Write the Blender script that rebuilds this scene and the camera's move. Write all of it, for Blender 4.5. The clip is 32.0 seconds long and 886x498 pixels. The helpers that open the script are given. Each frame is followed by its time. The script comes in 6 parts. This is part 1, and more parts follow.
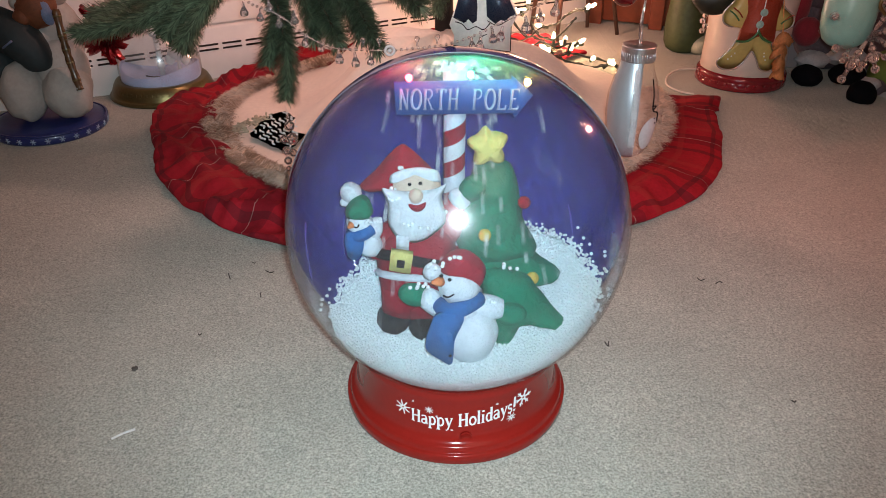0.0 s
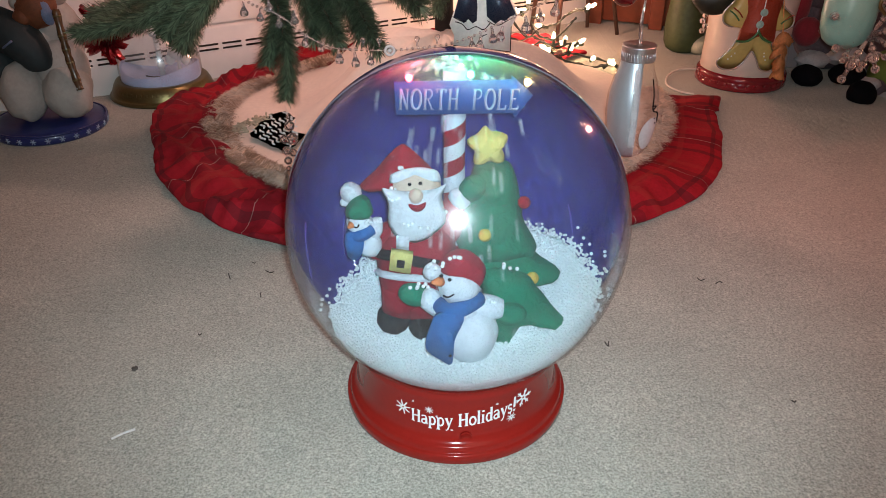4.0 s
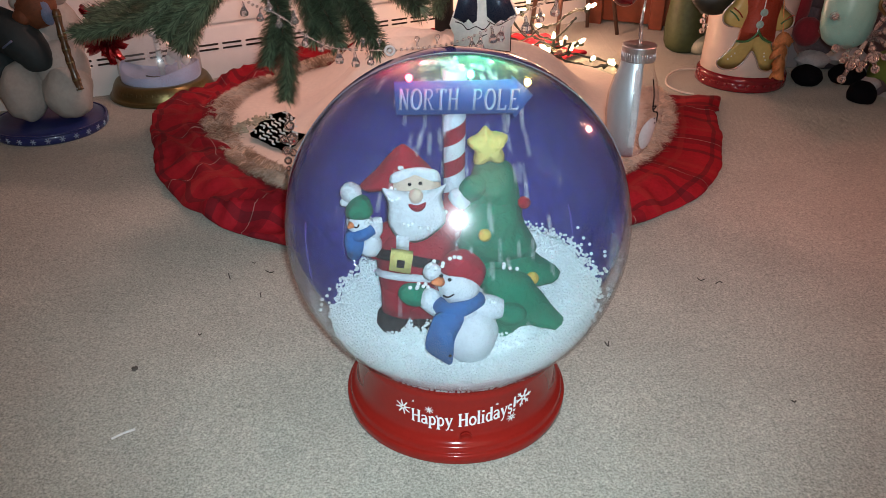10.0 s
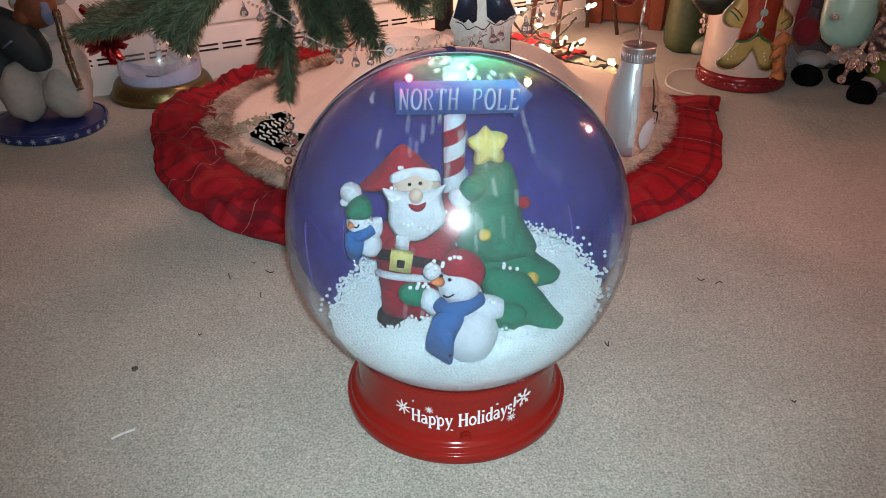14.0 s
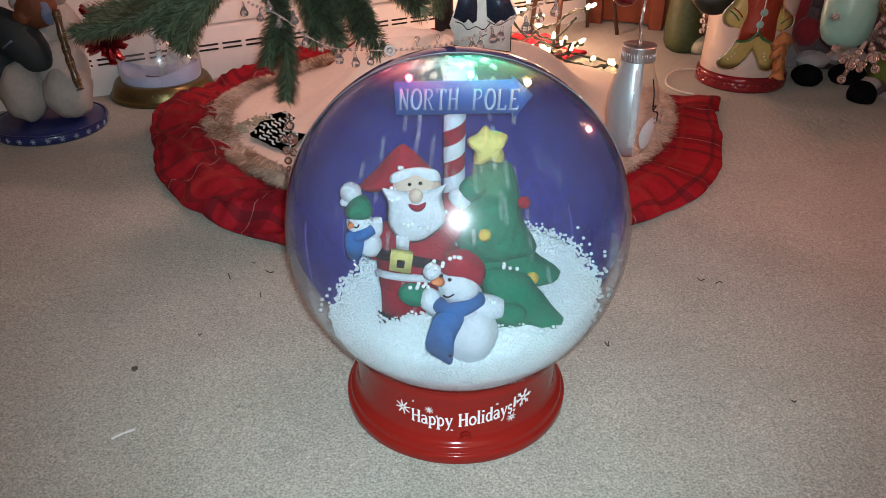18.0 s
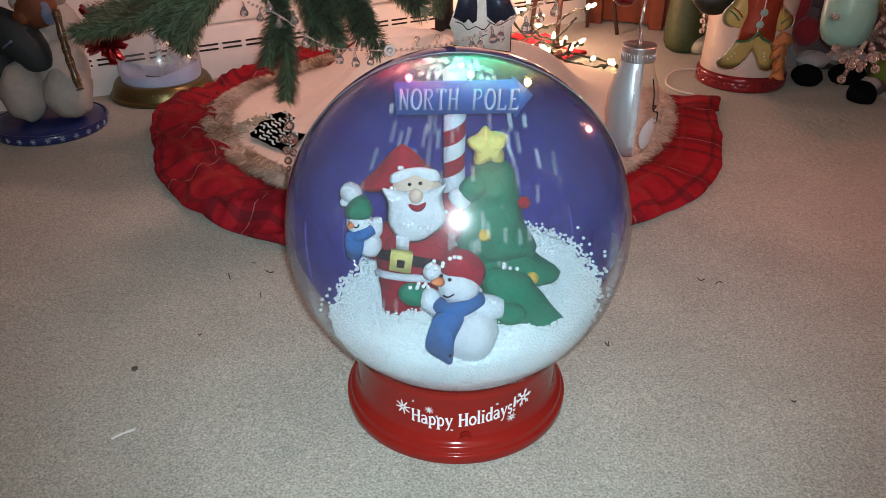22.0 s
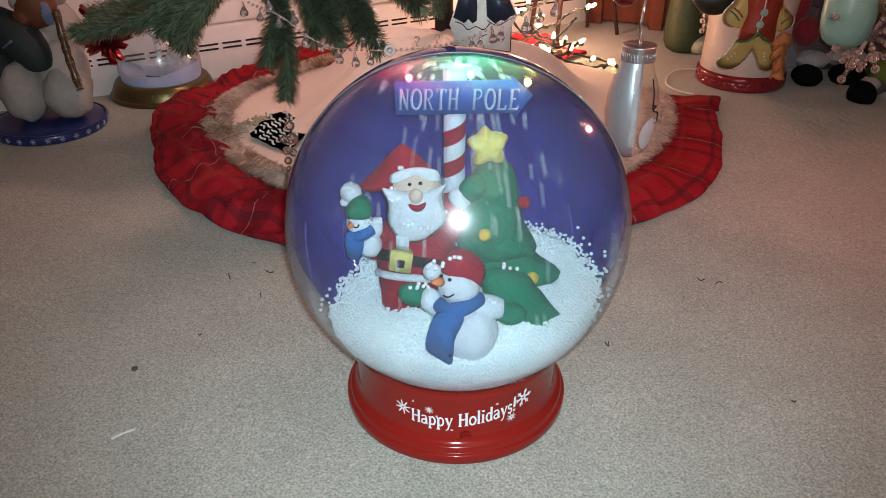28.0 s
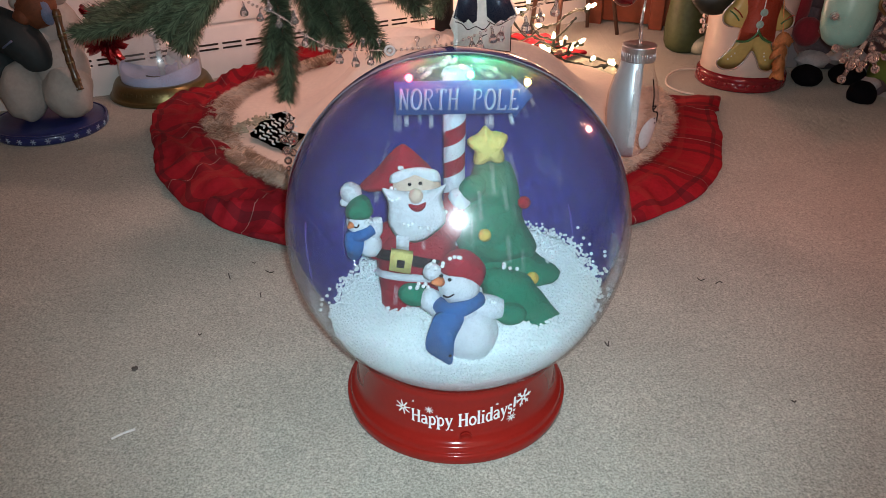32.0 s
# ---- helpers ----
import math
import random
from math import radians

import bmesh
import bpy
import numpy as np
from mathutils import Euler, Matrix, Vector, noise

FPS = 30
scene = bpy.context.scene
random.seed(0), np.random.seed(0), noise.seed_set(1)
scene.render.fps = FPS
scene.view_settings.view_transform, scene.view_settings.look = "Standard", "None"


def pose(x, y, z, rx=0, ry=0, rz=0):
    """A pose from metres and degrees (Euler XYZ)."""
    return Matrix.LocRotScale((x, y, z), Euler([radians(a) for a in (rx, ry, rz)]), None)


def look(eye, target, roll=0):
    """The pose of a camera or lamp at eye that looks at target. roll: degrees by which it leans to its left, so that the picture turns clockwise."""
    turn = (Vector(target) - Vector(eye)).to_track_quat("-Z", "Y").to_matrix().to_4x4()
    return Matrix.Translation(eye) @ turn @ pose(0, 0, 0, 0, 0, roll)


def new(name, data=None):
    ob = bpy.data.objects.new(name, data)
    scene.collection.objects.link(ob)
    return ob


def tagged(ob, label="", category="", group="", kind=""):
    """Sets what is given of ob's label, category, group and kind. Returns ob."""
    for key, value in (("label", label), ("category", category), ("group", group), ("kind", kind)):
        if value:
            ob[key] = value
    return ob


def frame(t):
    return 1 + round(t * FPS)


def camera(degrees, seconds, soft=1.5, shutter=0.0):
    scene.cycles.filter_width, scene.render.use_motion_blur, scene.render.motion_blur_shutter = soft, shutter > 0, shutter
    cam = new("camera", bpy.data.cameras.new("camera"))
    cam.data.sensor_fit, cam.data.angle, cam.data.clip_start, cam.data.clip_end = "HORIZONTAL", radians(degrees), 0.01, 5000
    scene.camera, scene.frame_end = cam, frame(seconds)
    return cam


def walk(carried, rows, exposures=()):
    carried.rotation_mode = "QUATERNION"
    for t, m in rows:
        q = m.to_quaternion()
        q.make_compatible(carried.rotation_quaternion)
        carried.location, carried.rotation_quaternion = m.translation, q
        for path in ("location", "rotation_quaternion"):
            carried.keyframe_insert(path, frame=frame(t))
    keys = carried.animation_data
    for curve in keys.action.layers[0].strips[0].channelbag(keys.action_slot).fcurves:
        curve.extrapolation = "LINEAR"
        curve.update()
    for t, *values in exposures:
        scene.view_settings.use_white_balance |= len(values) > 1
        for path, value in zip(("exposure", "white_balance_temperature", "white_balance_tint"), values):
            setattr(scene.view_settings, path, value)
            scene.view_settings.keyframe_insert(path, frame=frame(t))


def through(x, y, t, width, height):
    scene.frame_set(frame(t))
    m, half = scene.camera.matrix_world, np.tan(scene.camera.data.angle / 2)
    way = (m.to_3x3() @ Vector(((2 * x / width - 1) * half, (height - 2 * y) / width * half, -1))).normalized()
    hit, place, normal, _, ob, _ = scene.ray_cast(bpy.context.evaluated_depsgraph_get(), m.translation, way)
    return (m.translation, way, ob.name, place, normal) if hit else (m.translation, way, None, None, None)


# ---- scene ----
cam = camera(60, 32.0, soft=0.8, shutter=1.0)
EYE = Vector((-0.014, -0.6614, 0.5546))
STILL = pose(*EYE, 60.17, 0, 0)
walk(cam, [(0, STILL), (32, STILL)], exposures=[(0, 0.09), (6, 0.05), (20, 0.0), (32, -0.05)])

# ---- light: the torch on the phone, the strings of warm bulbs, the small lamps in the globe, an added room fill ----
world = bpy.data.worlds.new("room_air")
scene.world = world
world.use_nodes = True
world.node_tree.nodes["Background"].inputs[0].default_value = (1.0, 0.76, 0.66, 1)
world.node_tree.nodes["Background"].inputs[1].default_value = 0.1


def lamp(name, kind, place, power, colour, radius=0.02):
    data = bpy.data.lights.new(name, kind)
    data.energy, data.color, data.shadow_soft_size = power, colour, radius
    ob = new(name, data)
    ob.location = place
    return ob


torch = lamp("phone_torch", "SPOT", EYE + Vector((0.012, 0.0, 0.012)), 32, (0.785, 0.955, 1.04), 0.01)
torch.matrix_world = look(torch.location, (0.0, 0.08, 0.19))
torch.data.spot_size, torch.data.spot_blend = radians(94), 1.0
WARM = (1.0, 0.42, 0.35)
lamp("bulb_glow", "POINT", (0.235, 1.33, 0.16), 3.7, (1.0, 0.52, 0.36), 0.03)
lamp("bulb_glow", "POINT", (0.55, 0.4, 0.43), 2.1, (1.0, 0.28, 0.21), 0.012)
lamp("bulb_glow", "POINT", (-0.22, 0.83, 0.55), 4.5, (1.0, 0.53, 0.45), 0.03)
lamp("bulb_glow", "POINT", (0.05, 0.62, 0.85), 3.0, WARM, 0.03)
# Unseen soft lamp added behind the camera for the room's ambient light.
lamp("room_fill", "POINT", (0.6, -1.2, 1.9), 7, (1.0, 0.72, 0.56), 0.45)


# ---- materials ----
def mat(name, colour, rough=0.6, metal=0.0, vary=0.12, grain=60.0, bump=0.15, sheen=0.0, glow=0.0, coat=0.0, sub=0.0, spec=0.5, flecks=0.0, fleck_scale=900.0, fold=0.0):
    """A surface: a colour that varies at two scales, fine relief, gloss, and glitter where flecks is set."""
    m = bpy.data.materials.new(name)
    m.use_nodes = True
    t = m.node_tree
    b = t.nodes["Principled BSDF"]
    co = t.nodes.new("ShaderNodeTexCoord")
    small, large = t.nodes.new("ShaderNodeTexNoise"), t.nodes.new("ShaderNodeTexNoise")
    small.inputs["Scale"].default_value, large.inputs["Scale"].default_value = grain * 6, grain * 0.6
    small.inputs["Detail"].default_value, large.inputs["Detail"].default_value = 3, 4
    add = t.nodes.new("ShaderNodeMath")
    add.operation = "ADD"
    ramp = t.nodes.new("ShaderNodeMapRange")
    ramp.inputs[1].default_value, ramp.inputs[2].default_value = 0.6, 1.4
    ramp.inputs[3].default_value, ramp.inputs[4].default_value = 1 - vary, 1 + vary
    mul = t.nodes.new("ShaderNodeVectorMath")
    mul.operation = "SCALE"
    mul.inputs[0].default_value = colour
    for n in (small, large):
        t.links.new(co.outputs["Object"], n.inputs["Vector"])
    t.links.new(small.outputs["Fac"], add.inputs[0])
    t.links.new(large.outputs["Fac"], add.inputs[1])
    t.links.new(add.outputs[0], ramp.inputs[0])
    t.links.new(ramp.outputs[0], mul.inputs["Scale"])
    t.links.new(mul.outputs[0], b.inputs["Base Color"])
    b.inputs["Roughness"].default_value, b.inputs["Metallic"].default_value = rough, metal
    b.inputs["Specular IOR Level"].default_value = spec
    b.inputs["Coat Weight"].default_value, b.inputs["Coat Roughness"].default_value = coat, 0.08
    b.inputs["Sheen Weight"].default_value = sheen
    if sub:
        b.inputs["Subsurface Weight"].default_value, b.inputs["Subsurface Scale"].default_value = sub, 0.004
    if glow:
        b.inputs["Emission Color"].default_value = (*colour, 1)
        b.inputs["Emission Strength"].default_value = glow
    if flecks:
        v = t.nodes.new("ShaderNodeTexVoronoi")
        v.inputs["Scale"].default_value = fleck_scale
        t.links.new(co.outputs["Object"], v.inputs["Vector"])
        r = t.nodes.new("ShaderNodeMapRange")
        r.inputs[1].default_value, r.inputs[2].default_value = 1 - flecks, 1 - flecks * 0.6
        sep = t.nodes.new("ShaderNodeSeparateColor")
        t.links.new(v.outputs["Color"], sep.inputs[0])
        t.links.new(sep.outputs[0], r.inputs[0])
        t.links.new(r.outputs[0], b.inputs["Metallic"])
        nm = t.nodes.new("ShaderNodeBump")
        nm.inputs["Strength"].default_value = 0.9
        nm.inputs["Distance"].default_value = 0.001
        t.links.new(sep.outputs[1], nm.inputs["Height"])
        t.links.new(nm.outputs[0], b.inputs["Normal"])
    elif bump:
        nm = t.nodes.new("ShaderNodeBump")
        if fold:
            f2, b2 = t.nodes.new("ShaderNodeTexNoise"), t.nodes.new("ShaderNodeBump")
            f2.inputs["Scale"].default_value, f2.inputs["Detail"].default_value, f2.inputs["Distortion"].default_value = 95, 5, 1.2
            b2.inputs["Strength"].default_value, b2.inputs["Distance"].default_value = fold, 0.006
            t.links.new(co.outputs["Object"], f2.inputs["Vector"])
            t.links.new(f2.outputs["Fac"], b2.inputs["Height"])
            t.links.new(b2.outputs[0], nm.inputs["Normal"])
        nm.inputs["Strength"].default_value, nm.inputs["Distance"].default_value = bump, 0.0015
        t.links.new(small.outputs["Fac"], nm.inputs["Height"])
        t.links.new(nm.outputs[0], b.inputs["Normal"])
    return m


def clear(name, tint=(1, 1, 1), rough=0.03, haze=0.0, ior=1.45, scuff=0.0, fade=None):
    """Thin clear plastic: it lets light straight through, mirrors more at a glancing angle, and has a little dust on it."""
    m = bpy.data.materials.new(name)
    m.use_nodes = True
    t = m.node_tree
    t.nodes.remove(t.nodes["Principled BSDF"])
    tr, gl, lw, pw, mr0, mix = (t.nodes.new("ShaderNode" + k) for k in ("BsdfTransparent", "BsdfGlossy", "LayerWeight", "Math", "MapRange", "MixShader"))
    tr.inputs[0].default_value, gl.inputs["Roughness"].default_value = (*tint, 1), rough
    f0 = ((ior - 1) / (ior + 1)) ** 2
    pw.operation = "POWER"
    pw.inputs[1].default_value = 3.6
    mr0.inputs[3].default_value, mr0.inputs[4].default_value = f0, 0.62
    t.links.new(lw.outputs["Facing"], pw.inputs[0])
    t.links.new(pw.outputs[0], mr0.inputs[0])
    t.links.new(mr0.outputs[0], mix.inputs[0])
    t.links.new(tr.outputs[0], mix.inputs[1])
    t.links.new(gl.outputs[0], mix.inputs[2])
    last = mix
    if scuff:
        g2, m2 = t.nodes.new("ShaderNodeBsdfGlossy"), t.nodes.new("ShaderNodeMixShader")
        g2.inputs["Roughness"].default_value, m2.inputs[0].default_value = 0.24, scuff
        t.links.new(mix.outputs[0], m2.inputs[1])
        t.links.new(g2.outputs[0], m2.inputs[2])
        last = mix = m2
    if haze:
        df, mx, no, co, mr = (t.nodes.new("ShaderNode" + k) for k in ("BsdfDiffuse", "MixShader", "TexNoise", "TexCoord", "MapRange"))
        df.inputs[0].default_value = (0.8, 0.8, 0.8, 1)
        tl, ad = t.nodes.new("ShaderNodeBsdfTranslucent"), t.nodes.new("ShaderNodeMixShader")
        tl.inputs[0].default_value = (0.9, 0.9, 0.9, 1)
        t.links.new(df.outputs[0], ad.inputs[1])
        t.links.new(tl.outputs[0], ad.inputs[2])
        no.inputs["Scale"].default_value, no.inputs["Detail"].default_value = 25, 8
        mr.inputs[3].default_value, mr.inputs[4].default_value = haze * 0.4, haze * 1.6
        t.links.new(co.outputs["Object"], no.inputs["Vector"])
        t.links.new(no.outputs["Fac"], mr.inputs[0])
        amount = mr.outputs[0]
        # fade keeps the haze to the heights where lamp glare should show
        if fade:
            sx, fz, ml = (t.nodes.new("ShaderNode" + k) for k in ("SeparateXYZ", "MapRange", "Math"))
            fz.interpolation_type = "SMOOTHSTEP"
            fz.inputs[1].default_value, fz.inputs[2].default_value = fade
            ml.operation = "MULTIPLY"
            t.links.new(co.outputs["Object"], sx.inputs[0])
            t.links.new(sx.outputs[2], fz.inputs[0])
            t.links.new(amount, ml.inputs[0])
            t.links.new(fz.outputs[0], ml.inputs[1])
            amount = ml.outputs[0]
        t.links.new(amount, mx.inputs[0])
        t.links.new(mix.outputs[0], mx.inputs[1])
        t.links.new(ad.outputs[0], mx.inputs[2])
        last = mx
    t.links.new(last.outputs[0], t.nodes["Material Output"].inputs[0])
    return m


def crystal(name, tint, through=0.9):
    """Solid cut acrylic that bends light."""
    m = bpy.data.materials.new(name)
    m.use_nodes = True
    b = m.node_tree.nodes["Principled BSDF"]
    b.inputs["Base Color"].default_value = (*tint, 1)
    b.inputs["Transmission Weight"].default_value, b.inputs["Roughness"].default_value, b.inputs["IOR"].default_value = through, 0.04, 1.5
    return m


def lit(name, colour, strength):
    m = bpy.data.materials.new(name)
    m.use_nodes = True
    b = m.node_tree.nodes["Principled BSDF"]
    b.inputs["Base Color"].default_value = (*colour, 1)
    b.inputs["Emission Color"].default_value, b.inputs["Emission Strength"].default_value = (*colour, 1), strength
    return m


def carpet_material():
    """Short cut pile: fine light and dark tufts, faint wide patches where it is trodden."""
    m = mat("beige_carpet", (0.425, 0.42, 0.362), 0.95, vary=0.06, grain=14, bump=0.0, sheen=0.15, spec=0.1)
    t = m.node_tree
    b = t.nodes["Principled BSDF"]
    co = [k for k in t.nodes if k.type == "TEX_COORD"][0]
    cur = b.inputs["Base Color"].links[0].from_socket
    for scale, low, high in ((390, 0.52, 1.48), (140, 0.87, 1.13), (9, 0.93, 1.07)):
        n, r, k = t.nodes.new("ShaderNodeTexNoise"), t.nodes.new("ShaderNodeMapRange"), t.nodes.new("ShaderNodeVectorMath")
        n.inputs["Scale"].default_value, n.inputs["Detail"].default_value, n.inputs["Roughness"].default_value = scale, 3, 0.7
        r.inputs[1].default_value, r.inputs[2].default_value, r.inputs[3].default_value, r.inputs[4].default_value = 0.3, 0.7, low, high
        k.operation = "SCALE"
        t.links.new(co.outputs["Object"], n.inputs["Vector"])
        t.links.new(n.outputs["Fac"], r.inputs[0])
        t.links.new(cur, k.inputs[0])
        t.links.new(r.outputs[0], k.inputs["Scale"])
        cur = k.outputs[0]
        if scale > 200:
            bp = t.nodes.new("ShaderNodeBump")
            bp.inputs["Strength"].default_value, bp.inputs["Distance"].default_value = 0.6, 0.0025
            t.links.new(n.outputs["Fac"], bp.inputs["Height"])
            t.links.new(bp.outputs[0], b.inputs["Normal"])
    t.links.new(cur, b.inputs["Base Color"])
    return m


def plaid_material():
    """Red tartan: wide dark bands and thin white and dark lines both ways, laid by the cloth's own grain."""
    m = mat("red_plaid_cloth", (0.34, 0.01, 0.02), 0.8, vary=0.22, grain=30, bump=0.3, spec=0.2)
    t = m.node_tree
    b = t.nodes["Principled BSDF"]
    old = b.inputs["Base Color"].links[0].from_socket
    uv = t.nodes.new("ShaderNodeUVMap")
    sep = t.nodes.new("ShaderNodeSeparateXYZ")
    t.links.new(uv.outputs[0], sep.inputs[0])
    cur = old

    def band(axis, period, at, half, colour, amount):
        nonlocal cur
        sh, md, sb, ab, lt, ml, mx = (t.nodes.new("ShaderNode" + k) for k in ("Math", "Math", "Math", "Math", "Math", "Math", "Mix"))
        sh.operation, md.operation, sb.operation, ab.operation, lt.operation, ml.operation = "ADD", "FLOORED_MODULO", "SUBTRACT", "ABSOLUTE", "LESS_THAN", "MULTIPLY"
        sh.inputs[1].default_value = 10 * period
        md.inputs[1].default_value, sb.inputs[1].default_value, lt.inputs[1].default_value, ml.inputs[1].default_value = period, at, half, amount
        t.links.new(sep.outputs[axis], sh.inputs[0])
        t.links.new(sh.outputs[0], md.inputs[0])
        t.links.new(md.outputs[0], sb.inputs[0])
        t.links.new(sb.outputs[0], ab.inputs[0])
        t.links.new(ab.outputs[0], lt.inputs[0])
        t.links.new(lt.outputs[0], ml.inputs[0])
        mx.data_type = "RGBA"
        mx.inputs[7].default_value = (*colour, 1)
        t.links.new(ml.outputs[0], mx.inputs[0])
        t.links.new(cur, mx.inputs[6])
        cur = mx.outputs[2]
    for axis in (0, 1):
        band(axis, 0.17, 0.065, 0.021, (0.035, 0.006, 0.012), 0.36)
        band(axis, 0.17, 0.012, 0.006, (0.05, 0.01, 0.015), 0.5)
        band(axis, 0.17, 0.065, 0.0007, (0.6, 0.5, 0.45), 0.5)
        band(axis, 0.17, 0.115, 0.006, (0.36, 0.03, 0.03), 0.5)
    t.links.new(cur, b.inputs["Base Color"])
    return m


def brushed(m):
    """Fine slanting scratches, as on a rubbed plastic sheet."""
    t = m.node_tree
    b = t.nodes["Principled BSDF"]
    co = [k for k in t.nodes if k.type == "TEX_COORD"][0]
    old = b.inputs["Base Color"].links[0].from_socket
    cur = old
    for turn in (0.75, -0.6, 0.1):
        mp, no, mr, ml = (t.nodes.new("ShaderNode" + k) for k in ("Mapping", "TexNoise", "MapRange", "VectorMath"))
        mp.vector_type = "TEXTURE"
        mp.inputs["Rotation"].default_value, mp.inputs["Scale"].default_value = (0, turn, 0), (1 / 620, 1 / 160, 1 / 45)
        no.inputs["Scale"].default_value, no.inputs["Detail"].default_value = 1.0, 3
        mr.inputs[1].default_value, mr.inputs[2].default_value, mr.inputs[3].default_value, mr.inputs[4].default_value = 0.38, 0.68, 0.82, 1.19
        ml.operation = "SCALE"
        t.links.new(co.outputs["Object"], mp.inputs[0])
        t.links.new(mp.outputs[0], no.inputs["Vector"])
        t.links.new(no.outputs["Fac"], mr.inputs[0])
        t.links.new(cur, ml.inputs[0])
        t.links.new(mr.outputs[0], ml.inputs["Scale"])
        cur = ml.outputs[0]
        if turn > 0.5:
            bp = t.nodes.new("ShaderNodeBump")
            bp.inputs["Strength"].default_value, bp.inputs["Distance"].default_value = 0.06, 0.0004
            t.links.new(no.outputs["Fac"], bp.inputs["Height"])
            t.links.new(bp.outputs[0], b.inputs["Normal"])
    t.links.new(cur, b.inputs["Base Color"])


MIRROR_BLUE = mat("blue_plastic", (0.055, 0.057, 0.285), 0.05, vary=0.2, grain=16, bump=0.012, spec=0.85)
brushed(MIRROR_BLUE)
RED_PLASTIC = mat("red_plastic", (0.25, 0.014, 0.01), 0.14, vary=0.06, grain=40, bump=0.01, spec=0.26)
SHELL = clear("clear_plastic", (0.95, 0.965, 0.995), 0.07, 0.026, scuff=0.016)
GLASS = clear("clear_glass", (0.96, 0.96, 0.96), 0.05, 0.12, 1.8, scuff=0.07)
CRYSTAL = crystal("crystal_acrylic", (0.98, 0.98, 1.0))
ROSY = crystal("rosy_acrylic", (1.0, 0.96, 0.95), 0.95)
THIN_GLASS = clear("thin_glass", (0.98, 0.98, 0.98), 0.03, 0.03, 1.45)
# Haze for the added patch that stands in for the small lamps' glare.
GLOW_HAZE = clear("glow_haze_plastic", (0.97, 0.97, 0.98), 0.15, 0.11, fade=(0.348, 0.366))
FOAM = mat("white_foam", (0.82, 0.93, 0.91), 0.6, vary=0.05, grain=80, bump=0.05)
WHITE_FELT = mat("white_felt", (0.65, 0.75, 0.77), 0.95, vary=0.2, grain=70, bump=0.8, sheen=0.2, fold=0.4)
RED_FELT = mat("red_felt", (0.31, 0.006, 0.02), 0.95, vary=0.2, grain=60, bump=0.4, sheen=0.03, fold=0.55)
GREEN_FELT = mat("green_felt", (0.004, 0.2, 0.105), 0.95, vary=0.22, grain=60, bump=0.4, sheen=0.03, fold=0.55)
BLUE_FELT = mat("blue_felt", (0.016, 0.13, 0.37), 0.95, vary=0.15, grain=60, bump=0.4, sheen=0.03, fold=0.55)
BLACK_FELT = mat("black_felt", (0.01, 0.01, 0.013), 0.95, vary=0.25, grain=60, bump=0.4, spec=0.2, fold=0.55)
YELLOW_FELT = mat("yellow_felt", (0.68, 0.65, 0.2), 0.9, vary=0.1, grain=60, bump=0.4, fold=0.55)
GOLD_FELT = mat("amber_felt", (0.7, 0.5, 0.08), 0.9, vary=0.1, grain=60, bump=0.3, fold=0.55)
SKIN_FELT = mat("cream_felt", (0.66, 0.55, 0.42), 0.9, vary=0.08, grain=60, bump=0.3, fold=0.55)
ORANGE_FELT = mat("orange_felt", (0.75, 0.25, 0.08), 0.85, vary=0.1, grain=60, bump=0.3, fold=0.55)
CARPET = carpet_material()
PLAID = plaid_material()
CREAM_CLOTH = mat("cream_fleece", (0.8, 0.68, 0.58), 0.9, vary=0.08, grain=20, bump=0.3, sheen=0.2)
FUR = mat("brown_tipped_fur", (0.62, 0.43, 0.3), 0.8, vary=0.6, grain=9, bump=0.0, sheen=0.3)
NEEDLE = mat("green_needles", (0.115, 0.16, 0.095), 0.5, vary=0.45, grain=14, bump=0.0)
def each_apart(m, low, high):
    """Every separate needle or tuft has its own lightness."""
    t = m.node_tree
    b = t.nodes["Principled BSDF"]
    old = b.inputs["Base Color"].links[0].from_socket
    geo, mr, ml = (t.nodes.new("ShaderNode" + k) for k in ("NewGeometry", "MapRange", "VectorMath"))
    mr.inputs[3].default_value, mr.inputs[4].default_value = low, high
    ml.operation = "SCALE"
    t.links.new(geo.outputs["Random Per Island"], mr.inputs[0])
    t.links.new(old, ml.inputs[0])
    t.links.new(mr.outputs[0], ml.inputs["Scale"])
    t.links.new(ml.outputs[0], b.inputs["Base Color"])


each_apart(NEEDLE, 0.3, 1.6)
each_apart(FUR, 0.6, 1.45)
TWIG = mat("brown_twig", (0.1, 0.06, 0.035), 0.9, vary=0.3, grain=60)
WALL = mat("white_painted_wall", (0.74, 0.67, 0.635), 0.7, vary=0.05, grain=3, bump=0.1)
TRIM = mat("white_gloss_paint", (0.78, 0.74, 0.7), 0.4, vary=0.05, grain=6, bump=0.05)
DARK = mat("dark_gap", (0.015, 0.012, 0.01), 0.9, vary=0.1)
WOOD = mat("orange_stained_wood", (0.18, 0.045, 0.022), 0.4, vary=0.25, grain=10, bump=0.1, coat=0.2)
DARK_WOOD = mat("dark_brown_wood", (0.06, 0.028, 0.018), 0.45, vary=0.3, grain=20, bump=0.1)
WIRE = mat("dark_green_wire", (0.02, 0.03, 0.022), 0.5, vary=0.2)
WHITE_WIRE = mat("white_cable", (0.75, 0.68, 0.6), 0.4, vary=0.05)
BULB = lit("warm_bulb", (1.0, 0.66, 0.34), 30)
BRASS = mat("aged_brass", (0.16, 0.125, 0.05), 0.36, 0.8, vary=0.2, grain=30, bump=0.05)
SILVER = mat("satin_silver", (0.66, 0.72, 0.77), 0.42, 0.6, vary=0.06, grain=20, bump=0.05)
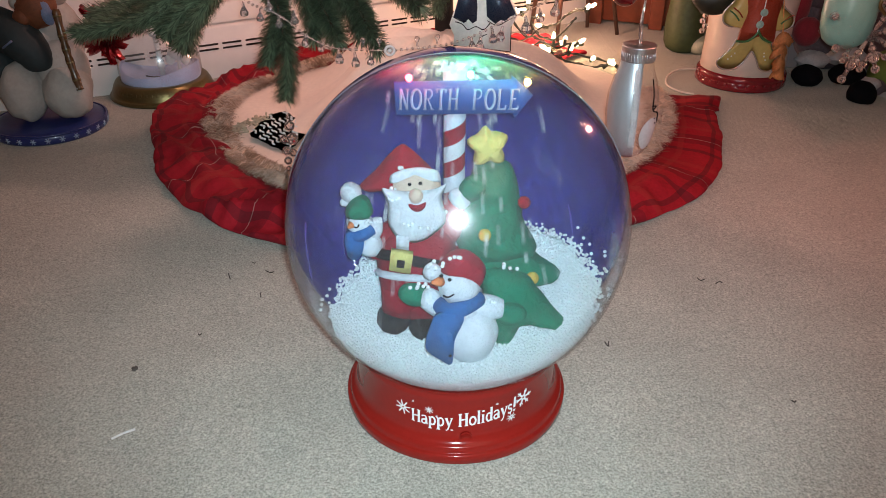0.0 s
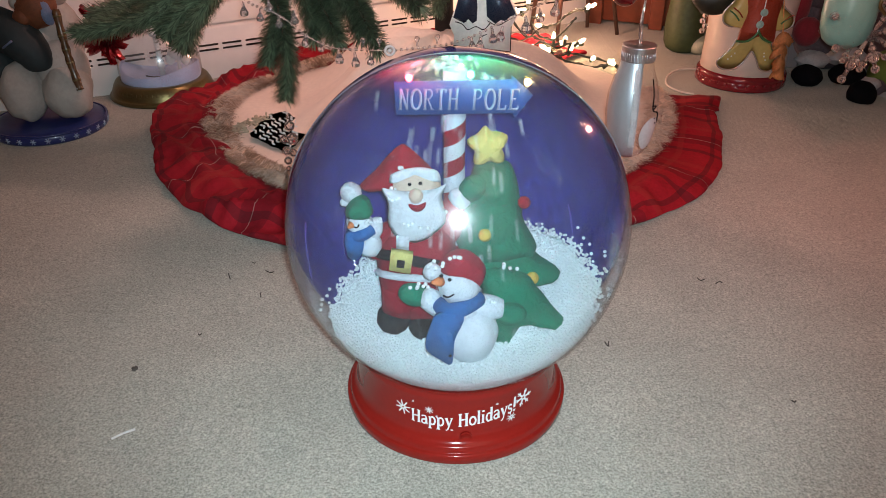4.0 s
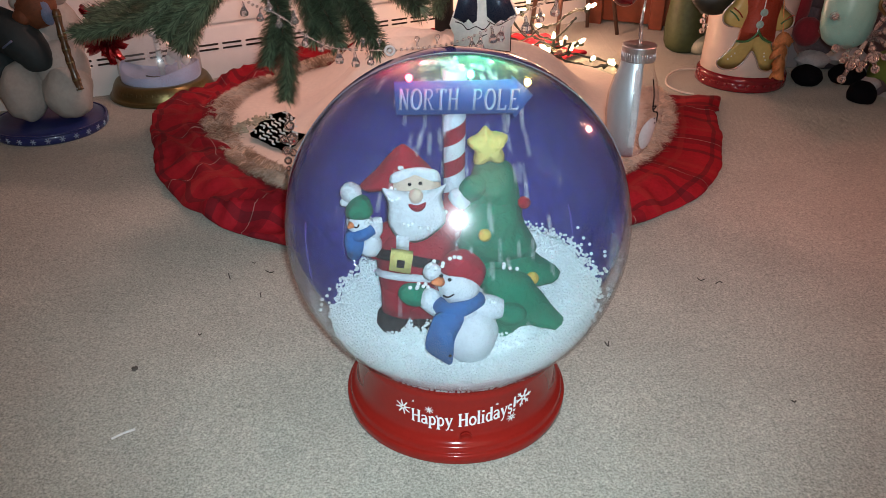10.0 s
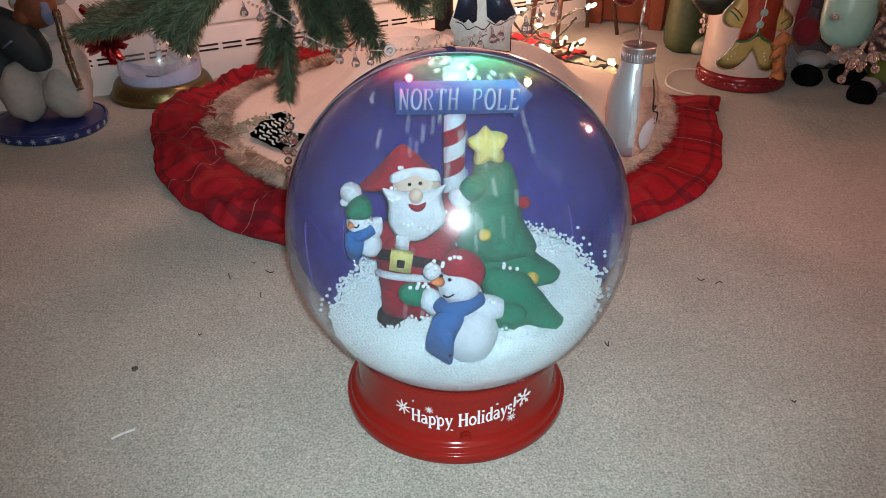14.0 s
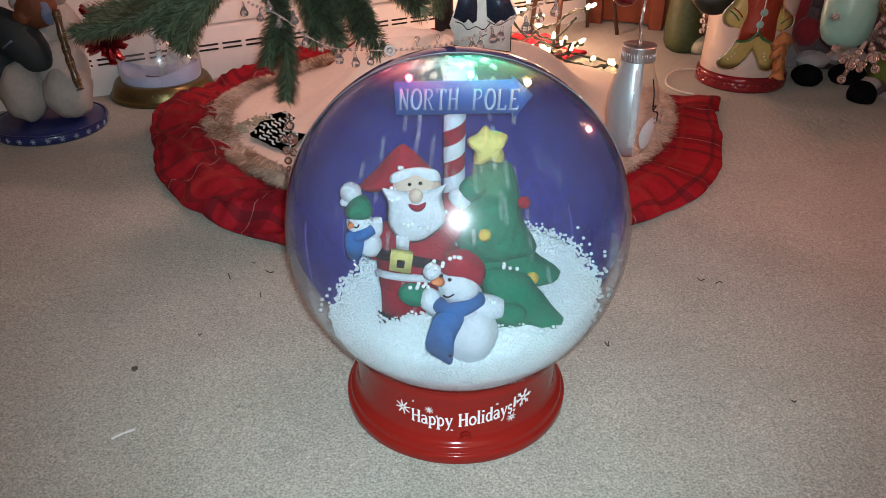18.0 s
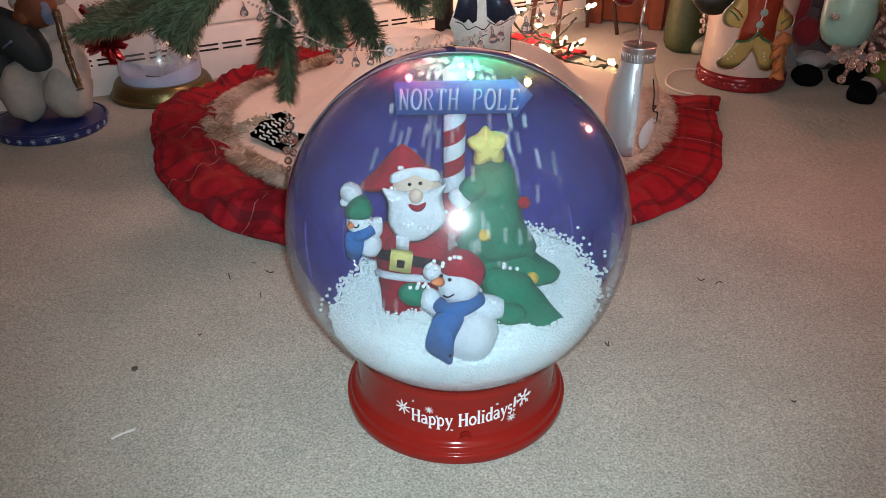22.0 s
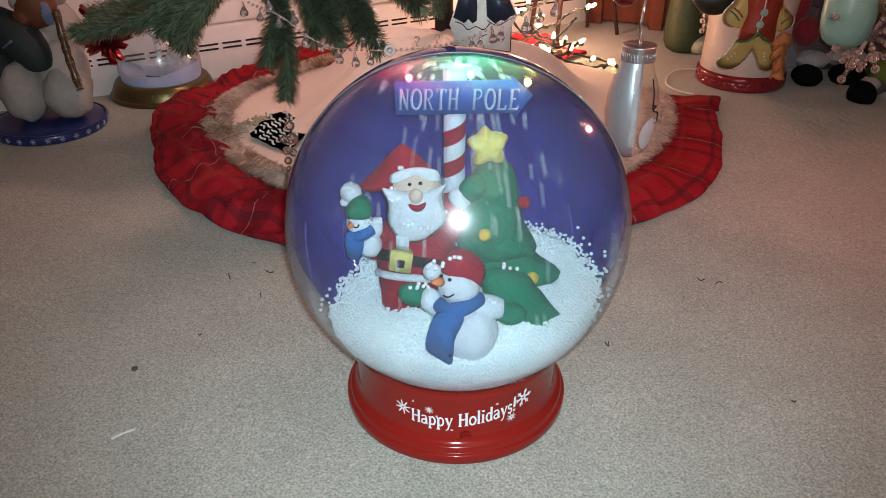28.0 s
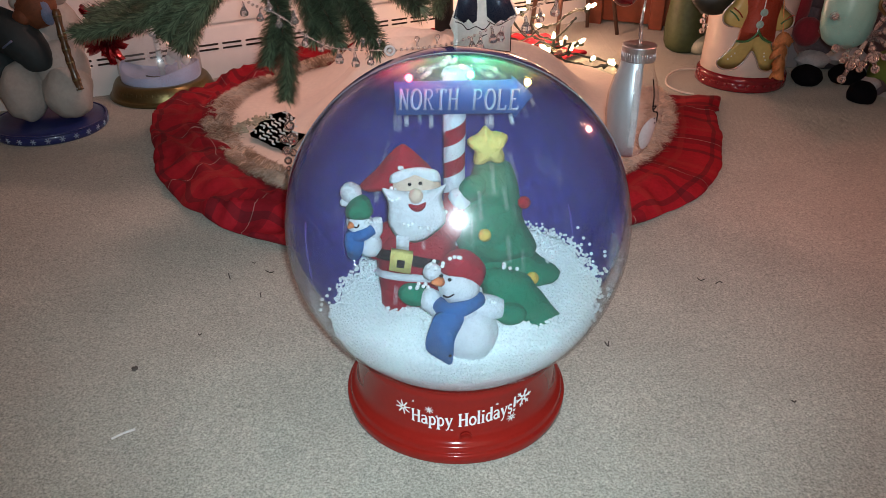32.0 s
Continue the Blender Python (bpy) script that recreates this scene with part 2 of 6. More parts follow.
GLITTER = mat("silver_glitter", (0.85, 0.88, 0.9), 0.3, 0.5, flecks=0.6, fleck_scale=1400)
SEAM = mat("frosted_seam", (0.17, 0.17, 0.2), 0.3, vary=0.1, grain=30, bump=0.05)
CHROME = mat("chrome", (0.85, 0.86, 0.88), 0.12, 1.0, vary=0.05, bump=0.0)
AQUA = mat("aqua_glitter", (0.17, 0.43, 0.38), 0.3, flecks=0.1, fleck_scale=1500)


# ---- builders ----
def part(name, bm, mats, parent=None, label=""):
    me = bpy.data.meshes.new(name)
    bmesh.ops.recalc_face_normals(bm, faces=bm.faces)
    for f in bm.faces:
        f.smooth = True
    bm.to_mesh(me)
    bm.free()
    for m in mats if isinstance(mats, (list, tuple)) else [mats]:
        me.materials.append(m)
    ob = new(name, me)
    if parent is not None:
        ob.parent = parent
    if label:
        ob["label"] = label
    return ob


def share(ob, name, m, parent=None):
    """Another object on the same mesh."""
    o = new(name, ob.data)
    o.matrix_basis = m
    if parent is not None:
        o.parent = parent
    return o


def root(name, label, category, group="", kind="", place=(0, 0, 0)):
    ob = tagged(new(name), label, category, group, kind)
    ob.location = place
    return ob


def ellipsoid(bm, c, r, mi=0, rot=(0, 0, 0), seg=20, lump=0.0):
    r = (r, r, r) if isinstance(r, (int, float)) else r
    made = bmesh.ops.create_uvsphere(bm, u_segments=seg, v_segments=max(6, seg * 2 // 3), radius=1.0)["verts"]
    turn = Euler([radians(a) for a in rot]).to_matrix()
    for v in made:
        k = 1 + (lump * noise.noise(v.co * 2.2 + Vector(c) * 90) if lump else 0)
        v.co = turn @ Vector((v.co.x * r[0] * k, v.co.y * r[1] * k, v.co.z * r[2] * k)) + Vector(c)
    for f in {f for v in made for f in v.link_faces}:
        f.material_index = mi


def tube(bm, pts, radii, n=10, mi=0, closed=False, caps=True):
    """A round bar through pts."""
    pts = [Vector(p) for p in pts]
    radii = [radii] * len(pts) if isinstance(radii, (int, float)) else radii
    rings = []
    side = None
    for i, p in enumerate(pts):
        a, b = pts[i - 1] if i or closed else p, pts[(i + 1) % len(pts)] if i + 1 < len(pts) or closed else p
        d = (b - a).normalized()
        if side is None or abs(side.dot(d)) > 0.98:
            side = d.orthogonal().normalized()
        side = (side - d * side.dot(d)).normalized()
        up = d.cross(side)
        rings.append([bm.verts.new(p + radii[i] * (math.cos(k * math.tau / n) * side + math.sin(k * math.tau / n) * up)) for k in range(n)])
    for i in range(len(rings) - (0 if closed else 1)):
        a, b = rings[i], rings[(i + 1) % len(rings)]
        for k in range(n):
            bm.faces.new((a[k], a[(k + 1) % n], b[(k + 1) % n], b[k])).material_index = mi
    if caps and not closed:
        bm.faces.new(rings[0][::-1]).material_index = mi
        bm.faces.new(rings[-1]).material_index = mi


def curve(ctrl, steps=8, closed=False):
    """A smooth line through the control points."""
    c = [Vector(p) for p in ctrl]
    n, out = len(c), []
    for i in range(n if closed else n - 1):
        p = [c[(i + k) % n] if closed else c[min(max(i + k, 0), n - 1)] for k in (-1, 0, 1, 2)]
        for s in range(steps):
            u = s / steps
            out.append(0.5 * (2 * p[1] + (p[2] - p[0]) * u + (2 * p[0] - 5 * p[1] + 4 * p[2] - p[3]) * u * u + (3 * p[1] - p[0] - 3 * p[2] + p[3]) * u ** 3))
    if not closed:
        out.append(c[-1])
    return out


def lathe(bm, profile, c=(0, 0, 0), n=32, mi=0, squash=1.0):
    rings = []
    for r, z in profile:
        rings.append([bm.verts.new((c[0] + r * math.cos(k * math.tau / n), c[1] + squash * r * math.sin(k * math.tau / n), c[2] + z)) for k in range(n)] if r > 1e-6 else [bm.verts.new((c[0], c[1], c[2] + z))])
    for a, b in zip(rings, rings[1:]):
        for k in range(n):
            va, vb = [a[k % len(a)], a[(k + 1) % n % len(a)]], [b[(k + 1) % n % len(b)], b[k % len(b)]]
            vs = list(dict.fromkeys(va + vb))
            if len(vs) > 2:
                bm.faces.new(vs).material_index = mi


def pillow(bm, outline, y, t, mi=0, centre=None, steps=5, rings=6, lean=0.0, flat=0.5):
    """A stuffed felt shape that stands upright: an outline in x and z, swollen by t to both sides of the plane y."""
    o = curve([(a, b, 0) for a, b in outline], steps, True)
    n = len(o)
    m = Vector((*centre, 0)) if centre else sum(o, Vector()) / n
    for s in (-1, 1):
        last = None
        for k in range(rings + 1):
            u = 1 - k / rings
            d = s * t * (1 - u ** 2.6) ** flat
            if k == rings:
                ring = [bm.verts.new((m.x, y + lean * m.y + d, m.y))]
            else:
                ring = [bm.verts.new((m.x + (p.x - m.x) * u, y + lean * (m.y + (p.y - m.y) * u) + d, m.y + (p.y - m.y) * u)) for p in o]
            if last:
                for i in range(n):
                    a, b = last[i], last[(i + 1) % n]
                    c, e = ring[(i + 1) % len(ring)], ring[i % len(ring)]
                    bm.faces.new(list(dict.fromkeys((a, b, c, e)))).material_index = mi
            last = ring
    bmesh.ops.remove_doubles(bm, verts=[v for v in bm.verts if v.is_boundary], dist=1e-6)


def slab(bm, outline, y, t, mi=0, smooth=0):
    """A flat board with that outline in x and z, t thick, its face at y."""
    o = [(p.x, p.y) for p in curve([(a, b, 0) for a, b in outline], smooth, True)] if smooth else outline
    front = [bm.verts.new((a, y, b)) for a, b in o]
    back = [bm.verts.new((a, y + t, b)) for a, b in o]
    n = len(o)
    bm.faces.new(front).material_index = mi
    bm.faces.new(back[::-1]).material_index = mi
    for i in range(n):
        bm.faces.new((front[i], front[(i + 1) % n], back[(i + 1) % n], back[i])).material_index = mi


def block(bm, c, size, mi=0, rz=0.0, bevel=0.0):
    made = bmesh.ops.create_cube(bm, size=1.0)["verts"]
    turn = Euler((0, 0, radians(rz))).to_matrix()
    for v in made:
        v.co = turn @ Vector((v.co.x * size[0], v.co.y * size[1], v.co.z * size[2])) + Vector(c)
    es = list({e for v in made for e in v.link_edges})
    for f in {f for v in made for f in v.link_faces}:
        f.material_index = mi
    if bevel:
        bmesh.ops.bevel(bm, geom=es, offset=bevel, segments=2, affect="EDGES", profile=0.5)


def arrays(name, verts, faces, mats, parent=None, smooth=True, index=None):
    me = bpy.data.meshes.new(name)
    me.from_pydata(verts, [], faces)
    me.polygons.foreach_set("use_smooth", [smooth] * len(me.polygons))
    for m in mats if isinstance(mats, (list, tuple)) else [mats]:
        me.materials.append(m)
    if index is not None:
        me.polygons.foreach_set("material_index", index)
    me.update()
    ob = new(name, me)
    if parent is not None:
        ob.parent = parent
    return ob


def ico():
    bm = bmesh.new()
    bmesh.ops.create_icosphere(bm, subdivisions=2, radius=1.0)
    v, f = np.array([tuple(x.co) for x in bm.verts]), np.array([[y.index for y in x.verts] for x in bm.faces])
    bm.free()
    return v, f


ICO_V, ICO_F = ico()


def bead_mass(name, centres, radii, material, parent=None):
    c, r = np.array(centres), np.array(radii)
    v = (c[:, None, :] + r[:, None, None] * ICO_V[None]).reshape(-1, 3)
    f = (ICO_F[None] + (np.arange(len(c)) * len(ICO_V))[:, None, None]).reshape(-1, 3)
    return arrays(name, v.tolist(), f.tolist(), material, parent)


def smooth_noise(w, h, cell, rng):
    """Value noise on a grid of w by h, with blobs about cell wide."""
    gw, gh = int(w / cell) + 3, int(h / cell) + 3
    g = rng.random((gh, gw))
    y, x = np.mgrid[0:h, 0:w] / cell
    i, j = y.astype(int), x.astype(int)
    u, v = x - j, y - i
    u, v = u * u * (3 - 2 * u), v * v * (3 - 2 * v)
    return (g[i, j] * (1 - u) + g[i, j + 1] * u) * (1 - v) + (g[i + 1, j] * (1 - u) + g[i + 1, j + 1] * u) * v


# ---- room: carpet, walls, ceiling ----
def carpet():
    rng = np.random.default_rng(3)
    xs = np.concatenate([[-4.2, -2.5, -1.6, -1.2], np.arange(-1.0, 1.0, 0.0026), [1.2, 1.6, 2.5, 4.2]])
    ys = np.concatenate([[-4.2, -2.5, -1.2, -0.6], np.arange(-0.34, 0.62, 0.0026), np.arange(0.62, 1.3, 0.005), [1.4, 2.0, 3.0]])
    w, h = len(xs), len(ys)
    z = 0.0013 * rng.random((h, w)) + 0.0004 * smooth_noise(w, h, 3, rng) + 0.0006 * smooth_noise(w, h, 20, rng) - 0.0015
    x, y = np.meshgrid(xs, ys)
    x = x + 0.0009 * (rng.random((h, w)) - 0.5)
    y = y + 0.0009 * (rng.random((h, w)) - 0.5)
    z = np.minimum(z, 0.003)
    v = np.stack([x, y, z], -1).reshape(-1, 3)
    i = np.arange((h - 1) * w).reshape(h - 1, w)[:, :-1].reshape(-1)
    f = np.stack([i, i + 1, i + w + 1, i + w], 1)
    ob = arrays("floor", v.tolist(), f.tolist(), CARPET)
    tagged(ob, "beige cut-pile carpet, worn and slightly mottled", "carpet", kind="structure")


carpet()
TURN = 30.4
U, N = Vector((0.8625, 0.506, 0)), Vector((0.506, -0.8625, 0))
FOOT = Vector((-0.555, 1.153, 0))
CORNER = FOOT + 2.3 * U


def wall(name, a, b, thick, label, height=2.4):
    a, b = Vector(a), Vector(b)
    d = (b - a).normalized()
    out = Vector((d.y, -d.x, 0)) * thick
    bm = bmesh.new()
    low = [bm.verts.new(p) for p in (a, b, b + out, a + out)]
    high = [bm.verts.new(v.co + Vector((0, 0, height))) for v in low]
    bm.faces.new(low), bm.faces.new(high)
    for i in range(4):
        bm.faces.new((low[i], low[(i + 1) % 4], high[(i + 1) % 4], high[i]))
    ob = part(name, bm, WALL)
    for f in ob.data.polygons:
        f.use_smooth = False
    tagged(ob, label, "wall", kind="structure")


FAR_L, FAR_R = CORNER - 4.4 * U, CORNER + 3.6 * N
BACK = FAR_L + 3.6 * N
for name, a, b in (("wall_north", CORNER, FAR_L), ("wall_east", FAR_R, CORNER), ("wall_south", BACK, FAR_R), ("wall_west", FAR_L, BACK)):
    wall(name, a - Vector((0, 0, 0.02)), b - Vector((0, 0, 0.02)), 0.12, "plain off-white painted wall")
bm = bmesh.new()
bm.faces.new([bm.verts.new(p + Vector((0, 0, 2.38))) for p in (CORNER, FAR_L, BACK, FAR_R)])
bm.faces.new([bm.verts.new(p + Vector((0, 0, 2.46))) for p in (CORNER, FAR_L, BACK, FAR_R)])
tagged(part("ceiling", bm, WALL), "plain white ceiling", "ceiling", kind="structure")


def heater_cover():
    """The white baseboard heater along the wall, with pairs of narrow slots."""
    base = tagged(new("baseboard"), "white metal baseboard heater cover with pairs of narrow slots", "baseboard heater", kind="structure")
    base.matrix_basis = Matrix.Translation(FOOT) @ pose(0, 0, 0, 0, 0, TURN)
    bm = bmesh.new()
    block(bm, (0.5, -0.013, 0.055), (3.3, 0.026, 0.13), bevel=0.005)
    block(bm, (0.5, -0.004, 0.145), (3.3, 0.008, 0.045), bevel=0.002)
    part("cover", bm, TRIM, base)
    bm = bmesh.new()
    block(bm, (0, 0, 0), (0.0455, 0.004, 0.0042), bevel=0.0015)
    first = part("slot", bm, DARK, base)
    k = 0
    for i in range(-16, 33):
        for z in (0.068, 0.079):
            m = pose(i * 0.0555 - 0.02, -0.0268, z)
            if k == 0:
                first.matrix_basis = m
            else:
                share(first, "slot", m, base)
            k += 1


heater_cover()


# ---- tree skirt ----
def skirt():
    cx, cy = -0.015, 0.885
    thing = root("tree_skirt", "red plaid tree skirt with brown fur trim and cream centre", "tree skirt")
    bm = bmesh.new()
    uv = bm.loops.layers.uv.new("UVMap")
    n = 460
    prof = [(p.x, max(p.y, 0.0)) for p in curve([(0.45, 0.012, 0), (0.475, 0.021, 0), (0.505, 0.028, 0), (0.535, 0.031, 0), (0.56, 0.028, 0), (0.578, 0.02, 0), (0.586, 0.011, 0), (0.584, 0.004, 0), (0.575, 0.0, 0)], 3)]
    rings = []
    for j, (r, z) in enumerate(prof):
        ring = []
        for k in range(n):
            a = k * math.tau / n
            ca, sa = math.cos(a), math.sin(a)
            loose = 1 - math.exp(-((a - 5.9) / 0.6) ** 2) if a > 1 else 0.15
            flat = (1 - loose) * (1 if a > 1 else 0.7)
            w = noise.noise(Vector((ca * 2.2, sa * 2.2, 5))) * 0.03 + noise.noise(Vector((ca * 9, sa * 9, 2))) * 0.006
            # soft gathers that run outwards, and a few that run along the hem
            gather = 0.009 * loose * noise.noise(Vector((ca * 8 + r * 16, sa * 8 - r * 11, r * 9))) + 0.006 * (0.35 + loose) * noise.noise(Vector((ca * 27 + r * 20, sa * 27 + r * 13, r * 26)))
            roll = 0.026 * loose * (0.45 - 2 * abs(noise.noise(Vector((ca * 3.4 + r * 9, sa * 3.4 - r * 9, r * 14)))))
            puff = 1 + 0.4 * noise.noise(Vector((ca * 5, sa * 5, r * 9)))
            bulge = w + 0.042 * math.exp(-((a - 4.4) / 0.36) ** 2) - 0.008 * math.exp(-((a - 3.9) / 0.3) ** 2) - 0.018 * math.exp(-((a - 5.95) / 0.35) ** 2) + (0.035 * math.exp(-((a - 0.16) / 0.11) ** 2) if a < 2 else 0)
            rr = r - 0.03 * flat * max(0, 1 - j / 12) + bulge * (r - 0.4) / 0.18 + 0.5 * gather * (r - 0.44) / 0.14
            rr *= 1 - 0.105 * math.exp(-((a - 2.55) / 0.5) ** 2)
            up = max(z * (0.3 + 0.7 * loose) * puff + 0.006 * flat * max(0, 1 - j / 21) + (gather + roll) * min(1, z * 60), 0.003)
            warp = 0.03 * loose
            ring.append((bm.verts.new((cx + rr * ca, cy + rr * sa, up)), (a * 0.5 + warp * noise.noise(Vector((ca * 8, sa * 8, r * 12))), r * 1.2 + j * 0.001 + warp * noise.noise(Vector((ca * 7, sa * 7, r * 10 + 4))))))
        rings.append(ring)
    for a, b in zip(rings, rings[1:]):
        for k in range(n):
            if 0.13 < k * math.tau / n < 0.85:
                continue
            q = (a[k], a[(k + 1) % n], b[(k + 1) % n], b[k])
            f = bm.faces.new([v for v, _ in q])
            for i, loop in enumerate(f.loops):
                t = q[i][1]
                loop[uv].uv = (t[0] + (math.tau * 0.5 if i in (1, 2) and k == n - 1 else 0), t[1])
    part("plaid_border", bm, PLAID, thing)
    bm = bmesh.new()
    rings = []
    for j in range(26):
        r = 0.45 * j / 25
        ring = []
        for k in range(120 if j else 1):
            a = k * math.tau / 120
            edge = math.exp(-((a - 5.9) / 0.6) ** 2) if a > 1 else 0.7
            s = max(0.0, 1 - r / 0.36)
            fold = (0.012 * (1 - 0.8 * edge * j / 25) + 0.03 * s) * noise.noise(Vector((math.cos(a) * 3, math.sin(a) * 3, r * 6)))
            z = 0.014 + 0.15 * s * s * (3 - 2 * s) + fold * min(1, r * 8)
            near = r * (1 - 0.105 * math.exp(-((a - 2.55) / 0.5) ** 2))
            x, y = cx + near * math.cos(a), cy + near * math.sin(a)
            for hx, hy, hh, hw in ((-0.2, 1.06, 0.07, 0.085), (-0.13, 0.84, 0.045, 0.07), (0.2, 0.98, 0.05, 0.09)):
                z += hh * math.exp(-((x - hx) ** 2 + (y - hy) ** 2) / hw ** 2)
            ring.append(bm.verts.new((x, y, max(z, 0.006))))
        rings.append(ring)
    for a, b in zip(rings, rings[1:]):
        m = len(b)
        for k in range(m):
            bm.faces.new(list(dict.fromkeys((a[k % len(a)], a[(k + 1) % m % len(a)], b[(k + 1) % m], b[k]))))
    part("cream_centre", bm, CREAM_CLOTH, thing)
    # fur: thin tufts that lean outwards
    rng = random.Random(5)
    vs, fs, idx = [], [], []
    for i in range(130000):
        a = rng.uniform(0, math.tau)
        if 0.15 < a < 0.85 or math.sin(a) > 0.75 and rng.random() < 0.7:
            continue
        ca, sa = math.cos(a), math.sin(a)
        flat = math.exp(-((a - 5.9) / 0.6) ** 2) if a > 1 else 0.7
        clump = noise.noise(Vector((ca * 34, sa * 34, 7)))
        ra = rng.gauss(0.462 - 0.02 * flat + 0.008 * clump, 0.0085)
        u = (ra - 0.462 + 0.02 * flat) / 0.02
        ra *= 1 - 0.105 * math.exp(-((a - 2.55) / 0.5) ** 2)
        x, y = cx + ra * ca, cy + ra * sa
        # tufts lean together, outwards at the outer edge and inwards at the inner one
        lie = Vector((x * 60, y * 60, 0))
        b = a + 1.1 * noise.noise(lie) + rng.uniform(-0.35, 0.35) + (math.pi if u + 0.7 * noise.noise(lie * 0.6 + Vector((0, 0, 9))) < 0 else 0)
        h = rng.uniform(0.008, 0.019)
        z0 = 0.017 + 0.009 * flat + rng.uniform(0, 0.006) + 0.006 * max(0, 1 - u * u)
        d = Vector((math.cos(b), math.sin(b), 0))
        p = Vector((x, y, z0))
        mid = p + d * h * 0.55 + Vector((0, 0, h * rng.uniform(0.1, 0.34)))
        tip = p + d * h + Vector((0, 0, h * rng.uniform(-0.1, 0.25)))
        e = Vector((-d.y, d.x, 0)) * 0.00055
        k = len(vs)
        vs += [tuple(p + e), tuple(p - e), tuple(mid - e), tuple(mid + e), tuple(tip)]
        fs += [(k, k + 1, k + 2, k + 3), (k + 3, k + 2, k + 4)]
        patch = noise.noise(Vector((ca * 5, sa * 5, 1))) + 0.5 * noise.noise(Vector((x * 30, y * 30, 2)))
        kind = 1 if rng.random() < 0.3 - 0.26 * flat + 0.7 * (1 - 0.8 * flat) * patch + 0.18 * abs(u) else 2 if rng.random() < 0.28 - 0.5 * patch else 0
        idx += [kind] * 2
    fur = arrays("fur_trim", vs, fs, [FUR, mat("dark_brown_fur", (0.26, 0.16, 0.1), 0.85, vary=0.4, grain=9, bump=0.0), mat("pale_fur", (0.8, 0.7, 0.6), 0.85, vary=0.2, grain=9, bump=0.0)], thing, index=idx)
    tagged(fur, "brown and tan long-pile fur trim", kind="stuff")
    # sewn-on picture pieces: a dark spruce with snow on it and a pale sage sprig
    dark, pale = mat("black_green_felt", (0.02, 0.035, 0.035), 0.9, vary=0.2), mat("sage_print", (0.42, 0.4, 0.3), 0.9, vary=0.3, grain=30)
    bm = bmesh.new()
    rng = random.Random(8)
    o = [Vector((-0.374, 0.691, 0)), Vector((-0.372, 0.74, 0)), Vector((-0.364, 0.785, 0)), Vector((-0.338, 0.822, 0)), Vector((-0.31, 0.79, 0)), Vector((-0.288, 0.745, 0)), Vector((-0.274, 0.69, 0)), Vector((-0.29, 0.622, 0)), Vector((-0.315, 0.63, 0)), Vector((-0.345, 0.66, 0))]
    rim = curve(o, 6, True)
    bm.faces.new([bm.verts.new((p.x + rng.uniform(-0.0022, 0.0022), p.y + rng.uniform(-0.0022, 0.0022), 0.0245)) for p in rim])
    bmesh.ops.solidify(bm, geom=bm.faces[:], thickness=0.002)
    part("spruce_patch", bm, dark, thing, "dark spruce cut from felt, sewn on the cream cloth")
    bm = bmesh.new()
    mid = sum(o, Vector()) / len(o)
    along, across = Vector((0.5, -0.866, 0)), Vector((0.866, 0.5, 0))

    def on_patch(p):
        return sum((a.y > p.y) != (b.y > p.y) and p.x < (b.x - a.x) * (p.y - a.y) / (b.y - a.y) + a.x for a, b in zip(rim, rim[1:] + rim[:1])) % 2
    for row in range(-6, 7):
        u = -0.13 + rng.uniform(0, 0.02)
        while u < 0.13:
            ln = rng.uniform(0.018, 0.036)
            pts = [mid + across * (row * 0.0105 + 0.0024 * math.sin((u + ln * q / 6) * 260 + row * 2) + rng.uniform(-0.0008, 0.0008)) + along * (u + ln * q / 6) for q in range(7)]
            if all(on_patch(p) for p in pts):
                tube(bm, [(p.x, p.y, 0.027) for p in pts], [0.001, 0.0021, 0.0016, 0.0024, 0.0017, 0.0021, 0.001], 6)
            u += ln + rng.uniform(0.006, 0.014)
    part("snow_stitches", bm, WHITE_FELT, thing)
    bm = bmesh.new()
    for i in range(70):
        q = rng.random()
        p = Vector((-0.437, 0.715, 0)).lerp(Vector((-0.375, 0.805, 0)), q) + Vector((rng.uniform(0, 0.05) * (1 - 0.5 * q), rng.uniform(-0.02, 0.01), 0))
        a = rng.uniform(0, math.pi)
        d = Vector((math.cos(a), math.sin(a), 0)) * rng.uniform(0.004, 0.011)
        tube(bm, [(p.x - d.x, p.y - d.y, 0.0235), (p.x + d.x, p.y + d.y, 0.0242)], [0.001, 0.0026], 5)
    part("sage_sprig", bm, pale, thing, "pale sage sprig printed on the cream cloth")


skirt()


# ---- the snow globe ----
MID, RAD = Vector((0, 0, 0.2065)), 0.165


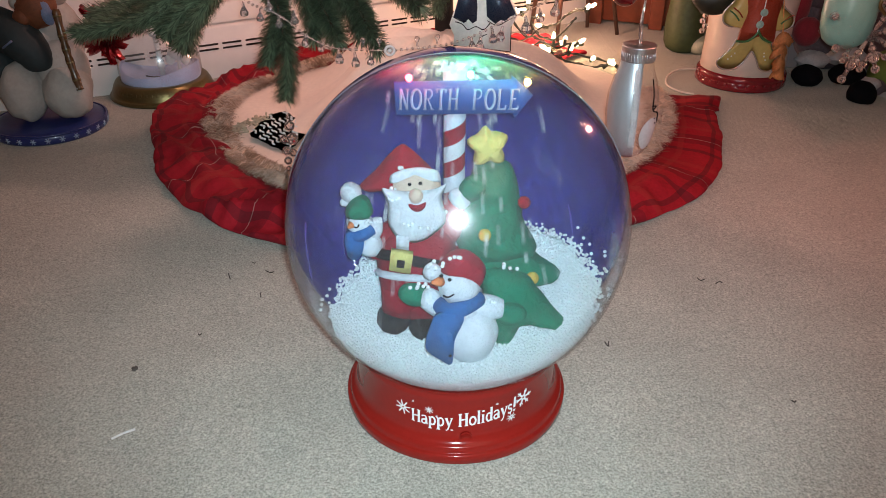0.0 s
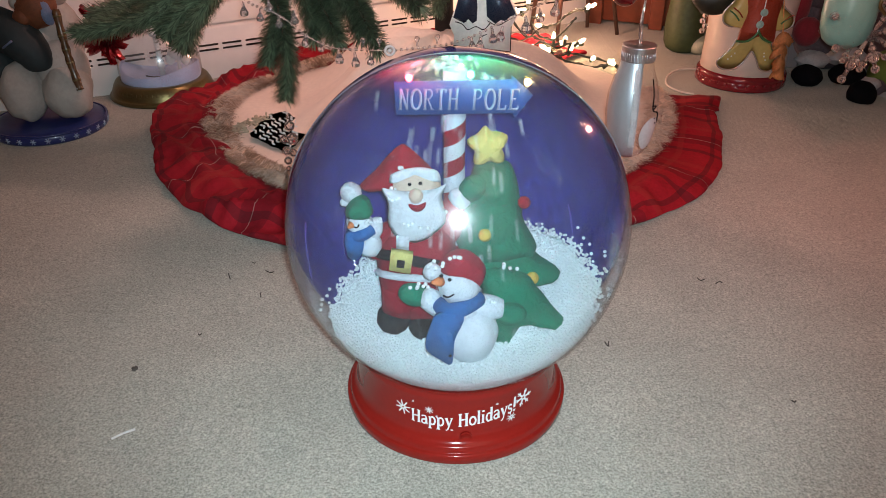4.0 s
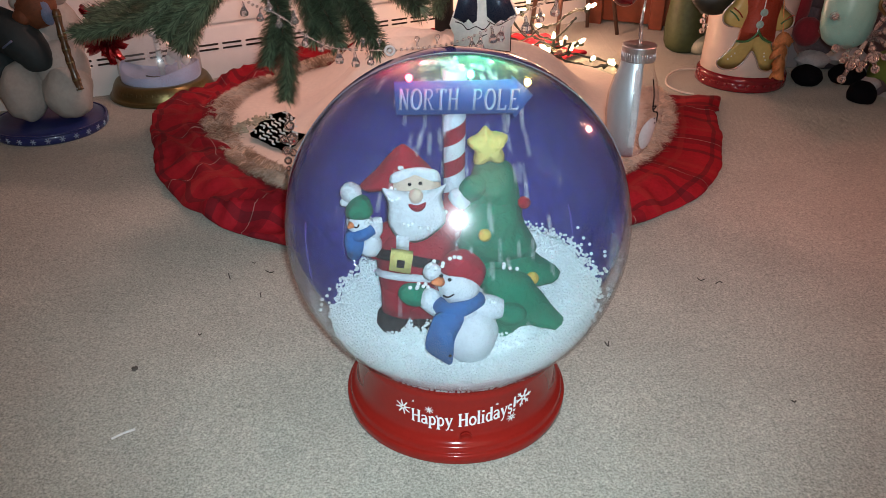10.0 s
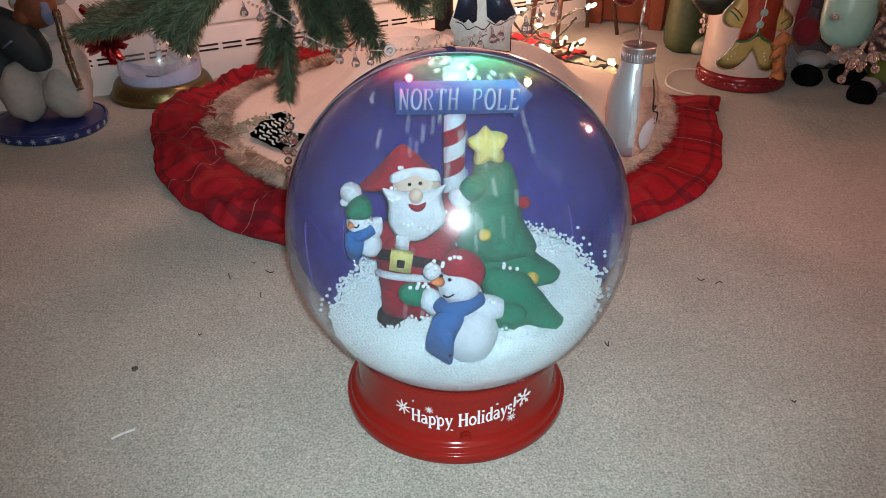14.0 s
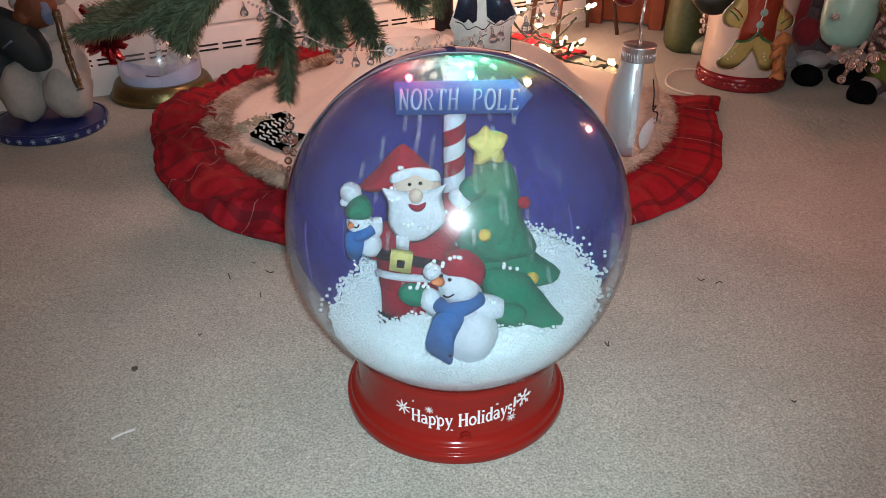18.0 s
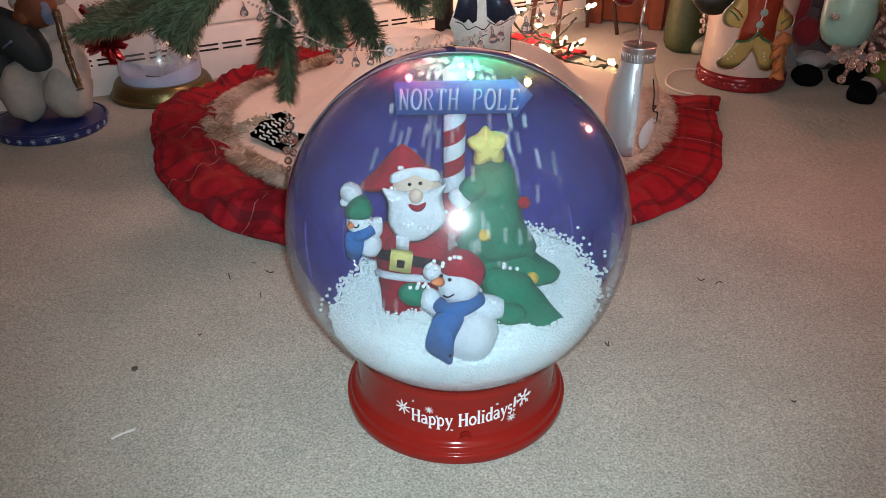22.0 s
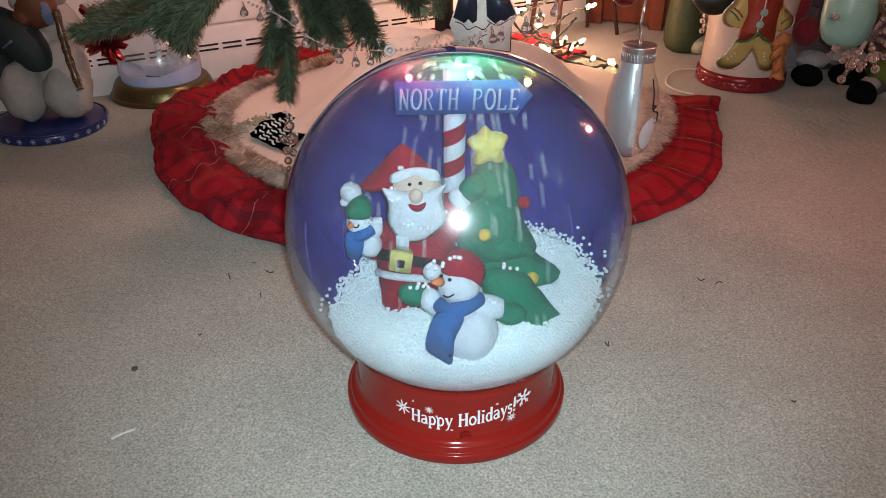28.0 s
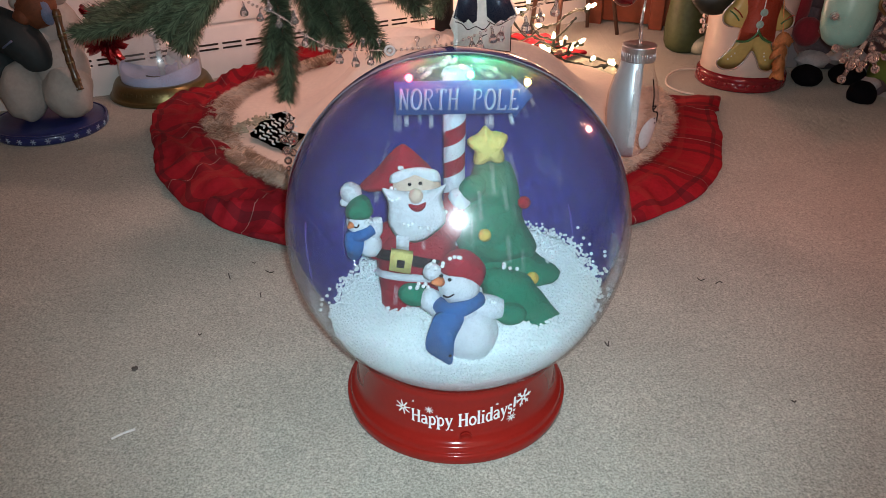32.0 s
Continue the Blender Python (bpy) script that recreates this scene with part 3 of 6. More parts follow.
def snow_globe():
    thing = root("snow_globe", "clear plastic snow globe on red base, snowing foam beads", "snow globe")
    bm = bmesh.new()
    prof = [(0.0, 0.0), (0.1165, 0.0), (0.1182, 0.002), (0.1182, 0.010), (0.1174, 0.0115), (0.1158, 0.0122), (0.115, 0.0125), (0.1146, 0.0135), (0.1143, 0.017), (0.1137, 0.0185), (0.112, 0.0195), (0.1095, 0.0215), (0.1075, 0.0243), (0.106, 0.0285), (0.1053, 0.034),
            (0.1048, 0.05), (0.1046, 0.066), (0.1052, 0.0685), (0.1058, 0.0715), (0.1052, 0.0745), (0.1048, 0.0765), (0.1055, 0.078), (0.1072, 0.0795), (0.1077, 0.0812), (0.107, 0.0817), (0.1045, 0.079), (0.1, 0.0745), (0.0, 0.0735)]
    lathe(bm, prof, n=96)
    base = part("base", bm, RED_PLASTIC, thing, "glossy red moulded plastic base")
    bm = bmesh.new()
    lathe(bm, [(0.0, 0.0), (0.0062, 0.0), (0.0062, 0.0022), (0.0058, 0.0027), (0.0053, 0.0019), (0.0, 0.0016)], n=28)
    b = part("button", bm, RED_PLASTIC, base, "round red push button")
    b.matrix_basis = pose(0.008, -0.1052, 0.0262, 90, 0, 4)
    # lettering bent round the base: upright serif letters, in strokes on a field where small letters are one high
    def ring(cx, cy, rx, ry, a0=0, a1=360, n=14):
        return [(cx + rx * math.cos(radians(a0 + (a1 - a0) * k / n)), cy + ry * math.sin(radians(a0 + (a1 - a0) * k / n))) for k in range(n + 1)]

    def foot(x, y, w=0.2):
        return ([(x - w, y), (x + w, y)], 0.045)
    B, T = 0.132, 0.075
    letters = {
        "H": (1.15, [([(0.2, 0), (0.2, 1.5)], B), ([(0.9, 0), (0.9, 1.5)], B), ([(0.2, 0.78), (0.9, 0.78)], T), foot(0.2, 0.03), foot(0.2, 1.47), foot(0.9, 0.03), foot(0.9, 1.47)]),
        "a": (0.86, [(ring(0.36, 0.74, 0.26, 0.24, 165, 0), T), ([(0.62, 0.74), (0.62, 0.1)], B), (ring(0.36, 0.28, 0.26, 0.25, 20, 340), T * 1.25), ([(0.62, 0.1), (0.78, 0.02)], T)]),
        "p": (0.94, [([(0.2, -0.45), (0.2, 0.97)], B), (ring(0.46, 0.5, 0.3, 0.46, -160, 160), T * 1.35), foot(0.2, -0.43), foot(0.12, 0.95, 0.1)]),
        "y": (0.86, [([(0.14, 0.97), (0.46, 0.1)], B), ([(0.76, 0.97), (0.34, -0.3), (0.2, -0.45), (0.08, -0.4)], T), foot(0.16, 0.96, 0.17), foot(0.74, 0.96, 0.14)]),
        "o": (0.9, [(ring(0.44, 0.5, 0.33, 0.46, n=18), T * 1.4)]),
        "l": (0.48, [([(0.22, 0), (0.22, 1.55)], B), foot(0.22, 0.03), foot(0.14, 1.52, 0.1)]),
        "i": (0.48, [([(0.22, 0), (0.22, 0.97)], B), foot(0.22, 0.03), foot(0.14, 0.95, 0.1), ([(0.22, 1.25), (0.22, 1.45)], B * 1.1)]),
        "d": (0.94, [([(0.7, 0), (0.7, 1.55)], B), (ring(0.44, 0.5, 0.3, 0.46, 20, 340), T * 1.35), foot(0.78, 0.03, 0.1), foot(0.62, 1.52, 0.1)]),
        "s": (0.72, [(ring(0.35, 0.73, 0.22, 0.22, 20, 270, 9) + ring(0.35, 0.26, 0.24, 0.24, 90, -160, 9), T * 1.3)]),
        "!": (0.5, [([(0.22, 0.42), (0.24, 1.6)], B * 1.1), ([(0.22, 0), (0.22, 0.2)], B * 1.2)]), " ": (0.62, [])}
    WHITE_PRINT = mat("white_print", (0.8, 0.8, 0.8), 0.5, vary=0.03)
    words = "Happy Holidays!"
    total = sum(letters[c][0] for c in words)
    at = 0.0
    for c in words:
        wide, strokes = letters[c]
        bm = bmesh.new()
        for pts, w in strokes:
            fine = [Vector(p) for p in pts]
            if len(fine) == 2:
                fine = [fine[0].lerp(fine[1], k / 4) for k in range(5)]
            pairs = []
            for k, p in enumerate(fine):
                d = (fine[min(k + 1, len(fine) - 1)] - fine[max(k - 1, 0)]).normalized()
                s = Vector((-d.y, d.x)) * w
                pr = []
                for e in (p + s, p - s):
                    u = (at + e.x) / total
                    a = radians(-25 + 58 * u)
                    pr.append(bm.verts.new((0.1056 * math.sin(a), -0.1056 * math.cos(a), 0.0385 + 0.006 * max(0, u - 0.45) * 2 + e.y * 0.0102 * (1 + 0.1 * u))))
                pairs.append(pr)
            for p, q in zip(pairs, pairs[1:]):
                bm.faces.new((p[0], q[0], q[1], p[1]))
        if strokes:
            part("letter", bm, WHITE_PRINT, base, "white printed serif letter")
        at += wide

    def flake(deg, z, size, arms, barbs):
        bm = bmesh.new()

        def stroke(p, q, w):
            d = (Vector(q) - Vector(p)).normalized()
            s = Vector((-d.y, d.x)) * w
            k = 3
            row = []
            for i in range(k + 1):
                m = Vector(p).lerp(Vector(q), i / k)
                row.append([m + s * (1 - 0.5 * i / k), m - s * (1 - 0.5 * i / k)])
            vs = [[bm.verts.new((0.1056 * math.sin(radians(deg) + e.x / 0.1056), -0.1056 * math.cos(radians(deg) + e.x / 0.1056), z + e.y)) for e in pr] for pr in row]
            for a, b in zip(vs, vs[1:]):
                bm.faces.new((a[0], b[0], b[1], a[1]))
        for i in range(arms):
            a = i * math.tau / arms + 0.2
            d = Vector((math.cos(a), math.sin(a)))
            stroke(d * size * 0.1, d * size, size * 0.13)
            if barbs:
                for s in (-0.7, 0.7):
                    e = Vector((math.cos(a + s), math.sin(a + s)))
                    stroke(d * size * 0.55, d * size * 0.55 + e * size * 0.34, size * 0.085)
        part("snowflake", bm, WHITE_PRINT, base, "white printed snowflake")
    flake(-30, 0.0515, 0.0085, 8, False)
    flake(-15, 0.0565, 0.0045, 8, False)
    flake(37.5, 0.0565, 0.0105, 6, True)
    flake(30, 0.0385, 0.0055, 8, False)
    for deg, z in ((-24, 0.063), (21, 0.061), (-1, 0.030), (14.5, 0.030), (-11, 0.05), (-3, 0.034)):
        flake(deg, z, 0.0016, 7, False)
    # clear front half and blue back half, each with thickness, meeting at a seam
    seg, rows = 64, 48

    def half(name, sign, material, label):
        bm = bmesh.new()
        for r in (RAD, RAD - 0.002):
            grid = []
            for i in range(rows + 1):
                th = math.pi * i / rows
                grid.append([bm.verts.new(MID + r * Vector((math.cos(th), 0, 0)) + r * math.sin(th) * Vector((0, sign * math.sin(math.pi * j / seg), math.cos(math.pi * j / seg)))) for j in range(seg + 1)])
            for i in range(rows):
                for j in range(seg):
                    bm.faces.new((grid[i][j], grid[i + 1][j], grid[i + 1][j + 1], grid[i][j + 1]))
        bmesh.ops.remove_doubles(bm, verts=bm.verts, dist=1e-5)
        low = [f for f in bm.faces if f.calc_center_median().z < 0.078]
        bmesh.ops.delete(bm, geom=low, context="FACES")
        return part(name, bm, material, thing, label)
    half("front_shell", -1, SHELL, "clear front half of the plastic ball")
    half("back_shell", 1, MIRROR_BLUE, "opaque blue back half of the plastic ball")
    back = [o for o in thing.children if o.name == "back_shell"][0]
    # Torch reflections put in as shape: thin glossy strips along their arcs.
    gloss = mat("blue_glint_strip", (0.066, 0.068, 0.325), 0.07, vary=0.1, grain=40, bump=0.0, spec=1.0, coat=1.0)
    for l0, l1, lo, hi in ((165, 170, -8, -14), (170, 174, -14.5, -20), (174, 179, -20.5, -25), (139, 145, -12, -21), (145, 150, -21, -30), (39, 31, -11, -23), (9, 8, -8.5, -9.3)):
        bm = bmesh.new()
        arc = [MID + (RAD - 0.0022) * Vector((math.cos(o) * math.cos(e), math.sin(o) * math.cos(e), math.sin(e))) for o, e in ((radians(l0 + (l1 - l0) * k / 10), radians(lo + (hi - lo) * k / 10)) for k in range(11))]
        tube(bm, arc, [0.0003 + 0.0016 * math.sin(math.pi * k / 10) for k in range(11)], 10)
        part("glint_strip", bm, gloss, back, "thin glossy blue strip standing in for a torch reflection")
    bm = bmesh.new()
    ring = [MID + (RAD + 0.0004) * Vector((math.cos(a), 0, math.sin(a))) for a in (radians(-52 + 284 * i / 90) for i in range(91))]
    tube(bm, ring, 0.0005, 6)
    part("seam", bm, SEAM, thing, "pale frosted seam between the two halves")
    # Added cap, hazier towards the top, in place of the coloured lamps' glare.
    bm = bmesh.new()
    grid = [[bm.verts.new(MID + (RAD - 0.0032) * Vector((math.sin(p) * math.cos(a), -math.sin(p) * math.sin(a), math.cos(p)))) for a in (math.pi * k / 40 for k in range(41))] for p in (radians(1 + 31 * j / 20) for j in range(21))]
    for a, b in zip(grid, grid[1:]):
        for k in range(40):
            bm.faces.new((a[k], a[k + 1], b[k + 1], b[k]))
    part("glow_patch", bm, GLOW_HAZE, thing, "hazy patch added inside the top to show the coloured lamps' glare")
    return thing


snow_globe()


def bed_z(x, y):
    """Height of the foam snow: a bowl that is piled higher at the back and on one side."""
    r = math.hypot(x, y)
    side = 0.5 + 0.5 * max(-1, min(1, (x * 0.75 + y * 0.62) / max(r, 1e-4)))
    z = 0.082 + (r / 0.145) ** 3 * (0.037 + 0.022 * side)
    return z + 0.0022 * noise.noise(Vector((x * 40, y * 40, 1))) + 0.0012 * noise.noise(Vector((x * 110, y * 110, 4)))


def inside(x, y, z, gap=0.004):
    return (Vector((x, y, z)) - MID).length < RAD - 0.002 - gap


def mound(name, height, centre, reach, label, seed):
    """A heap of foam beads over a filled body."""
    rng = random.Random(seed)
    thing = root(name, label, "foam snow", kind="stuff")
    n, m = 30, 72
    bm = bmesh.new()
    rings = []
    for j in range(n + 1):
        ring = []
        for k in range(m if j else 1):
            a = k * math.tau / m
            far = reach
            while far > 0.02:
                x, y = centre[0] + far * math.cos(a), centre[1] + far * math.sin(a)
                if inside(x, y, height(x, y) - 0.0022, 0.0025):
                    break
                far -= 0.0015
            r = far * j / n
            x, y = centre[0] + r * math.cos(a), centre[1] + r * math.sin(a)
            ring.append(bm.verts.new((x, y, height(x, y) - 0.0036)))
        rings.append(ring)
    for a, b in zip(rings, rings[1:]):
        for k in range(m):
            bm.faces.new(list(dict.fromkeys((a[k % len(a)], a[(k + 1) % m % len(a)], b[(k + 1) % m], b[k]))))
    # sides follow the ball down to the foot
    last = rings[-1]
    if reach > 0.13:
        for z in (0.092, 0.086, 0.081, 0.0765):
            lim = math.sqrt((RAD - 0.0045) ** 2 - (z - MID.z) ** 2)
            ring = []
            for k in range(m):
                v = last[k].co
                a = math.atan2(v.y, v.x)
                zz = min(z, v.z - 0.001)
                ring.append(bm.verts.new((lim * math.cos(a), lim * math.sin(a), zz)))
            for k in range(m):
                bm.faces.new((last[k], last[(k + 1) % m], ring[(k + 1) % m], ring[k]))
            last = ring
    part("core", bm, FOAM, thing)
    cs, rs = [], []
    step = 0.0037
    rowsn = int(reach / step) + 1
    for i in range(-rowsn, rowsn + 1):
        for j in range(-int(rowsn * 1.2), int(rowsn * 1.2) + 1):
            x = centre[0] + (i + 0.5 * (j % 2)) * step + rng.gauss(0, 0.0007)
            y = centre[1] + j * step * 0.86 + rng.gauss(0, 0.0007)
            if math.hypot(x - centre[0], y - centre[1]) > reach:
                continue
            r = rng.uniform(0.00145, 0.0019)
            z = height(x, y) - 0.0012 + rng.uniform(-0.0008, 0.0012)
            if inside(x, y, z, r):
                cs.append((x, y, z)), rs.append(r)
    if reach > 0.13:
        for i in range(2600):
            a = rng.uniform(math.pi, math.tau)
            z = rng.uniform(0.0795, 0.118)
            d = RAD - 0.002 - 0.0019
            lim = math.sqrt(d * d - (z - MID.z) ** 2)
            x, y = lim * math.cos(a), lim * math.sin(a)
            if z < height(x, y) + 0.001:
                cs.append((x, y, z)), rs.append(rng.uniform(0.0014, 0.0019))
        for i in range(3200):
            a, r = rng.uniform(0, math.tau), 0.156 - 0.05 * rng.random() ** 1.5
            x, y = r * math.cos(a), r * math.sin(a)
            z = height(x, y) - 0.0012 + rng.uniform(-0.001, 0.0008)
            if inside(x, y, z, 0.0019):
                cs.append((x, y, z)), rs.append(rng.uniform(0.0014, 0.0019))
    beads = bead_mass("beads", cs, rs, FOAM, thing)
    beads["kind"] = "stuff"
    return thing


mound("foam_snow", bed_z, (0, 0), 0.156, "bed of white foam beads filling the bottom of the globe", 11)


def drift_z(x, y):
    d = math.hypot((x + 0.001) / 0.12, (y - 0.008) / 0.09)
    e = min(1.0, max(0.0, (math.hypot(x, y - 0.004) / 0.104 - 0.72) / 0.28))
    more = 0.016 * math.exp(-((x - 0.07) ** 2 + (y + 0.02) ** 2) / 0.035 ** 2)
    return bed_z(x, y) + (0.04 * max(0.0, 1 - d * d) + more) * (1 - e * e * (3 - 2 * e)) - 0.003


DRIFT = mound("foam_drift", drift_z, (0.0, 0.004), 0.104, "heap of white foam beads that slowly covers the felt figures' feet", 12)


def heap_z(x, y):
    d = math.hypot(x - 0.09, y + 0.041) / 0.034
    return bed_z(x, y) + 0.019 * max(0.0, 1 - d * d) - 0.002


HEAP = mound("foam_drift", heap_z, (0.09, -0.041), 0.034, "small heap of white foam beads that slowly covers the felt tree's lowest tip", 13)


def stray_beads():
    """Single beads that cling to the plastic and lie on the felt."""
    rng = random.Random(21)
    bm = bmesh.new()
    bmesh.ops.create_icosphere(bm, subdivisions=2, radius=0.0019)
    first = part("bead", bm, FOAM)
    tagged(first, "white foam bead clinging to the clear plastic", "bead", "stray foam beads")
    spots = []
    for lo, hi, zl, zh, k in ((2, 30, 0.14, 0.165, 10), (-25, 3, 0.135, 0.16, 7), (170, 195, 0.108, 0.128, 9), (60, 120, 0.135, 0.15, 8), (-50, -15, 0.13, 0.15, 4)):
        for i in range(k):
            a, z = radians(rng.uniform(lo, hi)), rng.uniform(zl, zh)
            d = RAD - 0.002 - 0.0022
            lim = math.sqrt(d * d - (z - MID.z) ** 2)
            spots.append((lim * math.cos(a), lim * math.sin(a), z))
    for p, wide, k in (((-0.034, -0.075, 0.178), 0.012, 7), ((-0.019, -0.075, 0.202), 0.009, 6), ((-0.003, -0.07, 0.205), 0.005, 4), ((0.028, -0.055, 0.15), 0.008, 5), ((0.05, -0.035, 0.177), 0.008, 5), ((-0.08, -0.01, 0.212), 0.008, 8), ((-0.064, -0.005, 0.243), 0.006, 3), ((-0.013, -0.01, 0.221), 0.003, 4), ((-0.058, -0.021, 0.241), 0.006, 4), ((-0.043, -0.021, 0.212), 0.016, 5), ((-0.058, -0.004, 0.263), 0.01, 3)):
        for i in range(k):
            spots.append((p[0] + rng.uniform(-wide, wide), p[1] + rng.uniform(-0.003, 0.003), p[2] + rng.uniform(-0.0025, 0.0025)))
    for i, s in enumerate(spots):
        if i == 0:
            first.location = s
        else:
            o = share(first, "bead", Matrix.Translation(s))
            tagged(o, "white foam bead clinging to the clear plastic", "bead", "stray foam beads")


stray_beads()


def signpost():
    thing = root("signpost", "red and white striped pole with a blue sign board", "signpost", place=(0, 0, 0))
    x, y, r = -0.0025, 0.058, 0.011
    # the tube is striped: each turn of the spiral is a band of its own
    for mi, (name, material) in enumerate((("white_stripe", WHITE_FELT), ("red_stripe", RED_FELT))):
        bm = bmesh.new()
        pitch, n = 0.0335, 24
        for turn in range(-1, 9):
            rows = []
            for s in range(2):
                row = []
                for k in range(n + 1):
                    a = k * math.tau / n + 2.2
                    z = 0.07 + turn * pitch + pitch * k / n + (0.5 * mi + 0.5 * s) * pitch
                    row.append(bm.verts.new((x + r * math.cos(a), y + r * math.sin(a), min(max(z, 0.075), 0.338))))
                rows.append(row)
            for k in range(n):
                if rows[1][k].co.z - rows[0][k].co.z > 1e-4 or rows[1][k + 1].co.z - rows[0][k + 1].co.z > 1e-4:
                    bm.faces.new((rows[0][k], rows[0][k + 1], rows[1][k + 1], rows[1][k]))
        bmesh.ops.delete(bm, geom=[v for v in bm.verts if not v.link_faces], context="VERTS")
        part(name, bm, material, thing, "band of the spiral stripe round the pole")
    bm = bmesh.new()
    lathe(bm, [(r - 0.001, 0.08), (r - 0.001, 0.338), (r - 0.0025, 0.3385), (r - 0.003, 0.32), (0.002, 0.31)], (x, y, 0), 24)
    part("tube", bm, WHITE_FELT, thing, "white plastic tube, open at the top")
    bm = bmesh.new()
    lathe(bm, [(r + 0.0006, 0.312), (r + 0.0008, 0.313), (r + 0.0008, 0.339), (r - 0.001, 0.3405), (r - 0.0022, 0.339)], (x, y, 0), 28)
    part("collar", bm, FOAM, thing, "white plastic collar at the mouth of the pole")
    Y = 0.024
    bm = bmesh.new()
    slab(bm, [(-0.059, 0.337), (0.049, 0.339), (0.048, 0.344), (0.069, 0.325), (0.053, 0.303), (0.051, 0.308), (-0.058, 0.306)], Y, 0.004)
    board = part("sign_board", bm, mat("blue_board", (0.05, 0.16, 0.5), 0.5, vary=0.15, grain=40, bump=0.1), thing, "blue arrow-shaped board")
    # narrow capitals with fine serifs, drawn in strokes on a field one high
    arc = [(0.28 + 0.28 * math.sin(k * math.tau / 18), 0.5 + 0.5 * math.cos(k * math.tau / 18)) for k in range(19)]
    bowl = [(0.08, 1.0), (0.34, 0.98), (0.46, 0.86), (0.46, 0.68), (0.34, 0.54), (0.08, 0.51)]
    glyphs = {"N": ([[(0.08, 0), (0.08, 1)], [(0.08, 1), (0.48, 0)], [(0.48, 0), (0.48, 1)]], [(0.08, 0), (0.06, 1), (0.48, 1)]),
              "O": ([arc], []), "R": ([[(0.08, 0), (0.08, 1)], bowl, [(0.24, 0.51), (0.5, 0.0)]], [(0.08, 0), (0.52, 0), (0.06, 1)]),
              "T": ([[(0.28, 0), (0.28, 1)], [(0.02, 1), (0.54, 1)], [(0.02, 1), (0.02, 0.84)], [(0.54, 1), (0.54, 0.84)]], [(0.28, 0)]),
              "H": ([[(0.08, 0), (0.08, 1)], [(0.48, 0), (0.48, 1)], [(0.08, 0.52), (0.48, 0.52)]], [(0.08, 0), (0.48, 0), (0.08, 1), (0.48, 1)]),
              "P": ([[(0.08, 0), (0.08, 1)], bowl], [(0.08, 0), (0.06, 1)]), "L": ([[(0.08, 0), (0.08, 1)], [(0.08, 0), (0.5, 0)], [(0.5, 0), (0.5, 0.2)]], [(0.08, 1), (0.06, 0)]),
              "E": ([[(0.08, 0), (0.08, 1)], [(0.08, 0), (0.5, 0)], [(0.08, 1), (0.48, 1)], [(0.08, 0.52), (0.36, 0.52)], [(0.5, 0), (0.5, 0.18)], [(0.48, 1), (0.48, 0.84)]], [(0.06, 0), (0.06, 1)])}
    a, b, c = Vector((-0.055, 0.023, 0.312)), Vector((0.056, 0.023, 0.312)), Vector((-0.054, 0.023, 0.331))
    paint = mat("pale_print", (0.38, 0.46, 0.6), 0.6, vary=0.1)
    for i, letter in enumerate("NORTH POLE"):
        if letter == " ":
            continue
        bm = bmesh.new()

        def at(u, v):
            p = a + (b - a) * ((i * 0.735 + u) / (9 * 0.735 + 0.54)) + (c - a) * v
            return (p.x, Y - 0.0006, p.z)
        strokes, feet = glyphs[letter]
        for k, st in enumerate(strokes):
            tube(bm, [at(u, v) for u, v in st], 0.00125 if k == 0 or letter in "NHE" and k < 2 else 0.0008, 6)
        for u, v in feet:
            tube(bm, [at(u - 0.11, v), at(u + 0.11, v)], 0.0006, 5)
        part("letter", bm, paint, board)
    for name, px, colour, power in (("red_led", (-0.045, 0.02, 0.343), (1.0, 0.03, 0.05), 45), ("green_led", (0.011, 0.02, 0.346), (0.06, 1.0, 0.34), 30), ("amber_led", (0.063, 0.02, 0.339), (1.0, 0.45, 0.08), 45)):
        bm = bmesh.new()
        ellipsoid(bm, px, (0.0034, 0.0034, 0.0036), seg=16)
        part(name, bm, lit(name + "_light", colour, power), thing, "small glowing coloured lamp")
    for p, q in (((-0.046, 0.027, 0.336), (-0.045, 0.022, 0.34)), ((0.011, 0.027, 0.338), (0.011, 0.022, 0.343)), ((0.062, 0.027, 0.329), (0.063, 0.022, 0.336))):
        bm = bmesh.new()
        tube(bm, [p, q], 0.0012, 6)
        part("lamp_wire", bm, WHITE_WIRE, thing)


signpost()
for name, place, power, colour in (("red_lamp", (-0.046, 0.02, 0.3465), 1.9, (1.0, 0.03, 0.09)), ("green_lamp", (0.011, 0.02, 0.3495), 2.5, (0.03, 1.0, 0.42)), ("amber_lamp", (0.064, 0.02, 0.3425), 0.8, (1.0, 0.55, 0.08))):
    up = lamp(name, "SPOT", place, power, colour, 0.003)
    up.rotation_euler = (radians(180), 0, 0)
    up.data.spot_size, up.data.spot_blend = radians(176), 0.15


def crumple(bm, k=0.0009):
    """Dents and folds of hand-stuffed felt."""
    for v in bm.verts:
        p = v.co
        v.co = p + Vector((0, 1, 0.3)) * k * (noise.noise(p * 55) + 0.7 * noise.noise(p * 130 + Vector((5, 2, 1))))


def eye_dots(bm, spots, r, mi):
    for p in spots:
        ellipsoid(bm, p, (r, r * 0.6, r), mi, seg=10)


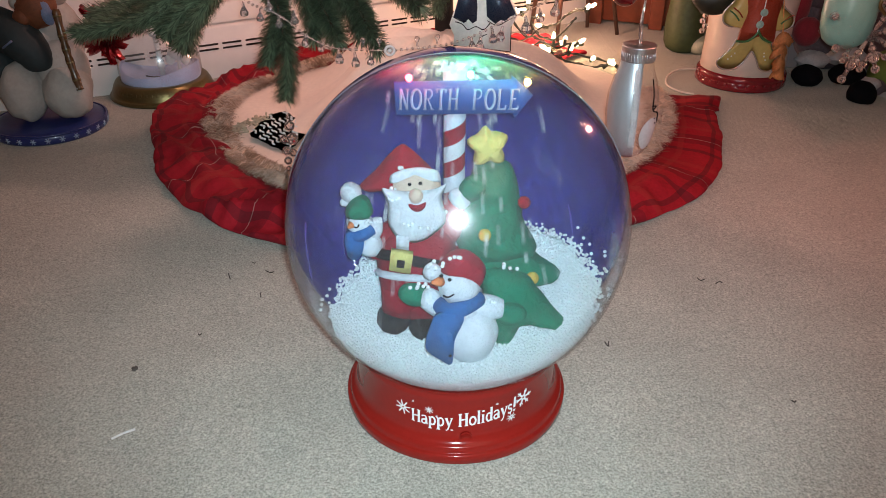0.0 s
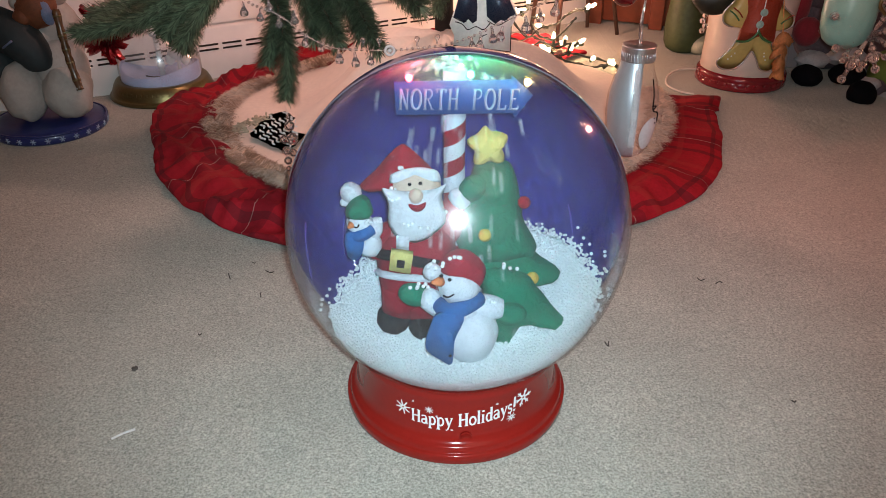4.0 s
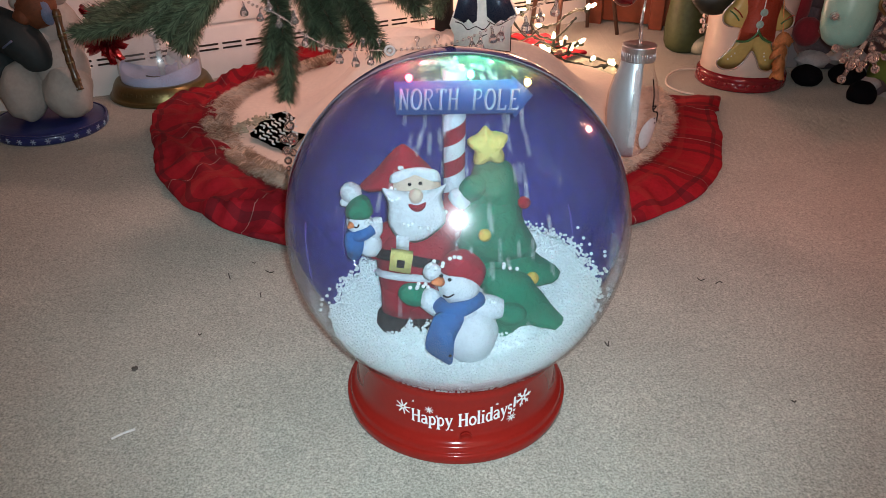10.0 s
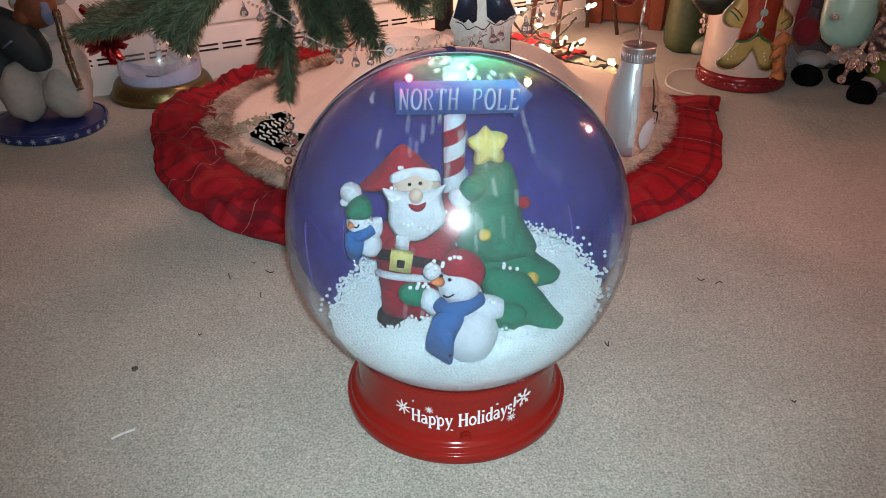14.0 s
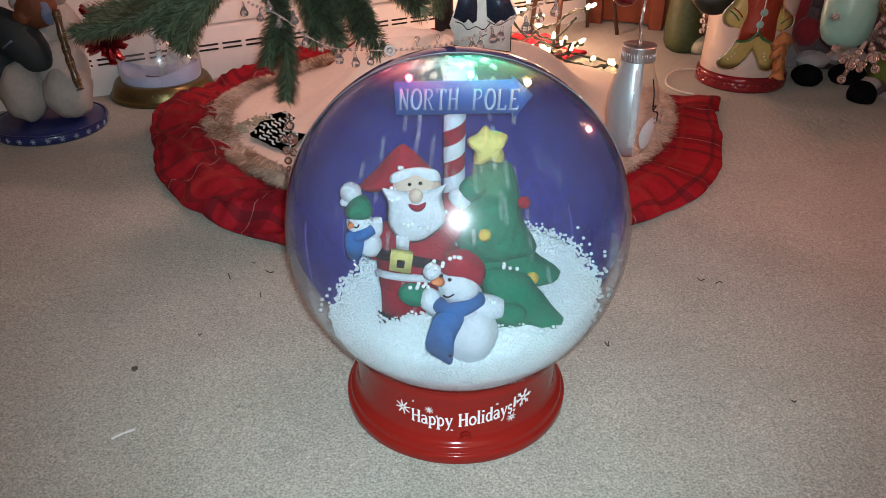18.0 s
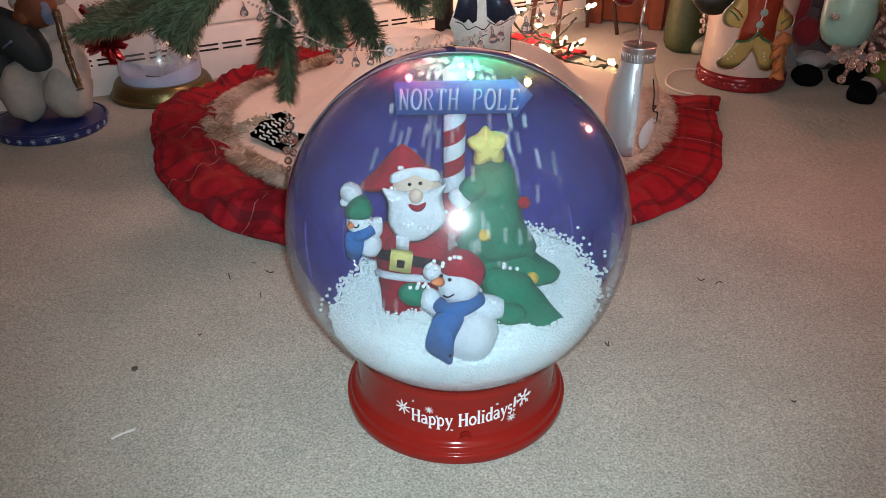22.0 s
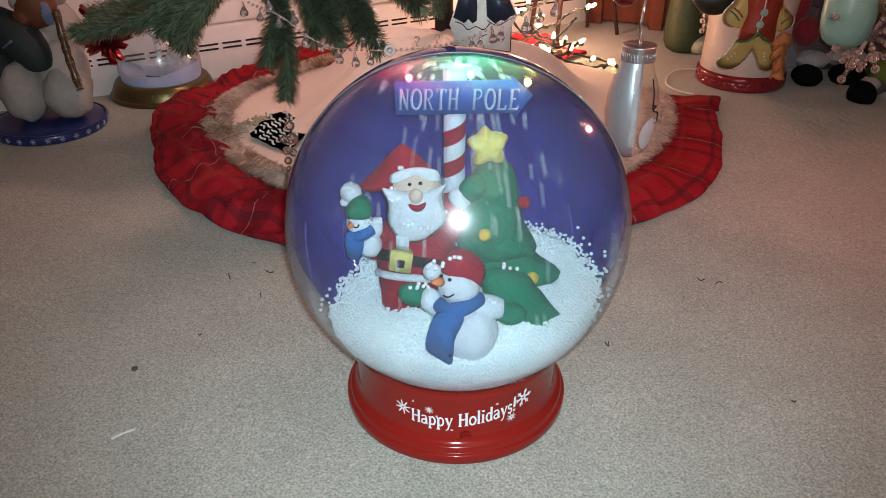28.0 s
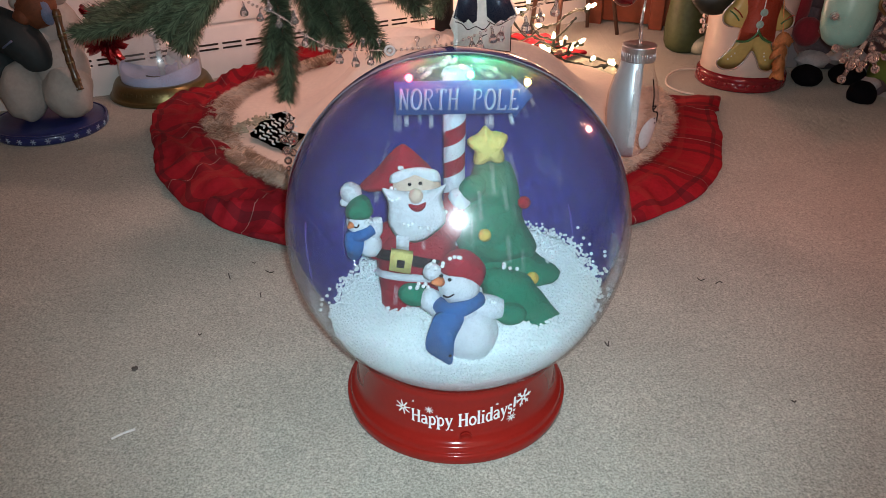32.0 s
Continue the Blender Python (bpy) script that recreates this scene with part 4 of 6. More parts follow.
def santa():
    """A stuffed felt doll in a red coat."""
    R, W, K, B, Y, S = 0, 1, 2, 3, 4, 5
    bm = bmesh.new()
    y = 0.018
    pillow(bm, [(-0.067, 0.191), (-0.039, 0.194), (-0.008, 0.19), (-0.001, 0.165), (-0.005, 0.124), (-0.013, 0.092), (-0.041, 0.085), (-0.071, 0.092), (-0.08, 0.124), (-0.081, 0.165)], y, 0.034, R)
    tube(bm, curve([(-0.019, 0.018, 0.175), (-0.005, 0.025, 0.188), (-0.005, 0.03, 0.203), (0.004, 0.034, 0.214)], 5), [0.013] * 16, 14, R)
    tube(bm, curve([(-0.062, 0.02, 0.184), (-0.075, 0.02, 0.177), (-0.079, 0.018, 0.158)], 5), [0.013] * 11, 14, R)
    ellipsoid(bm, (0.003, 0.026, 0.219), (0.012, 0.011, 0.010), W, (0, 40, 0), lump=0.1)
    ellipsoid(bm, (0.017, 0.026, 0.23), (0.017, 0.012, 0.013), B, (0, -30, 0))
    # hat: crown and a long drooping tip with a pompom
    pillow(bm, [(-0.096, 0.235), (-0.079, 0.253), (-0.064, 0.271), (-0.054, 0.279), (-0.047, 0.276), (-0.035, 0.265), (-0.019, 0.245), (-0.041, 0.24), (-0.061, 0.24), (-0.078, 0.233)], y, 0.021, R, (-0.052, 0.251))
    ellipsoid(bm, (-0.103, 0.01, 0.233), 0.0104, W, lump=0.12)
    ellipsoid(bm, (-0.11, 0.01, 0.222), 0.0044, W, lump=0.12)
    # face, brim, beard
    pillow(bm, [(-0.064, 0.242), (-0.06, 0.256), (-0.04, 0.26), (-0.021, 0.257), (-0.016, 0.243), (-0.024, 0.232), (-0.041, 0.228), (-0.057, 0.232)], 0.004, 0.016, S)
    pillow(bm, [(-0.064, 0.254), (-0.06, 0.263), (-0.039, 0.268), (-0.02, 0.265), (-0.016, 0.255), (-0.02, 0.254), (-0.022, 0.259), (-0.04, 0.262), (-0.056, 0.259), (-0.06, 0.253)], -0.0115, 0.0045, W, (-0.04, 0.263))
    pillow(bm, [(-0.071, 0.248), (-0.059, 0.246), (-0.049, 0.245), (-0.039, 0.246), (-0.029, 0.246), (-0.02, 0.248), (-0.011, 0.252), (-0.015, 0.239), (-0.011, 0.216), (-0.02, 0.202), (-0.039, 0.19), (-0.057, 0.195), (-0.066, 0.211), (-0.066, 0.233)], -0.013, 0.006, W, (-0.04, 0.221))
    ellipsoid(bm, (-0.039, -0.021, 0.244), (0.0068, 0.007, 0.0071), S)
    slab(bm, [(-0.046, 0.235), (-0.038, 0.233), (-0.03, 0.236), (-0.032, 0.23), (-0.038, 0.227), (-0.044, 0.23)], -0.0205, 0.004, R, 4)
    eye_dots(bm, ((-0.045, -0.013, 0.252), (-0.035, -0.013, 0.253)), 0.0019, K)
    # belt, buckle, fur edges
    tube(bm, curve([(-0.079, 0.01, 0.165), (-0.066, -0.013, 0.175), (-0.041, -0.02, 0.173), (-0.019, -0.01, 0.163), (-0.006, 0.01, 0.155)], 5), 0.0058, 8, K)
    tube(bm, curve([(-0.08, 0.01, 0.143), (-0.067, -0.013, 0.152), (-0.041, -0.017, 0.152), (-0.019, -0.008, 0.147), (-0.005, 0.01, 0.142)], 5), 0.0039, 10, W)
    slab(bm, [(-0.059, 0.199), (-0.046, 0.199), (-0.047, 0.184), (-0.059, 0.184)], -0.0185, 0.006, W)
    slab(bm, [(-0.0578, 0.1815), (-0.0502, 0.1805), (-0.0513, 0.1735), (-0.0588, 0.1745)], -0.0335, 0.004, K)
    slab(bm, [(-0.0635, 0.19), (-0.0425, 0.1855), (-0.0455, 0.1655), (-0.066, 0.17)], -0.0315, 0.009, Y)
    # trouser legs and boots
    tube(bm, [(-0.058, 0.005, 0.129), (-0.06, 0.002, 0.099)], [0.02, 0.018], 14, R)
    tube(bm, [(-0.033, 0.005, 0.129), (-0.035, 0.002, 0.096)], [0.02, 0.018], 14, R)
    ellipsoid(bm, (-0.065, 0.0, 0.093), (0.0183, 0.024, 0.0142), K, lump=0.08)
    ellipsoid(bm, (-0.034, -0.004, 0.088), (0.016, 0.024, 0.016), K, lump=0.08)
    crumple(bm)
    ob = part("santa_doll", bm, [RED_FELT, WHITE_FELT, BLACK_FELT, GREEN_FELT, YELLOW_FELT, SKIN_FELT])
    tagged(ob, "stuffed felt figure in red coat with white beard", "doll")


santa()


def snowman_doll():
    W, R, B, O, K, G = range(6)
    bm = bmesh.new()
    ellipsoid(bm, (0.0125, -0.055, 0.114), (0.0268, 0.026, 0.0318), W, lump=0.05, seg=28)
    ellipsoid(bm, (0.001, -0.055, 0.169), (0.0201, 0.02, 0.019), W, (0, 15, 0), seg=24)
    # cap, brim ball, nose, scarf
    pillow(bm, [(-0.019, 0.185), (-0.011, 0.197), (0.002, 0.201), (0.017, 0.195), (0.026, 0.183), (0.022, 0.165), (0.014, 0.166), (0.005, 0.176), (-0.007, 0.183)], -0.0500, 0.017, R, (0.006, 0.185))
    ellipsoid(bm, (-0.024, -0.062, 0.187), 0.0083, W, lump=0.14)
    tube(bm, [(-0.016, -0.074, 0.184), (-0.019, -0.078, 0.186), (-0.024, -0.08, 0.187)], [0.0046, 0.0038, 0.0014], 12, O)
    eye_dots(bm, ((-0.008, -0.0772, 0.188), (-0.0155, -0.0762, 0.1915)), 0.0019, K)
    tube(bm, curve([(-0.014, -0.077, 0.171), (-0.009, -0.079, 0.17), (-0.004, -0.079, 0.173)], 4), 0.0008, 6, K)
    tube(bm, curve([(-0.019, -0.055, 0.148), (-0.011, -0.076, 0.154), (0.005, -0.076, 0.156), (0.02, -0.058, 0.155)], 5), 0.0075, 10, B)
    slab(bm, [(-0.018, 0.155), (0.005, 0.153), (-0.003, 0.127), (-0.0055, 0.1), (-0.016, 0.104), (-0.03, 0.117), (-0.026, 0.139)], -0.0860, 0.006, B, 4)
    ellipsoid(bm, (-0.007, -0.083, 0.109), 0.0032, K, seg=10)
    # arms and mittens
    tube(bm, curve([(-0.013, -0.055, 0.14), (-0.023, -0.055, 0.148), (-0.028, -0.055, 0.153)], 4), 0.011, 12, W)
    ellipsoid(bm, (-0.026, -0.055, 0.153), 0.0105, W, lump=0.1)
    ellipsoid(bm, (-0.041, -0.05, 0.154), (0.016, 0.011, 0.0115), G, (0, 15, 0))
    tube(bm, curve([(0.014, -0.052, 0.139), (0.03, -0.049, 0.1385), (0.043, -0.048, 0.137)], 4), [0.015, 0.0148, 0.0145, 0.014, 0.0132, 0.0122, 0.011, 0.01, 0.0095], 14, W)
    ellipsoid(bm, (0.052, -0.047, 0.13), (0.0155, 0.012, 0.0105), G)
    crumple(bm)
    ob = part("snowman_doll", bm, [WHITE_FELT, RED_FELT, BLUE_FELT, ORANGE_FELT, BLACK_FELT, GREEN_FELT])
    tagged(ob, "stuffed felt snowman with red cap and blue scarf in foam snow", "doll")
    bm = bmesh.new()
    ellipsoid(bm, (-0.095, 0.0, 0.205), (0.0132, 0.013, 0.0116), W, seg=20)
    ellipsoid(bm, (-0.086, 0.002, 0.179), (0.0118, 0.012, 0.0124), W, lump=0.06)
    ellipsoid(bm, (-0.081, 0.002, 0.197), (0.008, 0.008, 0.013), W, (0, 15, 0), lump=0.1)
    pillow(bm, [(-0.107, 0.214), (-0.104, 0.228), (-0.094, 0.234), (-0.084, 0.228), (-0.083, 0.214)], -0.0020, 0.016, G)
    tube(bm, [(-0.102, -0.01, 0.208), (-0.105, -0.014, 0.207)], [0.004, 0.001], 8, O)
    eye_dots(bm, ((-0.103, -0.014, 0.218),), 0.002, K)
    tube(bm, curve([(-0.099, -0.014, 0.208), (-0.096, -0.015, 0.208), (-0.094, -0.015, 0.211)], 4), 0.0008, 6, K)
    tube(bm, curve([(-0.104, 0.0, 0.193), (-0.094, -0.012, 0.197), (-0.083, -0.006, 0.201)], 4), 0.0062, 10, B)
    slab(bm, [(-0.108, 0.199), (-0.093, 0.196), (-0.092, 0.181), (-0.099, 0.171), (-0.107, 0.176)], -0.0140, 0.008, B, 4)
    crumple(bm)
    ob = part("small_snowman_doll", bm, [WHITE_FELT, RED_FELT, BLUE_FELT, ORANGE_FELT, BLACK_FELT, GREEN_FELT])
    tagged(ob, "small felt snowman with green cap and blue scarf", "doll")


snowman_doll()


def felt_tree():
    thing = root("felt_tree", "stuffed green felt fir tree with yellow star leaning beside the dolls", "toy tree")
    for name, o, y, t, c in (
            ("top_tier", [(0.02, 0.25), (0.037, 0.253), (0.054, 0.247), (0.064, 0.214), (0.063, 0.185), (0.013, 0.185), (0.002, 0.201), (0.012, 0.23)], 0.0420, 0.026, None),
            ("middle_tier", [(0.012, 0.217), (0.054, 0.217), (0.07, 0.188), (0.083, 0.158), (0.057, 0.148), (0.025, 0.143), (0.0, 0.165), (0.002, 0.188)], 0.0300, 0.03, None),
            ("lower_tier", [(0.021, 0.168), (0.065, 0.168), (0.081, 0.154), (0.101, 0.141), (0.109, 0.133), (0.101, 0.127), (0.082, 0.125), (0.055, 0.117), (0.032, 0.113), (0.01, 0.134)], 0.0240, 0.024, None),
            ("bottom_tier", [(0.027, 0.161), (0.064, 0.158), (0.076, 0.148), (0.092, 0.127), (0.109, 0.106), (0.114, 0.097), (0.105, 0.096), (0.087, 0.1), (0.067, 0.102), (0.058, 0.086), (0.051, 0.07), (0.04, 0.073), (0.03, 0.108)], -0.0200, 0.02, (0.055, 0.125))):
        bm = bmesh.new()
        pillow(bm, o, y, t, 0, c, steps=7, rings=12)
        crumple(bm, 0.0026)
        part(name, bm, GREEN_FELT, thing)
    bm = bmesh.new()
    pillow(bm, [(0.026, 0.294), (0.0325, 0.288), (0.041, 0.287), (0.0475, 0.284), (0.0475, 0.278), (0.043, 0.271), (0.0455, 0.264), (0.045, 0.257), (0.039, 0.2555), (0.031, 0.2585), (0.024, 0.2545), (0.017, 0.254), (0.0155, 0.26), (0.0165, 0.268), (0.01, 0.274), (0.0095, 0.28), (0.016, 0.2835), (0.0205, 0.288)], 0.03, 0.013, 0, (0.029, 0.272), steps=4)
    tube(bm, curve([(0.02, 0.0175, 0.26), (0.031, 0.0165, 0.268), (0.044, 0.0185, 0.2775)], 5), 0.0006, 5)
    crumple(bm, 0.001)
    part("star", bm, YELLOW_FELT, thing, "puffy pale yellow felt star")
    for p, m in (((0.027, -0.002, 0.192), GOLD_FELT), ((0.076, -0.006, 0.145), GOLD_FELT), ((0.066, 0.018, 0.218), RED_FELT)):
        bm = bmesh.new()
        ellipsoid(bm, p, 0.0064, seg=14)
        part("bauble", bm, m, thing, "small felt ball")


felt_tree()


# ---- the fir tree over the skirt ----
def branch(bm, path, rng, length=0.03, per_metre=12500, wide=0.00095):
    pts = curve(path, 8)
    tube(bm, pts, [0.0036 - 0.0022 * i / len(pts) for i in range(len(pts))], 6, 1)
    for a, b in zip(pts, pts[1:]):
        d = b - a
        n = max(1, int(d.length * per_metre))
        w = d.normalized()
        s = w.orthogonal().normalized()
        q = w.cross(s)
        for k in range(n):
            p = a + d * rng.random()
            t = rng.uniform(0, math.tau)
            o = math.cos(t) * s + math.sin(t) * q
            ln = length * rng.uniform(0.7, 1.1)
            f = rng.uniform(0.45, 1.0)
            tip = p + (o + w * f + Vector((rng.uniform(-0.2, 0.2), rng.uniform(-0.2, 0.2), rng.uniform(-0.2, 0.2)))).normalized() * ln
            e = w.cross(o) * wide
            v = [bm.verts.new(c) for c in (p + e, p - e, p.lerp(tip, 0.7) - e * 0.9 + o * 0.0006, p.lerp(tip, 0.7) + e * 0.9 + o * 0.0006, tip)]
            bm.faces.new((v[0], v[1], v[2], v[3]))
            bm.faces.new((v[3], v[2], v[4]))


def fir_tree():
    thing = root("fir_tree", "artificial green fir tree with hanging lower branches above the skirt", "christmas tree")
    rng = random.Random(4)
    tx, ty = -0.012, 0.94
    bm = bmesh.new()
    lathe(bm, [(0.0, 0.02), (0.019, 0.02), (0.019, 0.6), (0.016, 1.2), (0.01, 1.75), (0.0, 1.76)], (tx, ty, 0), 14)
    part("trunk", bm, mat("black_brown_bark", (0.02, 0.014, 0.011), 0.8, vary=0.3, grain=30, bump=0.4), thing, "dark brown trunk pole")
    low = [
        [(-0.311, 0.66, 0.357), (-0.28, 0.59, 0.3), (-0.264, 0.545, 0.258), (-0.255, 0.52, 0.212), (-0.259, 0.5, 0.166)],
        [(-0.274, 0.56, 0.272), (-0.281, 0.54, 0.238), (-0.289, 0.53, 0.211)],
        [(-0.365, 0.76, 0.323), (-0.412, 0.72, 0.274), (-0.448, 0.7, 0.23), (-0.466, 0.69, 0.191)],
        [(-0.377, 0.76, 0.314), (-0.465, 0.73, 0.267), (-0.549, 0.71, 0.235), (-0.629, 0.7, 0.216)],
        [(-0.445, 0.74, 0.289), (-0.506, 0.71, 0.252), (-0.546, 0.69, 0.24), (-0.572, 0.68, 0.229)],
        [(-0.47, 0.74, 0.317), (-0.506, 0.72, 0.274), (-0.497, 0.71, 0.249), (-0.486, 0.7, 0.238)],
        [(-0.254, 0.7, 0.351), (-0.225, 0.66, 0.286), (-0.199, 0.62, 0.249), (-0.186, 0.6, 0.226)],
        [(-0.272, 0.68, 0.327), (-0.245, 0.66, 0.277), (-0.23, 0.64, 0.24), (-0.23, 0.63, 0.219)],
        [(-0.194, 0.68, 0.354), (-0.16, 0.63, 0.292), (-0.136, 0.59, 0.252), (-0.119, 0.57, 0.221)],
        [(-0.223, 0.66, 0.313), (-0.175, 0.63, 0.279), (-0.147, 0.6, 0.236)],
        [(-0.13, 0.68, 0.345), (-0.087, 0.63, 0.301), (-0.052, 0.6, 0.279)],
        [(0.004, 0.93, 0.285), (-0.018, 0.9, 0.237), (-0.027, 0.89, 0.209)],
        [(-0.3, 0.8, 0.36), (-0.456, 0.73, 0.282), (-0.525, 0.72, 0.252), (-0.6, 0.715, 0.228), (-0.66, 0.71, 0.209)],
        [(-0.3, 0.82, 0.37), (-0.451, 0.75, 0.287), (-0.519, 0.74, 0.268), (-0.588, 0.74, 0.247), (-0.635, 0.735, 0.236)],
        [(-0.34, 0.78, 0.36), (-0.464, 0.705, 0.285), (-0.504, 0.7, 0.254), (-0.552, 0.695, 0.229)],
        [(-0.33, 0.77, 0.36), (-0.435, 0.705, 0.285), (-0.474, 0.7, 0.252), (-0.508, 0.695, 0.224)],
        [(-0.29, 0.76, 0.37), (-0.395, 0.69, 0.289), (-0.43, 0.68, 0.252), (-0.454, 0.675, 0.219), (-0.469, 0.67, 0.198)],
        [(-0.31, 0.77, 0.365), (-0.41, 0.7, 0.287), (-0.451, 0.69, 0.259), (-0.48, 0.685, 0.232), (-0.492, 0.68, 0.214)],
        [(-0.205, 0.72, 0.36), (-0.201, 0.67, 0.293), (-0.199, 0.66, 0.252), (-0.197, 0.655, 0.218)],
    ]
    for p in low:
        bm = bmesh.new()
        branch(bm, [Vector(q) for q in p], rng, 0.03)
        part("branch", bm, [NEEDLE, TWIG], thing)
    for i in range(52):
        a = i * 2.399
        z = 0.52 + 0.0235 * i
        r = 0.62 * (1 - (z - 0.5) / 1.5) + 0.06
        d = Vector((math.cos(a), math.sin(a), 0))
        bm = bmesh.new()
        o = Vector((tx, ty, z))
        branch(bm, [o, o + d * r * 0.5 + Vector((0, 0, 0.05)), o + d * r * 0.85 + Vector((0, 0, 0.03)), o + d * r], rng, 0.036, 2200, 0.0018)
        for u, s in ((0.45, 0.7), (0.45, -0.7), (0.7, 0.6), (0.7, -0.6)):
            e = Vector((math.cos(a + s), math.sin(a + s), 0))
            q = o + d * r * u + Vector((0, 0, 0.045))
            branch(bm, [q, q + e * r * 0.2, q + e * r * 0.36 - Vector((0, 0, 0.02))], rng, 0.034, 1700, 0.0018)
        part("branch", bm, [NEEDLE, TWIG], thing)


fir_tree()


def tree_bulbs():
    """Warm bulbs on the branches above."""
    for i, c in enumerate(((0.55, 0.4, 0.43), (-0.22, 0.86, 0.55), (0.05, 0.62, 0.85))):
        bm = bmesh.new()
        ellipsoid(bm, (c[0], c[1], c[2] + 0.045), (0.004, 0.004, 0.009), seg=12)
        tube(bm, [(c[0], c[1], c[2] + 0.052), (c[0] * 0.8, c[1] + 0.03, c[2] + 0.11)], 0.0025, 6, 1)
        tagged(part("light_bulb", bm, [BULB, WIRE]), "warm white glowing bulb of the string on the tree", "light bulb", "tree bulbs")


tree_bulbs()


# ---- things that hang from the tree ----
def drop(bm, p, w, h, mi=0):
    lathe(bm, [(0, 0), (w * 0.25, -h * 0.08), (w * 0.35, -h * 0.35), (w, -h * 0.72), (w * 0.8, -h * 0.92), (0, -h)], p, 7, mi)


def garland():
    thing = root("bead_garland", "clear crystal bead garland with teardrops draped over the branches", "garland")
    path = curve([(-0.334, 0.53, 0.329), (-0.308, 0.53, 0.301), (-0.276, 0.525, 0.29), (-0.25, 0.52, 0.276), (-0.221, 0.52, 0.252), (-0.183, 0.52, 0.235), (-0.14, 0.52, 0.232), (-0.096, 0.52, 0.231), (-0.052, 0.52, 0.235), (-0.009, 0.52, 0.24), (0.034, 0.52, 0.254), (0.078, 0.53, 0.272), (0.121, 0.54, 0.289), (0.172, 0.55, 0.313)], 10)
    bm = bmesh.new()
    tube(bm, path, 0.0004, 5)
    part("thread", bm, WHITE_WIRE, thing)
    bm = bmesh.new()
    bmesh.ops.create_icosphere(bm, subdivisions=1, radius=0.0026)
    first = part("bead", bm, CRYSTAL, thing)
    first.location = path[0]
    for p in path[2::2]:
        share(first, "bead", Matrix.Translation(p), thing)
    spots = (((-0.314, 0.52, 0.305), 1), ((-0.289, 0.52, 0.295), 0.9), ((-0.276, 0.52, 0.309), 0.9), ((-0.262, 0.515, 0.287), 0.9), ((-0.239, 0.515, 0.294), 1.0), ((-0.223, 0.515, 0.259), 0.9), ((-0.202, 0.515, 0.247), 0.8), ((-0.175, 0.515, 0.236), 1.1),
             ((-0.15, 0.515, 0.231), 1.1), ((-0.124, 0.515, 0.229), 0.9), ((0.029, 0.515, 0.254), 1.0), ((0.044, 0.515, 0.257), 1.1), ((0.061, 0.515, 0.266), 1.0), ((0.077, 0.52, 0.269), 1.1), ((0.112, 0.53, 0.282), 1.3), ((0.133, 0.53, 0.294), 1.0), ((0.159, 0.54, 0.305), 1.2))
    bm = bmesh.new()
    drop(bm, (0, 0, 0), 0.0068, 0.023)
    one = part("teardrop", bm, CRYSTAL, thing, "cut clear acrylic drop")
    for f in one.data.polygons:
        f.use_smooth = False
    for i, (p, k) in enumerate(spots):
        m = Matrix.Translation(p) @ pose(0, 0, 0, 8 * math.sin(i * 3.1), 9 * math.sin(i * 2.3), i * 40) @ Matrix.Scale(k, 4)
        if i == 0:
            one.matrix_basis = m
        else:
            share(one, "teardrop", m, thing)
    bm = bmesh.new()
    drop(bm, (0, 0, 0), 0.0045, -0.016)
    up = part("leaf_bead", bm, CRYSTAL, thing, "small upright leaf-shaped bead")
    for i, p in enumerate(((-0.137, 0.52, 0.235), (-0.112, 0.52, 0.235), (-0.054, 0.52, 0.237), (-0.023, 0.52, 0.24))):
        if i == 0:
            up.location = p
        else:
            share(up, "leaf_bead", Matrix.Translation(p), thing)
    bm = bmesh.new()
    c = Vector((-0.096, 0.515, 0.232))
    tube(bm, [c + 0.0068 * Vector((math.cos(a), 0, math.sin(a))) for a in (k * math.tau / 20 for k in range(20))], 0.0022, 8, closed=True)
    ellipsoid(bm, c, 0.0034, seg=10)
    part("ring_bead", bm, mat("pearl_white", (0.8, 0.8, 0.8), 0.2, vary=0.03, coat=0.4), thing, "round white ring bead")


garland()


def crystal_drop():
    thing = root("crystal_icicle", "clear rosy beaded icicle ornament hanging from a branch tip", "ornament")
    bm = bmesh.new()
    tube(bm, [(-0.263, 0.5, 0.157), (-0.256, 0.48, 0.139)], 0.0005, 5)
    part("thread", bm, WHITE_WIRE, thing)
    for p, r in (((-0.256, 0.48, 0.138), 5), ((-0.255, 0.48, 0.123), 11), ((-0.265, 0.478, 0.101), 10), ((-0.251, 0.472, 0.104), 13), ((-0.263, 0.478, 0.082), 10), ((-0.252, 0.478, 0.078), 9), ((-0.263, 0.48, 0.064), 9), ((-0.263, 0.48, 0.05), 6)):
        bm = bmesh.new()
        bmesh.ops.create_icosphere(bm, subdivisions=1, radius=r * 0.00084)
        o = part("facet_bead", bm, ROSY, thing)
        o.location = p
        for f in o.data.polygons:
            f.use_smooth = False


crystal_drop()


